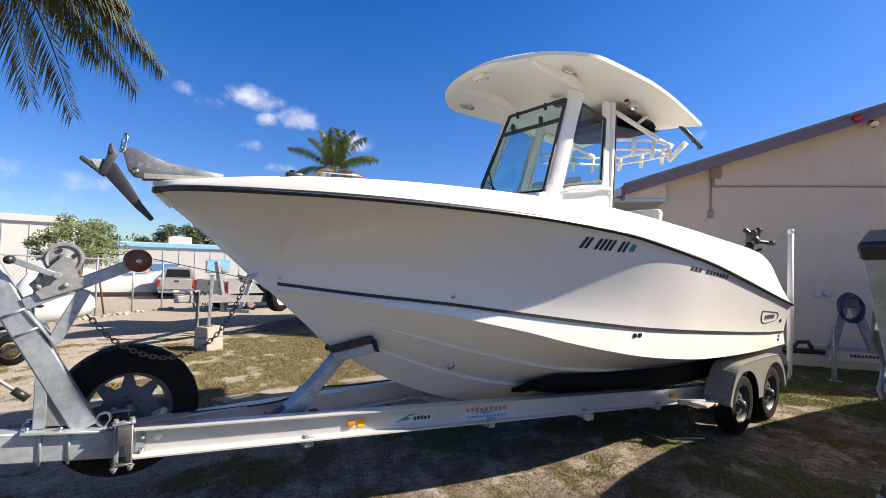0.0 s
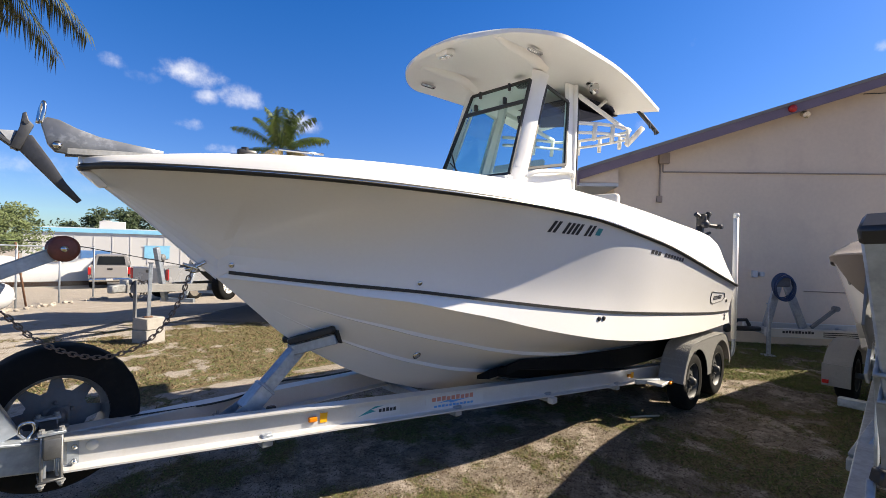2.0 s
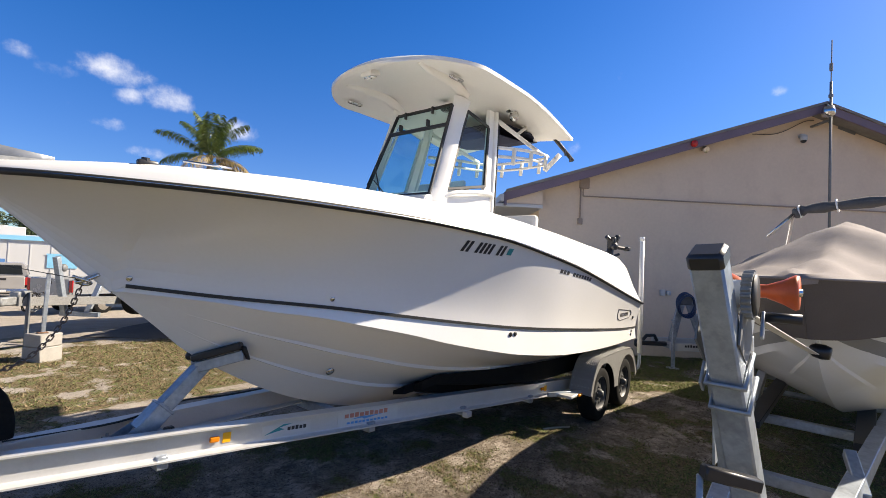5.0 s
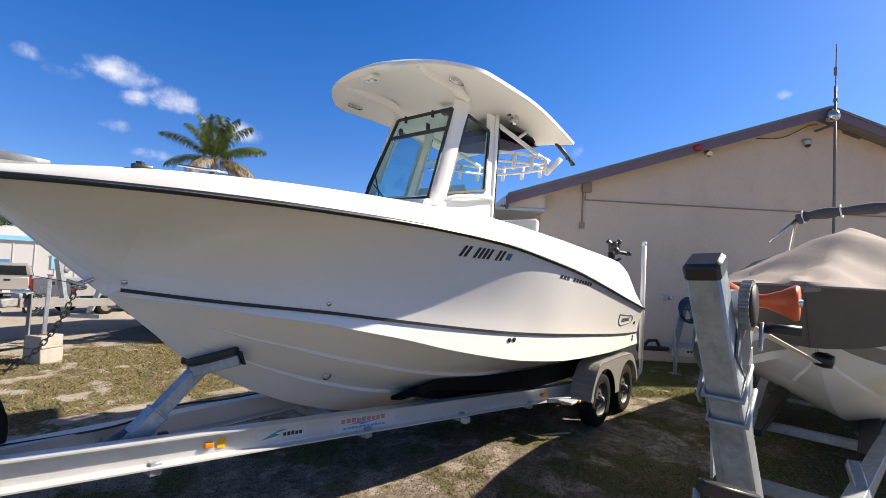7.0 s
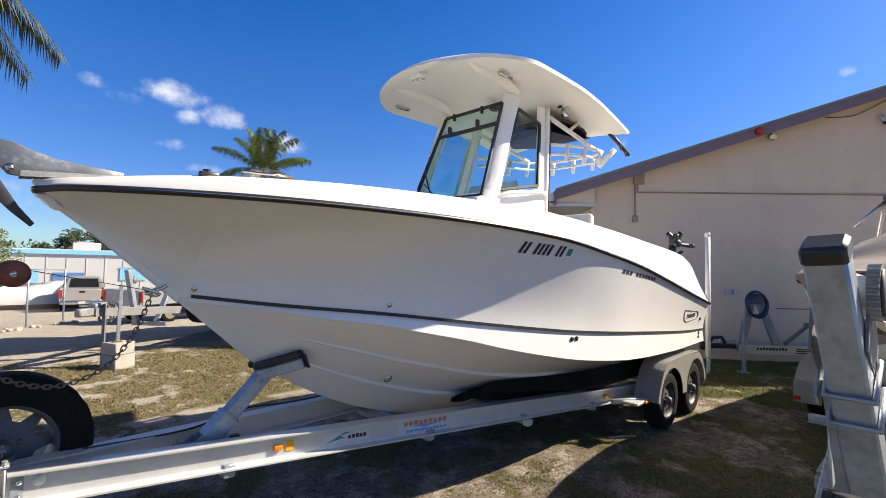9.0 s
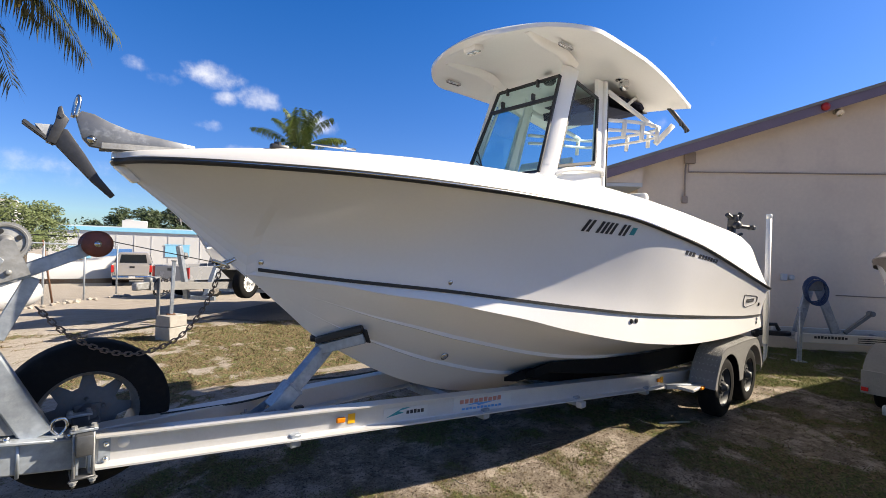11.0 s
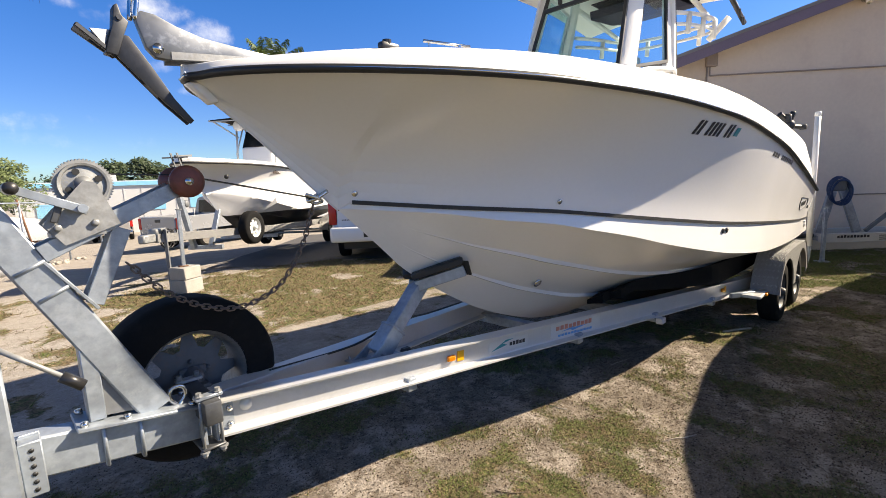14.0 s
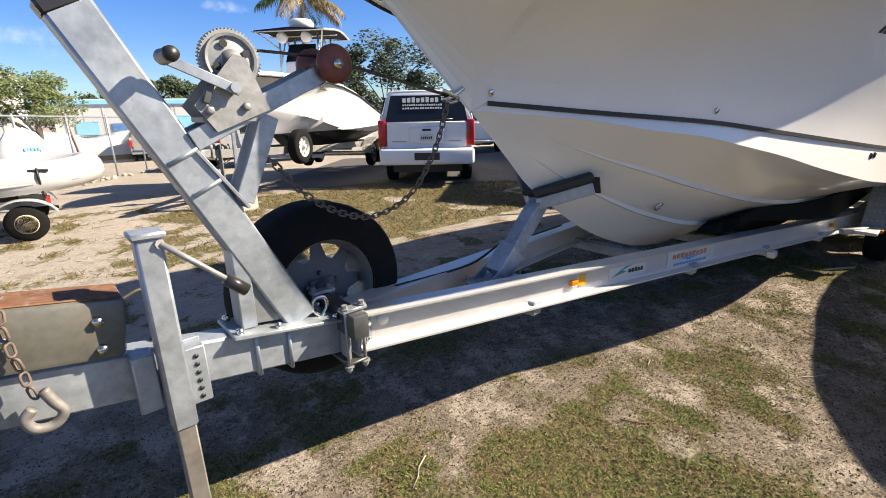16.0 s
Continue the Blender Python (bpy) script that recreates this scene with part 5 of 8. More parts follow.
def side_frame(origin, along, up):
    x, y = Vector(along).normalized(), Vector(up)
    y = (y - y.dot(x) * x).normalized()
    z = x.cross(y)
    m = Matrix((x, y, z)).transposed().to_4x4()
    m.translation = Vector(origin)
    return m


def make_trailer():
    t = thing("boat_trailer", "aluminium tandem-axle boat trailer with galvanised tow bar", "trailer", (0, YC, 0))
    for s in (-1, 1):
        rail = part("side_rail", rail_mesh(s), ALU, t, "aluminium I-beam side rail", smooth=None)
        if s < 0:
            for x, m_, w in ((1.713, AMBER, 0.06), (1.79, YELLOW, 0.05), (5.224, AMBER, 0.06), (5.29, YELLOW, 0.05)):
                y = -rail_y(x)
                if m_ is AMBER:
                    b = box(-w / 2, w / 2, -0.022, 0.0, -0.018, 0.018, 0.008, 2)
                else:
                    b = box(-w / 2, w / 2, -0.004, 0.0, -0.032, 0.032)
                part("marker_lamp" if m_ is AMBER else "reflector", moved(b, pose(x, y + 0.0505, rail_mid(x), 0, 3, -9.5)), m_, rail, "amber side marker" if m_ is AMBER else "yellow reflector", smooth=None)
            for x in (0.55, ):
                part("sticker", lathe([(0, 0.028), (0.002, 0.028)], (x, -rail_y(x) + 0.0505, rail_mid(x) + 0.025), (x - 0.17, -rail_y(x) - 1, rail_mid(x) + 0.025), 20), DECAL, rail)
            # dealer and maker stickers
            def on_rail(x, z):
                return side_frame((x, -rail_y(x) + 0.049, rail_mid(x) + z), (1, -0.167, -0.0535), (0, 0, 1))
            part("sticker", moved(box(0, 0.36, -0.04, 0.035, -0.001, 0.001), on_rail(2.02, 0.0)), DECAL, rail, "pale maker sticker", smooth=None)
            part("swoosh", moved(prism([(0, -0.03), (0.13, 0.03), (0.2, 0.03), (0.1, 0.01), (0.14, -0.005), (0.05, -0.02)], "xy", 0, 0.0025), on_rail(2.04, 0.0)), TEAL, rail, smooth=None)
            bars(rail, 0.15, 0.028, 5, on_rail(2.2, -0.016) @ Matrix.Translation((0, 0, 0.0025)))
            part("sticker", moved(box(0, 0.58, -0.052, 0.052, -0.001, 0.001), on_rail(2.6, 0.0)), DECAL, rail, "pale dealer sticker", smooth=None)
            bars(rail, 0.42, 0.035, 9, on_rail(2.66, 0.005) @ Matrix.Translation((0, 0, 0.0025)), LOGORED)
            part("swoosh", moved(prism([(0, -0.01), (0.16, 0.018), (0.11, 0.0), (0.3, 0.004), (0.12, -0.02), (0.1, -0.008)], "xy", 0, 0.003), on_rail(2.72, 0.0)), PALEBLUE, rail, smooth=None)
            bars(rail, 0.4, 0.018, 11, on_rail(2.68, -0.044) @ Matrix.Translation((0, 0, 0.0025)), PALEBLUE)
        part("splice_plate", moved(box(0, 0.05, -0.006, 0.006, -0.06, 0.06), pose(0.445, s * (rail_y(0.45) - 0.047), rail_mid(0.45))), GALV, rail, smooth=None)
        for dz in (-0.045, 0.03):
            part("bolt", lathe([(0, 0.014), (0.016, 0.013)], (0.475, s * (rail_y(0.475) - 0.045), rail_mid(0.47) + dz), (0.475, s * 2, rail_mid(0.47) + dz), 6), STEEL, rail)
    for x in (1.42, 2.9, 3.95, 5.0, 7.45):
        w = rail_y(x) - 0.02
        part("cross_member", box(x - 0.035, x + 0.035, -w, w, rail_mid(x) - 0.13, rail_mid(x) - 0.05, 0.006), GALV, t)
        if 3.5 < x < 4.5:
          part("cross_member_cap", box(x - 0.04, x + 0.04, -w - 0.06, -w + 0.001, rail_mid(x) - 0.14, rail_mid(x) - 0.086, 0.006), ALU, t)
    for x in (0.342, 0.418):
        for s in (-1, 1):
            part("clamp_bolt", join(tube([(x, s * 0.135, 0.885), (x, s * 0.135, 0.59)], 0.007, 8), lathe([(0, 0.02), (0.006, 0.02), (0.006, 0.013), (0.02, 0.013)], (x, s * 0.135, 0.621), (x, s * 0.135, 0.5), 8), lathe([(0, 0.018), (0.005, 0.018), (0.005, 0.012), (0.018, 0.012)], (x, s * 0.135, 0.869), (x, s * 0.135, 1.0), 8)), WINCHGREY, t)
    # tow bar
    def tow_z(x):
        return 0.722 - 0.155 * (x - 0.35) + 0.0
    tongue = part("tow_bar", beam((-1.0, 0, tow_z(-1.0)), (0.62, 0, tow_z(0.62) + 0.0), 0.105, 0.155, 0.008), GALV, t, "galvanised box tow bar")
    part("mounting_plate", beam((-0.06, 0, tow_z(-0.06) + 0.086), (0.36, 0, tow_z(0.36) + 0.086), 0.2, 0.014, 0.003), GALV, t)
    for x in (-0.035, 0.1, 0.33):
        for s in (-1, 1):
            part("bolt", lathe([(0, 0.014), (0.022, 0.013)], (x, s * 0.075, tow_z(x) + 0.09), (x, s * 0.075, 2), 6), STEEL, t)
    for x in (0.02, 0.14):
        part("u_bolt", tube([(x, -0.06, tow_z(x) + 0.09), (x, -0.061, tow_z(x) - 0.085), (x, 0.061, tow_z(x) - 0.085), (x, 0.06, tow_z(x) + 0.09)], 0.0075, 8), GALV, t)
    cross = part("cross_tube", box(0.345, 0.415, -0.19, 0.19, 0.748, 0.85, 0.008, 2), OLDZINC, t, "dark weathered cross tube joining rails and tow bar")
    for s in (-1, 1):
        part("clamp_plate", box(0.325, 0.435, s * 0.1275 - 0.0225, s * 0.1275 + 0.0225, 0.853, 0.868, 0.003), GALV, cross)
    part("clamp_plate", box(0.33, 0.43, -0.145, 0.145, 0.622, 0.634, 0.004), OLDZINC, cross)
    for x in (0.356, 0.404):
        part("bracket", box(x - 0.006, x + 0.006, -0.125, -0.06, 0.64, 0.745, 0.002), GALV, cross)
    part("eye_bolt", tube(arc_points([(0.29, -0.03, 0.82), (0.26, -0.03, 0.86), (0.27, -0.03, 0.9), (0.31, -0.03, 0.9), (0.32, -0.03, 0.86), (0.29, -0.03, 0.82)]), 0.009, 8), STEEL, t)
    # bow stop: a leaning square post on a bolted foot, two channel arms in a V with black rubber pads
    foot, elbow = Vector((1.375, 0, 0.715)), Vector((1.742, 0, 1.085))
    mid = foot.lerp(elbow, 0.34)
    arm = part("bow_stop_arm", join(beam(foot, mid + (elbow - foot) * 0.03, 0.115, 0.115, 0.006, up=(1, 0, -0.9)), beam(mid, elbow, 0.092, 0.092, 0.006, up=(1, 0, -0.9))), GALV, t, "galvanised bow support post")
    part("arm_collar", beam(mid - (elbow - foot) * 0.012, mid + (elbow - foot) * 0.012, 0.124, 0.124, 0.004, up=(1, 0, -0.9)), GALV, arm)
    part("arm_foot", join(beam((1.2, 0, 0.70), (1.52, 0, 0.683), 0.2, 0.012, 0.002), prism([(1.22, 0.70), (1.33, 0.70), (1.40, 0.80)], "xz", -0.062, -0.054), prism([(1.22, 0.70), (1.33, 0.70), (1.40, 0.80)], "xz", 0.054, 0.062)), GALV, arm)
    for x, y in ((1.225, -0.08), (1.225, 0.08), (1.49, -0.08), (1.49, 0.08)):
        part("bolt", tube([(x, y, 0.64), (x, y, 0.725)], 0.009, 8), WINCHGREY, arm)
    part("strap_clamp", box(1.47, 1.53, -0.13, -0.09, 0.68, 0.745, 0.008), BLACKPLASTIC, arm)
    for s in (-1, 1):
        a, d = Vector((1.66, s * 0.015, 1.14)), Vector((0.205, s * 0.235, 0.095))
        low = Vector((0.035, s * 0.0, -0.065))
        part("support_plate", beam(a + low, a + low + d * 1.0, 0.055, 0.07, 0.004), GALV, arm, "galvanised channel behind the pad")
        part("bow_pad", join(beam(a, a + d * 1.04, 0.075, 0.05, 0.012), beam(a + d * 1.0 + low * 1.5, a + d * 1.04 + low * 0.1, 0.07, 0.012, 0.003)), BLACK, arm, "black rubber bow pad")
    # wiring along the far rail
    part("wire_loom", tube(arc_points([(0.75, 0.1, 0.79), (1.3, 0.14, 0.76), (1.7, 0.24, 0.79), (2.1, 0.33, 0.74), (2.6, 0.42, 0.71)]), 0.007, 8), BLACK, t, "black wiring loom")
    # bunks under the hull, extra deep and black to imitate the shade there
    for s in (-1, 1):
        for off0, lo, hi in ((0.42, 3.28, 7.35), (0.84, 3.4, 7.3)):
            rows = []
            for k in range(25):
                x = lo + (hi - lo) * k / 24
                off = off0 if off0 < 0.5 else min(off0, 0.52 + 0.24 * (x - lo))
                f = min(1.0, off / chine_h(x))
                z = keel_z(x) + (chine_z(x) - keel_z(x)) * (f + 0.05 * math.sin(math.pi * f)) - 0.012
                if k == 0:
                    z -= 0.06
                deep = 0.05 + 0.14 * min(1.0, k / 9)
                rows.append([(x, s * (off - 0.07), z - 0.045), (x, s * (off + 0.07), z + 0.02), (x, s * (off + 0.07), z - deep), (x, s * (off - 0.07), z - deep - 0.03)])
            bm = sheet(rows, close=True)
            vs = [v for v in bm.verts]
            bm.faces.new(vs[:4])
            bm.faces.new(vs[-4:])
            bmesh.ops.recalc_face_normals(bm, faces=bm.faces)
            bunk = part("bunk", bm, TYRE, t, "black carpeted bunk, deepened to stand for the shade under the hull", smooth=None)
            for x in (lo + 0.5, (lo + hi) / 2, hi - 0.4):
                off = off0 if off0 < 0.5 else min(off0, 0.52 + 0.24 * (x - lo))
                f = min(1.0, off / chine_h(x))
                z = keel_z(x) + (chine_z(x) - keel_z(x)) * f
                part("bunk_bracket", beam((x, s * off, rail_mid(x) - 0.06), (x, s * off, z - 0.07), 0.05, 0.04), GALV, bunk)
    # axles and fenders
    for x in (6.05, 6.95):
        part("axle", tube([(x, -1.12, 0.335), (x, 1.12, 0.335)], 0.035, 10), GALV, t)
    for s in (-1, 1):
        prof = []
        for k in range(33):
            u = k / 32
            x = 5.57 + 1.84 * u
            if u < 0.19:
                z = 0.40 + 0.40 * math.sin(u / 0.19 * math.pi / 2) ** 0.8
            elif u > 0.81:
                z = 0.40 + 0.40 * math.sin((1 - u) / 0.19 * math.pi / 2) ** 0.8
            else:
                z = 0.80 + 0.012 * math.sin((u - 0.19) / 0.62 * math.pi)
            prof.append((x, z))
        rows = [[(x, s * 1.30, z - 0.0) for x, z in prof], [(x, s * 1.31, z + 0.003) for x, z in prof], [(x, s * 1.29, z + 0.006) for x, z in prof], [(x, s * 1.04, z + 0.006) for x, z in prof]]
        fen = part("fender", thicken(sheet(rows), 0.006), PLATE, t, "tread-plate double fender", smooth=40)
        # valance between the wheel arches
        outl = []
        for k in range(33):
            outl.append(prof[k])
        low = []
        for cx in (6.95, 6.05):
            for k in range(13):
                a = math.pi * k / 12
                low.append((cx + 0.385 * math.cos(a), 0.36 + 0.36 * math.sin(a)))
        low = [p for p in low]
        poly = outl + [(7.40, 0.42)] + low + [(5.58, 0.42)]
        part("fender_side", prism(poly, "xz", s * 1.296, s * 1.302), PLATE, fen, smooth=None)
        # raised tread marks on the fender top
        marks = bmesh.new()
        data = []
        for i in range(44):
            u = 0.02 + 0.96 * i / 43
            k = min(31, int(u * 32))
            p0, p1 = Vector((prof[k][0], 0, prof[k][1])), Vector((prof[k + 1][0], 0, prof[k + 1][1]))
            d = (p1 - p0).normalized()
            nrm = Vector((-d.z, 0, d.x))
            if nrm.z < 0 and 0.1 < u < 0.9:
                nrm = -nrm
            c = p0.lerp(p1, u * 32 - k)
            for j in range(6):
                yy = s * (1.07 + 0.04 * j)
                tilt = 1 if (i + j) % 2 else -1
                a = c + Vector((0, yy, 0)) + nrm * 0.007
                e = d * 0.014 + Vector((0, tilt * 0.01, 0))
                q = Vector((0, 0.003, 0)) - d * 0.003 * tilt
                vs = [marks.verts.new(a - e), marks.verts.new(a + q + nrm * 0.002), marks.verts.new(a + e), marks.verts.new(a - q + nrm * 0.002)]
                marks.faces.new(vs)
        bmesh.ops.recalc_face_normals(marks, faces=marks.faces)
        tagged(part("tread_marks", marks, ALU, fen, smooth=None), kind="stuff")
        part("fender_step", box(5.28, 5.6, s * 1.03, s * 1.2, 0.40, 0.43, 0.006), ALU, fen)
        part("fender_lamp", box(5.45, 5.55, s * 1.21 - 0.012, s * 1.21 + 0.012, 0.40, 0.43, 0.006), AMBER, fen)
        part("fender_bracket", beam((5.2, s * 0.95, 0.42), (5.6, s * 1.18, 0.42), 0.04, 0.05), GALV, t)
    # guide posts at the stern
    for s in (-1, 1):
        g = part("guide_post", tube([(7.6, s * 1.28, 0.66), (7.6, s * 1.28, 2.38)], 0.034, 14), PVC, t, "white plastic guide post")
        part("cap", lathe([(0, 0.037), (0.05, 0.037), (0.06, 0.03), (0.062, 0.0)], (7.6, s * 1.28, 2.35), (7.6, s * 1.28, 3), 14), PVC, g)
        part("guide_pipe", tube(arc_points([(7.6, s * 1.28, 0.72), (7.59, s * 1.28, 0.5), (7.55, s * 1.24, 0.42), (7.45, s * 1.12, 0.40), (7.4, s * 0.98, 0.40)]), 0.024, 10), GALV, g)
    # winch stand
    top, foot = Vector((-0.312, 0, 1.886)), Vector((0.21, 0, 0.835))
    d = (top - foot).normalized()
    post = part("winch_post", beam(foot, top, 0.10, 0.118, 0.008, up=(1, 0, 0.5)), GALV, t, "galvanised winch post")
    part("post_cap", beam(top - d * 0.012, top + d * 0.035, 0.106, 0.124, 0.008, up=(1, 0, 0.5)), BLACKPLASTIC, post)
    part("post_brace", beam((0.012, 0, 0.87), (0.012, 0, 1.17), 0.092, 0.055, 0.004, up=(1, 0, 0)), GALV, t)
    for s in (-1, 1):
        part("gusset", prism([(0.02, 0.88), (0.16, 0.86), (0.03, 1.12)], "xz", s * 0.03 - 0.003, s * 0.03 + 0.003), DARKGALV, t, smooth=None)
    for p in ((-0.134, 1.478), (-0.08, 1.377)):
        c = Vector((p[0] + 0.045, 0, p[1] + 0.02))
        a = Vector((0.896, 0, 0.443)) * 0.068
        part("u_bolt", tube([c + a * 0.35 + Vector((0, -0.056, 0)), c - a + Vector((0, -0.056, 0)), c - a + Vector((0, 0.056, 0)), c + a * 0.35 + Vector((0, 0.056, 0))], 0.007, 8), GALV, t)
    arm_a, arm_b = Vector((-0.075, 0, 1.53)), Vector((0.40, 0, 1.752))
    for s in (-1, 1):
        part("roller_arm", beam(arm_a + Vector((0, s * 0.055, 0)), arm_b + Vector((0, s * 0.055, 0)), 0.01, 0.062, 0.002), GALV, t)
    part("roller_arm_web", beam(arm_a + Vector((0, 0, -0.028)), arm_a.lerp(arm_b, 0.7) + Vector((0, 0, -0.028)), 0.11, 0.008, 0.002), GALV, t)
    part("stand_plate", beam((-0.075, 0, 1.51), (0.065, 0, 1.305), 0.12, 0.012, 0.002, up=(1, 0, 0.5)), GALV, t)
    for s in (-1, 1):
        part("roller_strut", beam((0.055, s * 0.045, 1.325), (0.175, s * 0.045, 1.60), 0.01, 0.06, 0.002), GALV, t)
    ro = part("bow_roller", lathe([(0, 0.05), (0.01, 0.066), (0.03, 0.066), (0.055, 0.042), (0.09, 0.03), (0.11, 0.03), (0.145, 0.042), (0.17, 0.066), (0.19, 0.066), (0.2, 0.05)], (0.414, -0.1, 1.77), (0.414, 0.1, 1.77), 28), REDROLLER, t, "weathered red rubber bow roller")
    part("roller_pin", lathe([(0, 0.015), (0.024, 0.018), (0.21, 0.018), (0.235, 0.015)], (0.414, -0.118, 1.77), (0.414, 0.118, 1.77), 10), STEEL, ro)
    # winch
    body = prism([(-0.06, 1.635), (-0.005, 1.555), (0.168, 1.62), (0.108, 1.775), (0.072, 1.785)], "xz", -0.075, -0.068)
    winch = part("winch", join(body, prism([(-0.06, 1.635), (-0.005, 1.555), (0.168, 1.62), (0.108, 1.775), (0.072, 1.785)], "xz", 0.068, 0.075), box(-0.04, 0.12, -0.068, 0.068, 1.585, 1.60)), WINCHGREY, t, "grey steel hand winch", smooth=None)
    teeth = []
    for k in range(208):
        a = math.tau * k / 208
        r = 0.094 if k % 4 < 2 else 0.0885
        teeth.append((0.078 + r * math.cos(a), 1.771 + r * math.sin(a)))
    part("gear", join(prism(teeth, "xz", -0.03, 0.0), lathe([(0, 0.0), (0.0, 0.03), (0.006, 0.032), (0.012, 0.066), (0.002, 0.07), (0.0, 0.078), (0.012, 0.08)], (0.078, -0.042, 1.771), (0.078, 0, 1.771), 40)), WINCHGREY, winch, "toothed winch gear", smooth=None)
    for k in range(4):
        a = math.tau * k / 4 + 0.4
        part("gear_hole", lathe([(0, 0.012), (0.003, 0.012)], (0.078 + 0.05 * math.cos(a), -0.042, 1.771 + 0.05 * math.sin(a)), (0.078 + 0.05 * math.cos(a), 0, 1.771 + 0.05 * math.sin(a)), 12), BLACK, winch, smooth=None)
    part("drum", lathe([(0, 0.03), (0.1, 0.03)], (0.078, -0.05, 1.771), (0.078, 0.05, 1.771), 16), DARKGALV, winch)
    part("crank", join(beam((0.07, -0.1, 1.675), (-0.12, -0.1, 1.758), 0.008, 0.03, 0.002), tube([(0.055, -0.06, 1.685), (0.055, -0.115, 1.685)], 0.016, 10)), GALV, winch)
    part("crank_grip", lathe([(0, 0.018), (0.01, 0.022), (0.05, 0.019), (0.1, 0.021), (0.118, 0.019), (0.12, 0.0)], (-0.13, -0.1, 1.762), (-0.13, -0.23, 1.762), 14), BLACKPLASTIC, winch)
    for x, z in ((-0.02, 1.62), (0.09, 1.63), (0.03, 1.69)):
        part("bolt", lathe([(0, 0.014), (0.012, 0.013), (0.014, 0.006)], (x, -0.076, z), (x, -1, z), 6), WINCHGREY, winch)
    part("pawl", beam((-0.03, -0.085, 1.64), (0.0, -0.085, 1.72), 0.012, 0.022, 0.003), OLDZINC, winch)
    part("strap", join(beam((0.1, 0, 1.81), (0.40, 0, 1.80), 0.045, 0.004, 0), beam((0.40, 0, 1.802), (1.02, 0, 1.67), 0.045, 0.004, 0)), BLACK, winch, "black winch strap")
    part("strap_hook", tube(arc_points([(0.97, -0.03, 1.69), (1.02, -0.045, 1.67), (1.06, -0.03, 1.65), (1.03, 0.0, 1.64), (0.99, 0.0, 1.67)]), 0.009, 8), STEEL, winch)
    # coupler
    cup = part("coupler", moved(join(box(-0.62, 0.0, -0.085, 0.085, 0.0, 0.185, 0.02, 2)), pose(-0.36, 0, 0.918, 0, 9, 0)), COUPLERGREY, t, "steel brake coupler housing")
    part("coupler_top", moved(box(-0.6, -0.01, -0.07, 0.07, 0.183, 0.190, 0.003), pose(-0.36, 0, 0.918, 0, 9, 0)), RUST, cup, "rusted top plate")
    for x, z in ((-0.07, 0.125), (-0.06, 0.04), (-0.27, 0.1), (-0.42, 0.04)):
        p = pose(-0.36, 0, 0.918, 0, 9, 0) @ Vector((x, -0.085, z))
        part("bolt", lathe([(0, 0.016), (0.014, 0.014)], p, p + Vector((0, -1, 0)), 6), STEEL, cup)
    part("brake_hose", tube(arc_points([(-0.34, 0.03, 1.06), (-0.27, 0.05, 1.07), (-0.23, 0.05, 0.98), (-0.28, 0.03, 0.9)]), 0.009, 8), BLACK, cup)
    # jack
    j = part("jack", join(box(-0.295, -0.225, -0.175, -0.105, 0.66, 1.285, 0.008), box(-0.305, -0.215, -0.185, -0.095, 1.28, 1.30, 0.006)), GALV, t, "galvanised swing-down jack")
    part("jack_leg", box(-0.288, -0.232, -0.168, -0.112, 0.03, 0.67, 0.005), OLDLEG, j, "brown weathered inner jack leg")
    part("jack_foot", box(-0.33, -0.19, -0.21, -0.07, -0.02, 0.03, 0.01), OLDLEG, j)
    part("jack_crank", join(tube([(-0.235, -0.18, 1.265), (-0.05, -0.2, 1.095)], 0.009, 8), tube([(-0.245, -0.15, 1.262), (-0.235, -0.182, 1.264)], 0.014, 8)), WINCHGREY, j)
    part("jack_handle", tube([(-0.085, -0.197, 1.125), (-0.03, -0.203, 1.075)], 0.02, 10), BLACKPLASTIC, j)
    br = part("jack_bracket", join(box(-0.225, -0.16, -0.12, -0.053, 0.70, 0.90, 0.004), box(-0.36, -0.3, -0.12, -0.053, 0.73, 0.92, 0.004), box(-0.36, -0.16, -0.064, -0.054, 0.70, 0.91, 0.002)), GALV, j)
    for k in range(6):
        part("hole", lathe([(0, 0.008), (0.002, 0.008)], (-0.19, -0.121, 0.725 + 0.029 * k), (-0.19, -1, 0.725 + 0.029 * k), 10), BLACK, br)
    return t


trailer = make_trailer()

wheel_master = make_wheel("trailer_wheel", "trailer wheel with spoked grey steel rim", 0.338, 0.2, 0.2, "trailer wheels", metal=RIMGREY)
wheel_master.matrix_basis = pose(6.05, YC - 1.17, 0.338)
copy_thing(wheel_master, pose(6.95, YC - 1.17, 0.338, 0, 20, 0))
copy_thing(wheel_master, pose(6.05, YC + 1.17, 0.338, 0, 0, 180))
copy_thing(wheel_master, pose(6.95, YC + 1.17, 0.338, 0, 15, 180))

spare = make_wheel("spare_wheel", "large spare wheel bolted to the trailer front", 0.395, 0.23, 0.225, spokes=8, metal=SHADEDRIM, inset=0.1, hole=0.36, hubr=0.55, lip=RIMLIP)
spare.matrix_basis = pose(0.42, YC + 0.24, 0.842)
part("carrier", join(box(-0.05, 0.05, -0.14, 0.02, -0.11, -0.02, 0.008), box(-0.06, 0.06, -0.05, -0.04, -0.09, 0.05, 0.004)), SHADEDRIM, spare)

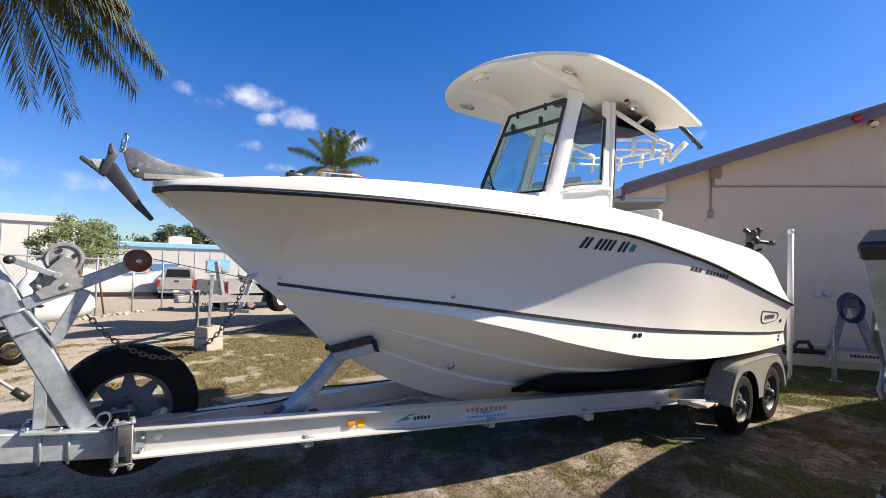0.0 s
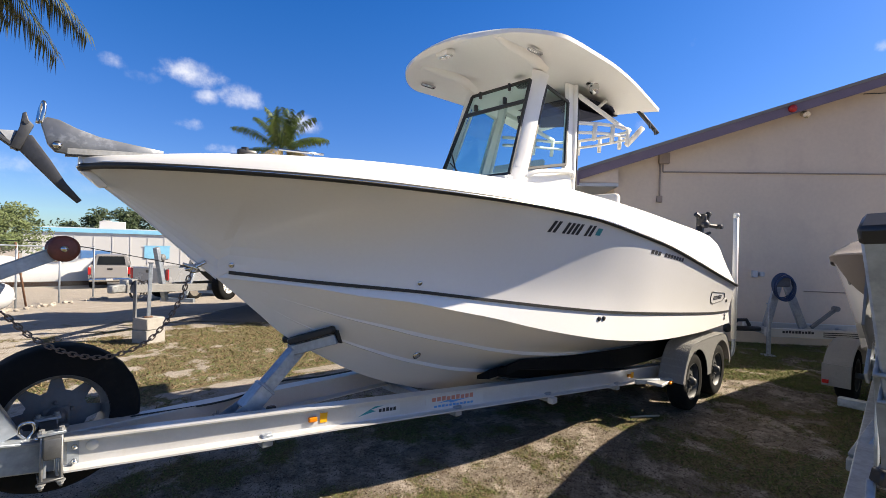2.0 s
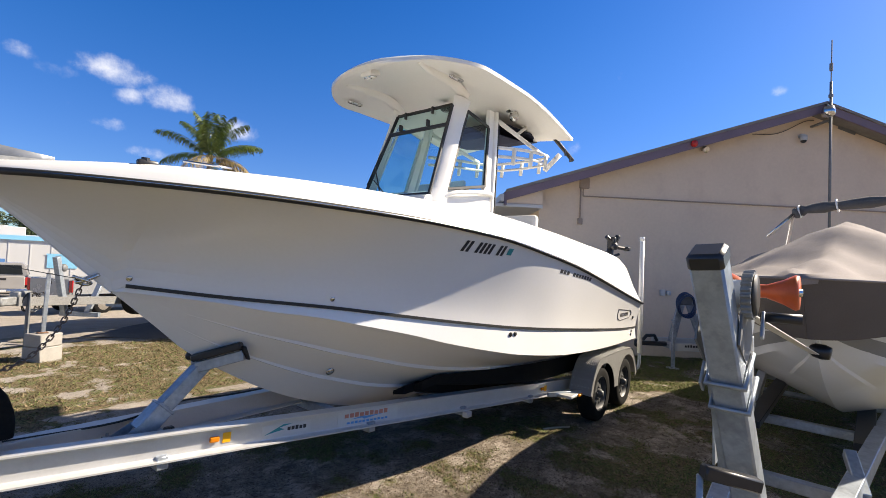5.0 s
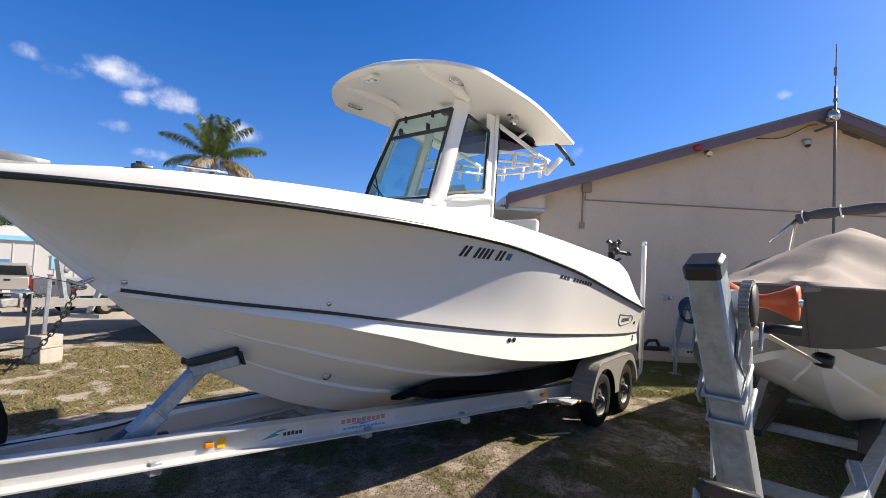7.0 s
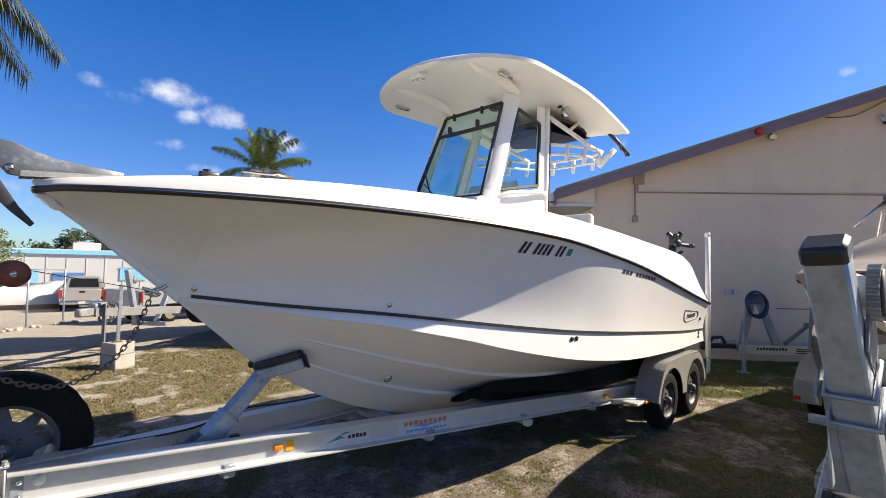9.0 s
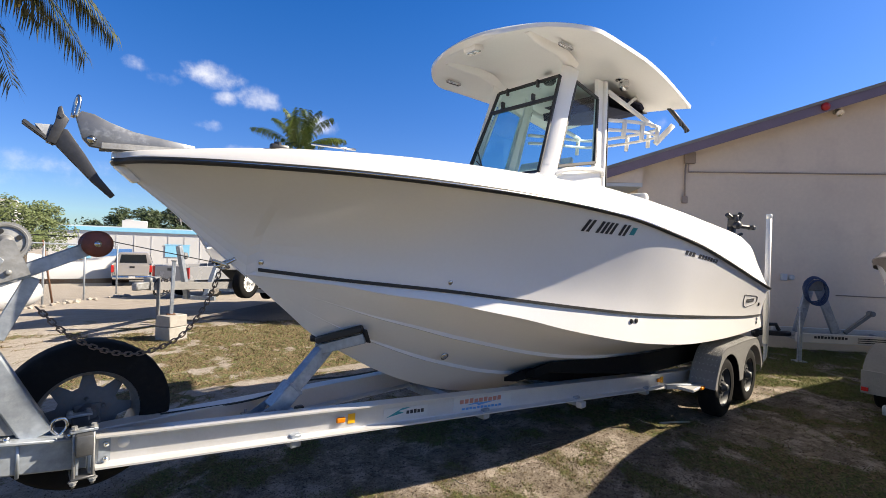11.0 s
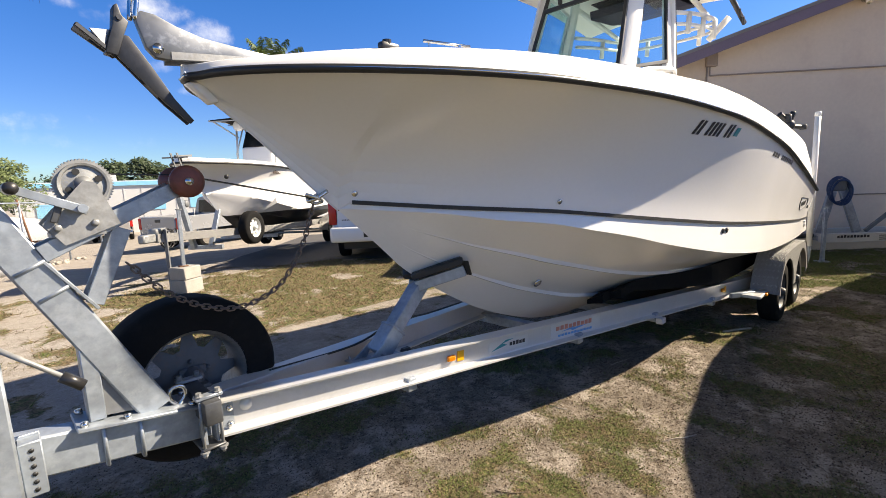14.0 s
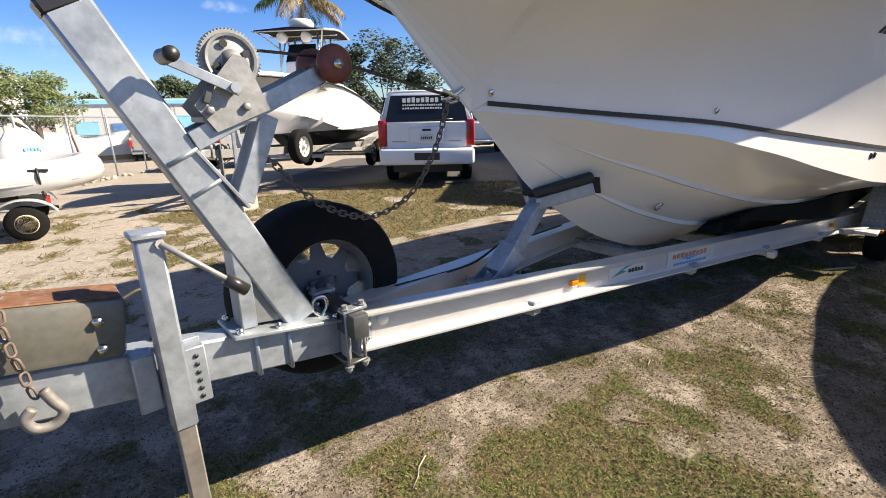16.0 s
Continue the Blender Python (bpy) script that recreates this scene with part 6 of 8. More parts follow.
make_chain("safety_chain", "rusty chain hanging from the winch stand to the bow", [(0.2, YC + 0.05, 1.44), (0.32, YC + 0.05, 1.30), (0.48, YC + 0.05, 1.2), (0.64, YC + 0.05, 1.17), (0.82, YC + 0.04, 1.24), (0.95, YC + 0.02, 1.42), (1.03, YC, 1.65)])
make_chain("coupler_chain", "rusty safety chain hung over the coupler", [(-0.60, YC - 0.03, 1.16), (-0.60, YC - 0.085, 1.16), (-0.6, YC - 0.11, 1.08), (-0.59, YC - 0.11, 0.98), (-0.58, YC - 0.11, 0.9)], pitch=0.045)
single("chain_hook", tube(arc_points([(-0.560, YC - 0.115, 0.91), (-0.545, YC - 0.12, 0.87), (-0.530, YC - 0.122, 0.835), (-0.555, YC - 0.122, 0.805), (-0.595, YC - 0.122, 0.81), (-0.610, YC - 0.122, 0.845), (-0.590, YC - 0.122, 0.87)]), 0.014, 10, radii=None), CHAINZINC, "rust-stained galvanised hook at the end of a chain", "hook")

# the covered boat on the neighbouring trailer; its own x runs aft
def make_covered_boat():
    b = thing("covered_boat", "white motorboat under a grey canvas cover", "boat", (4.85, -0.17, 0), -8.0)
    rh = spline([(-0.42, 0.03), (-0.36, 0.18), (-0.13, 0.42), (0.04, 0.57), (0.55, 0.82), (1.2, 1.06), (2.4, 1.28), (4.5, 1.26), (6.6, 1.12)])
    rz = spline([(-0.42, 1.84), (1.0, 1.82), (3.0, 1.72), (6.6, 1.58)])
    ch = spline([(-0.42, 0.008), (-0.25, 0.03), (0.3, 0.42), (0.8, 0.7), (1.6, 0.9), (3.0, 0.98), (6.6, 0.98)])
    cz = spline([(-0.42, 1.76), (-0.25, 1.45), (0.3, 1.2), (0.8, 1.05), (1.6, 0.9), (3.0, 0.79), (6.6, 0.74)])
    kz = spline([(-0.42, 1.74), (-0.36, 1.58), (-0.22, 1.36), (0.05, 1.12), (0.5, 0.87), (1.1, 0.66), (1.8, 0.53), (2.8, 0.47), (6.6, 0.44)])
    xs = stations(-0.415, 6.6, 50, 1.5)
    rows, stripe, rail = [], {-1: [[], []], 1: [[], []]}, []
    for x in xs:
        r, z, c, zc, k = rh(x), rz(x), ch(x), cz(x), kz(x)
        half = [(0, k), (c * 0.5, k + (zc - k) * 0.52 - 0.01), (c * 0.53, k + (zc - k) * 0.52 + 0.015), (c, max(k, zc))] + [(c + (r - c) * u**1.25, max(k, zc) + (z - max(k, zc)) * u) for u in (0.2, 0.3, 0.5, 0.7, 0.85, 1.0)]
        rows.append([(x, -h, zz) for h, zz in reversed(half)] + [(x, h, zz) for h, zz in half[1:]])
        for s in (-1, 1):
            for row, u in zip(stripe[s], (0.1, 0.27)):
                zz = max(k, zc) + (z - max(k, zc)) * u
                row.append((x, s * (c + (r - c) * u**1.25 + 0.005), zz))
        rail.append((x, r, z))
    bm = sheet(rows)
    bm.faces.new([v for v in bm.verts][-len(rows[-1]):])
    bmesh.ops.remove_doubles(bm, verts=bm.verts, dist=0.001)
    bmesh.ops.recalc_face_normals(bm, faces=bm.faces)
    part("hull", bm, GELCOAT, b, "white hull", smooth=30)
    grey = mat("grey_hull_stripe", (0.22, 0.22, 0.22), 0.4, var=0.05)
    for s in (-1, 1):
        bm = sheet([r[3:] for r in stripe[s]])
        bmesh.ops.recalc_face_normals(bm, faces=bm.faces)
        part("hull_stripe", bm, grey, b, "grey hull stripe")
    part("bow_eye", lathe([(0, 0.03), (0.03, 0.05), (0.08, 0.055), (0.12, 0.045), (0.125, 0.0)], (-0.36, 0.02, 1.36), (-0.4, -0.5, 1.28), 14), BLACKPLASTIC, b, "black rubber stop at the bow eye")
    def side_at(x, u):
        z0 = max(kz(x), cz(x))
        return Vector((x, ch(x) + (rh(x) - ch(x)) * u**1.25 + 0.008, z0 + (rz(x) - z0) * u))
    o, e = side_at(0.75, 0.68), side_at(0.4, 0.68)
    bars(b, 0.34, 0.11, 4, side_frame(o, e - o, side_at(0.75, 0.8) - o) @ Matrix.Translation((0, 0, 0.004)), TEXT)
    # cover: a tent over a raised middle, draped over the bow
    ridge = spline([(-0.42, 1.88), (0.0, 1.95), (0.6, 2.12), (1.1, 2.38), (1.5, 2.43), (3.0, 2.36), (6.6, 2.0)])
    rows = []
    rnd = random.Random(5)
    for i, x in enumerate(stations(-0.44, 6.62, 60, 1.3)):
        xx = max(x, -0.415)
        r, z, top = rh(xx) + 0.025, rz(xx) + 0.02, ridge(xx)
        fs = [-1.0, -1.0, -1.0, -0.96, -0.85, -0.7, -0.55, -0.4, -0.25, -0.1, 0, 0.1, 0.25, 0.4, 0.55, 0.7, 0.85, 0.96, 1.0, 1.0, 1.0]
        reach = 0.38 * max(0.0, 1 - (x + 0.44) / 1.5) ** 1.3
        hang = 0.06 + 0.36 * max(0.0, 1 - max(0.0, xx + 0.45) / 1.3) ** 0.7
        row = []
        if i == 0:
            r = 0.002
        for j, f in enumerate(fs):
            if j in (0, 1, 2) or j >= len(fs) - 3:
                q = {0: 1.0, 1: 0.5, 2: 0.0}[min(j, len(fs) - 1 - j)]
                inn = 1 - 0.1 * q * min(1.0, hang / 0.4) * (1 if xx < 0.9 else 0.2)
                row.append((x - reach * (1 - 0.55 * q) + 0.02 * q * (hang / 0.4 if xx < 0.5 else 0), f * r * inn, z - hang * q))
            else:
                a = 1 - abs(f)
                h = z + (top - z) * (a**0.75)
                fold = (0.022 * math.sin(xx * 5.0 + 9 * abs(f)) + 0.012 * math.sin(xx * 13.0 - 7 * f)) * min(1.0, a * 4) + 0.018 * noise.noise((xx * 2.2, f * 3, 1.0))
                sag = -0.05 * math.sin(math.pi * min(1.0, a * 1.2)) * (0.5 + 0.5 * math.sin(xx * 3.2))
                row.append((x - reach, f * r, h + fold + sag))
        rows.append(row)
    cover = part("cover", thicken(sheet([r[2:-2] for r in rows]), 0.006), CANVAS, b, "weathered grey canvas cover with folds", smooth=50)
    for side in (slice(0, 3), slice(-3, None)):
        part("cover_skirt", thicken(sheet([r[side] for r in rows]), 0.006), SKIRT, cover, "brown canvas skirt hanging over the bow", smooth=50)
    part("hem", join(tube([(r[2][0], r[2][1], r[2][2]) for r in rows], 0.008, 6), tube([(r[-3][0], r[-3][1], r[-3][2]) for r in rows], 0.008, 6)), CANVAS, cover)
    # folded bimini in its boot
    pts = arc_points([(2.05, 0.52, 2.62), (2.1, 0.35, 2.68), (2.15, -0.4, 2.74), (2.15, -1.1, 2.74), (2.1, -1.25, 2.66)])
    rr = [0.055 + 0.012 * math.sin(k * 2.1) for k in range(len(pts))]
    boot = part("bimini_boot", tube(pts, 0.06, 12, radii=rr), mat("dark_grey_canvas", (0.09, 0.09, 0.09), 0.85, var=0.2, scale=8), b, "folded dark canvas bimini")
    for k in (3, 8, 13, 17):
        p = Vector(pts[k])
        part("strap", tube([p + 0.068 * Vector((math.cos(a), 0.15 * math.sin(a), math.sin(a))) for a in [math.tau * q / 12 for q in range(13)]], 0.009, 6, cap=False), PVC, boot)
    for y in (0.53, -1.24):
        part("bimini_leg", join(tube([(2.05, y, 2.62), (1.95, y * 1.25 + 0.1, 2.35)], 0.016, 8), tube([(2.05, y, 2.62), (2.2, y * 1.2, 2.1)], 0.016, 8)), STEEL, b)
    return b


make_covered_boat()


def make_second_trailer():
    t = thing("boat_trailer", "grey steel boat trailer with a winch post under the covered boat", "trailer", (1.94, 0.16, 0), -4.0)
    # own axes: x aft, the post's head over the origin
    top, foot = Vector((0, 0, 1.893)), Vector((0.65, -0.08, 0.60))
    d = (top - foot).normalized()
    lean = Vector((d.z, 0, -d.x))
    post = part("winch_post", beam(foot, top, 0.10, 0.10, 0.008, up=lean), GALV, t, "galvanised winch post with a black cap")
    part("post_cap", beam(top - d * 0.02, top + d * 0.042, 0.108, 0.108, 0.012, up=lean), BLACKPLASTIC, post)
    for z in (1.495, 1.405):
        c = foot.lerp(top, (z - 0.6) / 1.293)
        a = lean * 0.06
        part("u_bolt", tube([c + a * 1.7 + Vector((0, -0.058, 0.03)), c - a + Vector((0, -0.058, 0)), c - a + Vector((0, 0.058, 0)), c + a * 1.7 + Vector((0, 0.058, 0.03))], 0.009, 8), GALV, post)
    part("stand_plate", beam((0.235, -0.01, 1.50), (0.44, -0.02, 1.08), 0.13, 0.012, 0.002, up=lean), GALV, t)
    for s in (-1, 1):
        part("roller_arm", beam((0.2, s * 0.06, 1.44), (0.46, s * 0.06, 1.76), 0.01, 0.06, 0.002), GALV, t)
        part("roller_strut", beam((0.44, s * 0.06, 1.1), (0.40, s * 0.06, 1.62), 0.01, 0.05, 0.002), GALV, t)
    part("bow_roller", lathe([(0, 0.062), (0.012, 0.066), (0.05, 0.045), (0.1, 0.026), (0.13, 0.026), (0.18, 0.045), (0.218, 0.066), (0.23, 0.062)], (0.44, 0.03, 1.795), (0.44, -0.2, 1.795), 28), ORANGE, t, "orange rubber bow roller")
    part("roller_pin", tube([(0.44, 0.04, 1.795), (0.44, -0.21, 1.795)], 0.014, 8), STEEL, t)
    winch = part("winch", join(prism([(0.1, 1.62), (0.28, 1.5), (0.34, 1.6), (0.24, 1.8), (0.16, 1.8)], "xz", -0.075, -0.068), prism([(0.1, 1.62), (0.28, 1.5), (0.34, 1.6), (0.24, 1.8), (0.16, 1.8)], "xz", 0.055, 0.062)), DARKGALV, t, "hand winch with a toothed gear", smooth=None)
    part("drum", lathe([(0, 0.06), (0.008, 0.06), (0.01, 0.05), (0.1, 0.05), (0.102, 0.06), (0.11, 0.06)], (0.19, 0.03, 1.785), (0.19, -0.08, 1.785), 20), PVC, winch, "white strap on the drum")
    teeth = []
    for k in range(96):
        a = math.tau * k / 96
        r = 0.085 if k % 4 < 2 else 0.078
        teeth.append((0.19 + r * math.cos(a), 1.785 + r * math.sin(a)))
    part("gear", prism(teeth, "xz", -0.1, -0.07), WINCHGREY, winch, "worn toothed gear", smooth=None)
    part("gear_face", lathe([(0, 0.072), (0.006, 0.07)], (0.19, -0.1, 1.785), (0.19, -0.2, 1.785), 24), BLACK, winch)
    part("crank", beam((0.2, -0.12, 1.64), (0.24, -0.12, 1.725), 0.01, 0.03, 0.002), GALV, winch)
    part("crank_grip", tube([(0.24, -0.11, 1.71), (0.25, -0.225, 1.71)], 0.018, 12), BLACKPLASTIC, winch)
    part("strap", beam((0.24, -0.03, 1.74), (2.45, -0.12, 1.34), 0.045, 0.005, 0), PVC, winch)
    # tow bar and V frame
    part("tow_bar", beam((-1.3, 0, 0.62), (1.0, 0, 0.55), 0.1, 0.13, 0.006), GALV, t)
    part("post_gusset", prism([(0.2, 0.62), (0.62, 0.60), (0.36, 1.0)], "xz", 0.05, 0.058), GALV, t, smooth=None)
    part("post_gusset", prism([(0.2, 0.62), (0.62, 0.60), (0.36, 1.0)], "xz", -0.058, -0.05), GALV, t, smooth=None)
    part("jack_arm", beam((0.07, 0.02, 1.19), (0.21, -0.12, 1.145), 0.045, 0.045, 0.006), BLACKPLASTIC, t, "black padded bar")
    part("jack_arm_leg", tube([(0.08, 0.03, 1.17), (0.12, 0.04, 0.62)], 0.011, 8), GALV, t)
    for s in (-1, 1):
        part("side_rail", beam((0.55, s * 0.16, 0.545), (8.2, s * 0.88, 0.50), 0.1, 0.12, 0.005), GALV, t, "galvanised side rail")
        part("bunk", beam((3.3, s * 0.38, 0.55), (8.1, s * 0.42, 0.58), 0.14, 0.06, 0.004), BLACK, t)
        part("roller_beam", beam((2.3, s * 0.38, 0.5), (2.6, s * 0.3, 0.68), 0.07, 0.07, 0.006), GALV, t)
        prof = [(5.35 + 1.5 * k / 20, 0.36 + 0.42 * math.sin(math.pi * min(1, max(0, k / 20))) ** 0.35) for k in range(21)]
        rows = [[(x, s * 1.12, z) for x, z in prof], [(x, s * 1.13, z + 0.006) for x, z in prof], [(x, s * 0.86, z + 0.006) for x, z in prof]]
        part("fender", thicken(sheet(rows), 0.006), PLATE, t, "tread-plate fender", smooth=40)
        part("fender_front", box(5.33, 5.36, s * 0.86, s * 1.13, 0.3, 0.56), PLATE, t, smooth=None)
        part("fender_lamp", box(5.3, 5.33, s * 1.06, s * 1.12, 0.33, 0.37), RED, t, smooth=None)
    for x in (2.3, 4.0, 6.5, 8.0):
        part("cross_member", box(x - 0.04, x + 0.04, -0.75 if x > 3 else -0.42, 0.75 if x > 3 else 0.42, 0.42, 0.50, 0.006), GALV, t)
    part("axle", tube([(6.1, -0.95, 0.33), (6.1, 0.95, 0.33)], 0.035, 10), GALV, t)
    part("jack_leg", box(-0.5, -0.44, -0.12, -0.06, -0.02, 0.9, 0.006), GALV, t)
    return t


second = make_second_trailer()
for s in (-1, 1):
    m = second.matrix_basis @ Matrix.Translation((6.1, s * 1.0, 0.338))
    copy_thing(wheel_master, m @ pose(0, 0, 0, 0, 0, 0 if s < 0 else 180))


def make_wall_trailer():
    """The empty trailer by the wall, along the wall."""
    o = wn_ * 9.6 + wu * (Vector((9.75, 4.74, 0)).dot(wu))
    t = thing("empty_trailer", "grey metal trailer with an A-frame stand parked by the wall", "trailer", (o.x, o.y, 0), WALL_AZ)
    side = part("side_rail", box(2.48, 7.2, -0.28, -0.2, 0.34, 0.5, 0.006), ALU, t, "aluminium trailer rail")
    for z in (0.38, 0.415, 0.45):
        part("groove", box(3.45, 5.6, -0.284, -0.279, z - 0.008, z + 0.008), BLACK, side, smooth=None)
    bars(side, 0.55, 0.05, 10, side_frame((2.75, -0.285, 0.42), (1, 0, 0), (0, 0, 1)), TEXT)
    part("side_rail", box(2.48, 7.2, 0.5, 0.58, 0.33, 0.5, 0.006), ALU, t)
    for x in (2.55, 4.2, 5.8, 7.1):
        part("cross_member", box(x - 0.03, x + 0.03, -0.2, 0.5, 0.36, 0.44, 0.004), GALV, t)
    part("coupler", join(box(1.9, 2.5, -0.09, 0.01, 0.4, 0.49, 0.02), tube([(2.0, -0.05, 0.5), (2.08, -0.05, 0.6), (2.24, -0.05, 0.61), (2.3, -0.05, 0.5)], 0.035, 8), box(1.84, 1.96, -0.1, 0.02, 0.36, 0.52, 0.03)), BLACKPLASTIC, t, "black coupler")
    part("jack", join(box(2.46, 2.52, -0.36, -0.3, 0.0, 0.9, 0.008), tube([(2.49, -0.33, 0.9), (2.49, -0.33, 0.97)], 0.03, 8), tube([(2.44, -0.33, 0.96), (2.56, -0.33, 0.96)], 0.012, 6), box(2.4, 2.58, -0.42, -0.24, -0.02, 0.02)), GALV, t, "steel jack")
    for a, b in (((2.62, 0), (2.82, 0)), ((3.28, 0), (2.96, 0))):
        part("stand_leg", beam((a[0], 0, 0.48), (b[0], 0, 1.32), 0.06, 0.14, 0.006, up=(1, 0, 0)), GALV, t, "galvanised A-frame leg")
    part("stand_head", box(2.76, 3.02, -0.05, 0.05, 1.25, 1.45, 0.02), DARKGALV, t)
    part("tilt_arm", join(beam((3.42, 0, 0.5), (3.84, 0, 0.86), 0.05, 0.06), lathe([(0, 0.05), (0.1, 0.05)], (3.84, -0.05, 0.87), (3.84, 0.05, 0.87), 12)), DARKGALV, t, "dark bow stop arm")
    part("tilt_arm", join(beam((4.75, 0, 0.5), (4.4, 0, 0.72), 0.05, 0.06), tube([(4.25, 0, 0.74), (4.6, 0, 0.76)], 0.05, 10)), DARKGALV, t)
    part("axle", tube([(5.8, -0.2, 0.3), (5.8, 0.5, 0.3)], 0.03, 8), GALV, t)
    for x, y in ((5.8, -0.42), (5.8, 0.72)):
        part("wheel", lathe([(0, 0.2), (0.02, 0.28), (0.05, 0.3), (0.15, 0.3), (0.18, 0.28), (0.2, 0.2)], (x, y - 0.1, 0.3), (x, y + 0.1, 0.3), 28), TYRE, t)
    hose = thing("hose_coil", "coiled dark blue hose hung on the A-frame stand", "hose", (o.x, o.y, 0), WALL_AZ)
    rnd = random.Random(3)
    for k in range(7):
        r = 0.2 + 0.025 * rnd.random()
        cy, cz = -0.06 - 0.022 * k + 0.05, 1.28 - 0.01 * k
        pts = [(2.88 + (r + 0.012 * math.sin(3 * a + k)) * 0.86 * math.cos(a), cy + 0.01 * math.sin(2 * a + k), cz + r * 1.12 * math.sin(a)) for a in [math.tau * q / 32 for q in range(33)]]
        part("hose_loop", tube(pts, 0.011, 7, cap=False), BLUEHOSE, hose)
    return t


make_wall_trailer()

# trees
def palm_tree(name, label, at, height, crown_r, lean, seed, fronds=22, trunk_r=0.17, droop=1.0, aims=(), tips=(), leaf=None):
    rnd = random.Random(seed)
    t = thing(name, label, "palm tree", at)
    pts, rad = [], []
    n = 26
    for k in range(n + 1):
        u = k / n
        pts.append((lean[0] * u**1.6, lean[1] * u**1.6, height * u))
        rad.append(trunk_r * (1.25 - 0.45 * u + (0.35 * (1 - u * 6) if u < 0.16 else 0)) * (1.05 if k % 2 else 0.97))
    part("trunk", tube(pts, trunk_r, 14, radii=rad), BARK, t, "ringed grey-brown palm trunk")
    top = Vector(pts[-1])
    for i in range(fronds):
        az = math.tau * (i * 0.618 + rnd.uniform(-0.04, 0.04))
        lift = rnd.uniform(-0.15, 1.0) if i > 5 else rnd.uniform(-0.7, -0.2)
        length = crown_r * rnd.uniform(0.95, 1.2)
        if tips:
            az = radians(110 + 190 * rnd.random())
        if i >= 6 and i - 6 < len(aims):
            az, lift, length = radians(aims[i - 6][0]), aims[i - 6][1], aims[i - 6][2]
        d = Vector((math.cos(az), math.sin(az), 0))
        side = Vector((-d.y, d.x, 0))
        rach = []
        segs = 16
        ang = math.atan(lift) + 0.35
        p = top + Vector((0, 0, 0.05)) + d * 0.1
        for k in range(segs + 1):
            rach.append(p.copy())
            a = ang - droop * (0.35 + 1.0 * (k / segs)) * (k / segs) * 1.25
            p = p + (d * math.cos(a) + Vector((0, 0, 1)) * math.sin(a)) * (length / segs)
        if i >= 6 and i - 6 < len(tips):
            end = top + Vector(tips[i - 6])
            knee = top.lerp(end, 0.55) + Vector((0, 0, 0.28 * (end - top).length))
            rach = [top * (1 - u) ** 2 + knee * (2 * u * (1 - u)) + end * u * u for u in [k / segs for k in range(segs + 1)]]
            h = (end - top)
            side = Vector((-h.y, h.x, 0)).normalized()
        bm = tube(rach, 0.02, 5, radii=[0.03 * (1 - 0.85 * k / segs) for k in range(segs + 1)])
        leaves = 72
        twist = rnd.uniform(-0.4, 0.4)
        for q in range(leaves):
            u = 0.1 + 0.9 * q / leaves
            k = min(segs - 1, int(u * segs))
            base = rach[k].lerp(rach[k + 1], u * segs - k)
            fwd = (rach[k + 1] - rach[k]).normalized()
            ln = crown_r * (0.25 if tips else 0.28) * math.sin(math.pi * (0.12 + 0.82 * u)) ** 0.7 * rnd.uniform(0.8, 1.15) + 0.08
            w = (0.017 if tips else 0.022) + 0.01 * rnd.random()
            for s in (-1, 1):
                out = (side * s * math.cos(twist * s) + fwd * 0.55 + Vector((0, 0, -0.25 - 0.5 * rnd.random()))).normalized()
                mid = base + out * ln * 0.55
                tip = base + out * ln + Vector((rnd.uniform(-0.04, 0.04), rnd.uniform(-0.04, 0.04), -0.30 * ln - 0.1 * rnd.random()))
                v = [bm.verts.new(base), bm.verts.new(mid + fwd * w), bm.verts.new(tip), bm.verts.new(mid - fwd * w)]
                bm.faces.new(v)
        dry = i < 6 and rnd.random() < 0.6
        part("frond", bm, DRYPALM if dry else leaf or PALM, t, "dry yellowing palm frond" if dry else "", smooth=None)
    bm = bmesh.new()
    for k in range(9):
        a = math.tau * k / 9
        bm = join(bm, tube([top + Vector((0.12 * math.cos(a), 0.12 * math.sin(a), -0.35)), top + Vector((0.2 * math.cos(a), 0.2 * math.sin(a), 0.1))], 0.05, 6))
    part("crown_shaft", bm, DRYPALM, t)
    return t


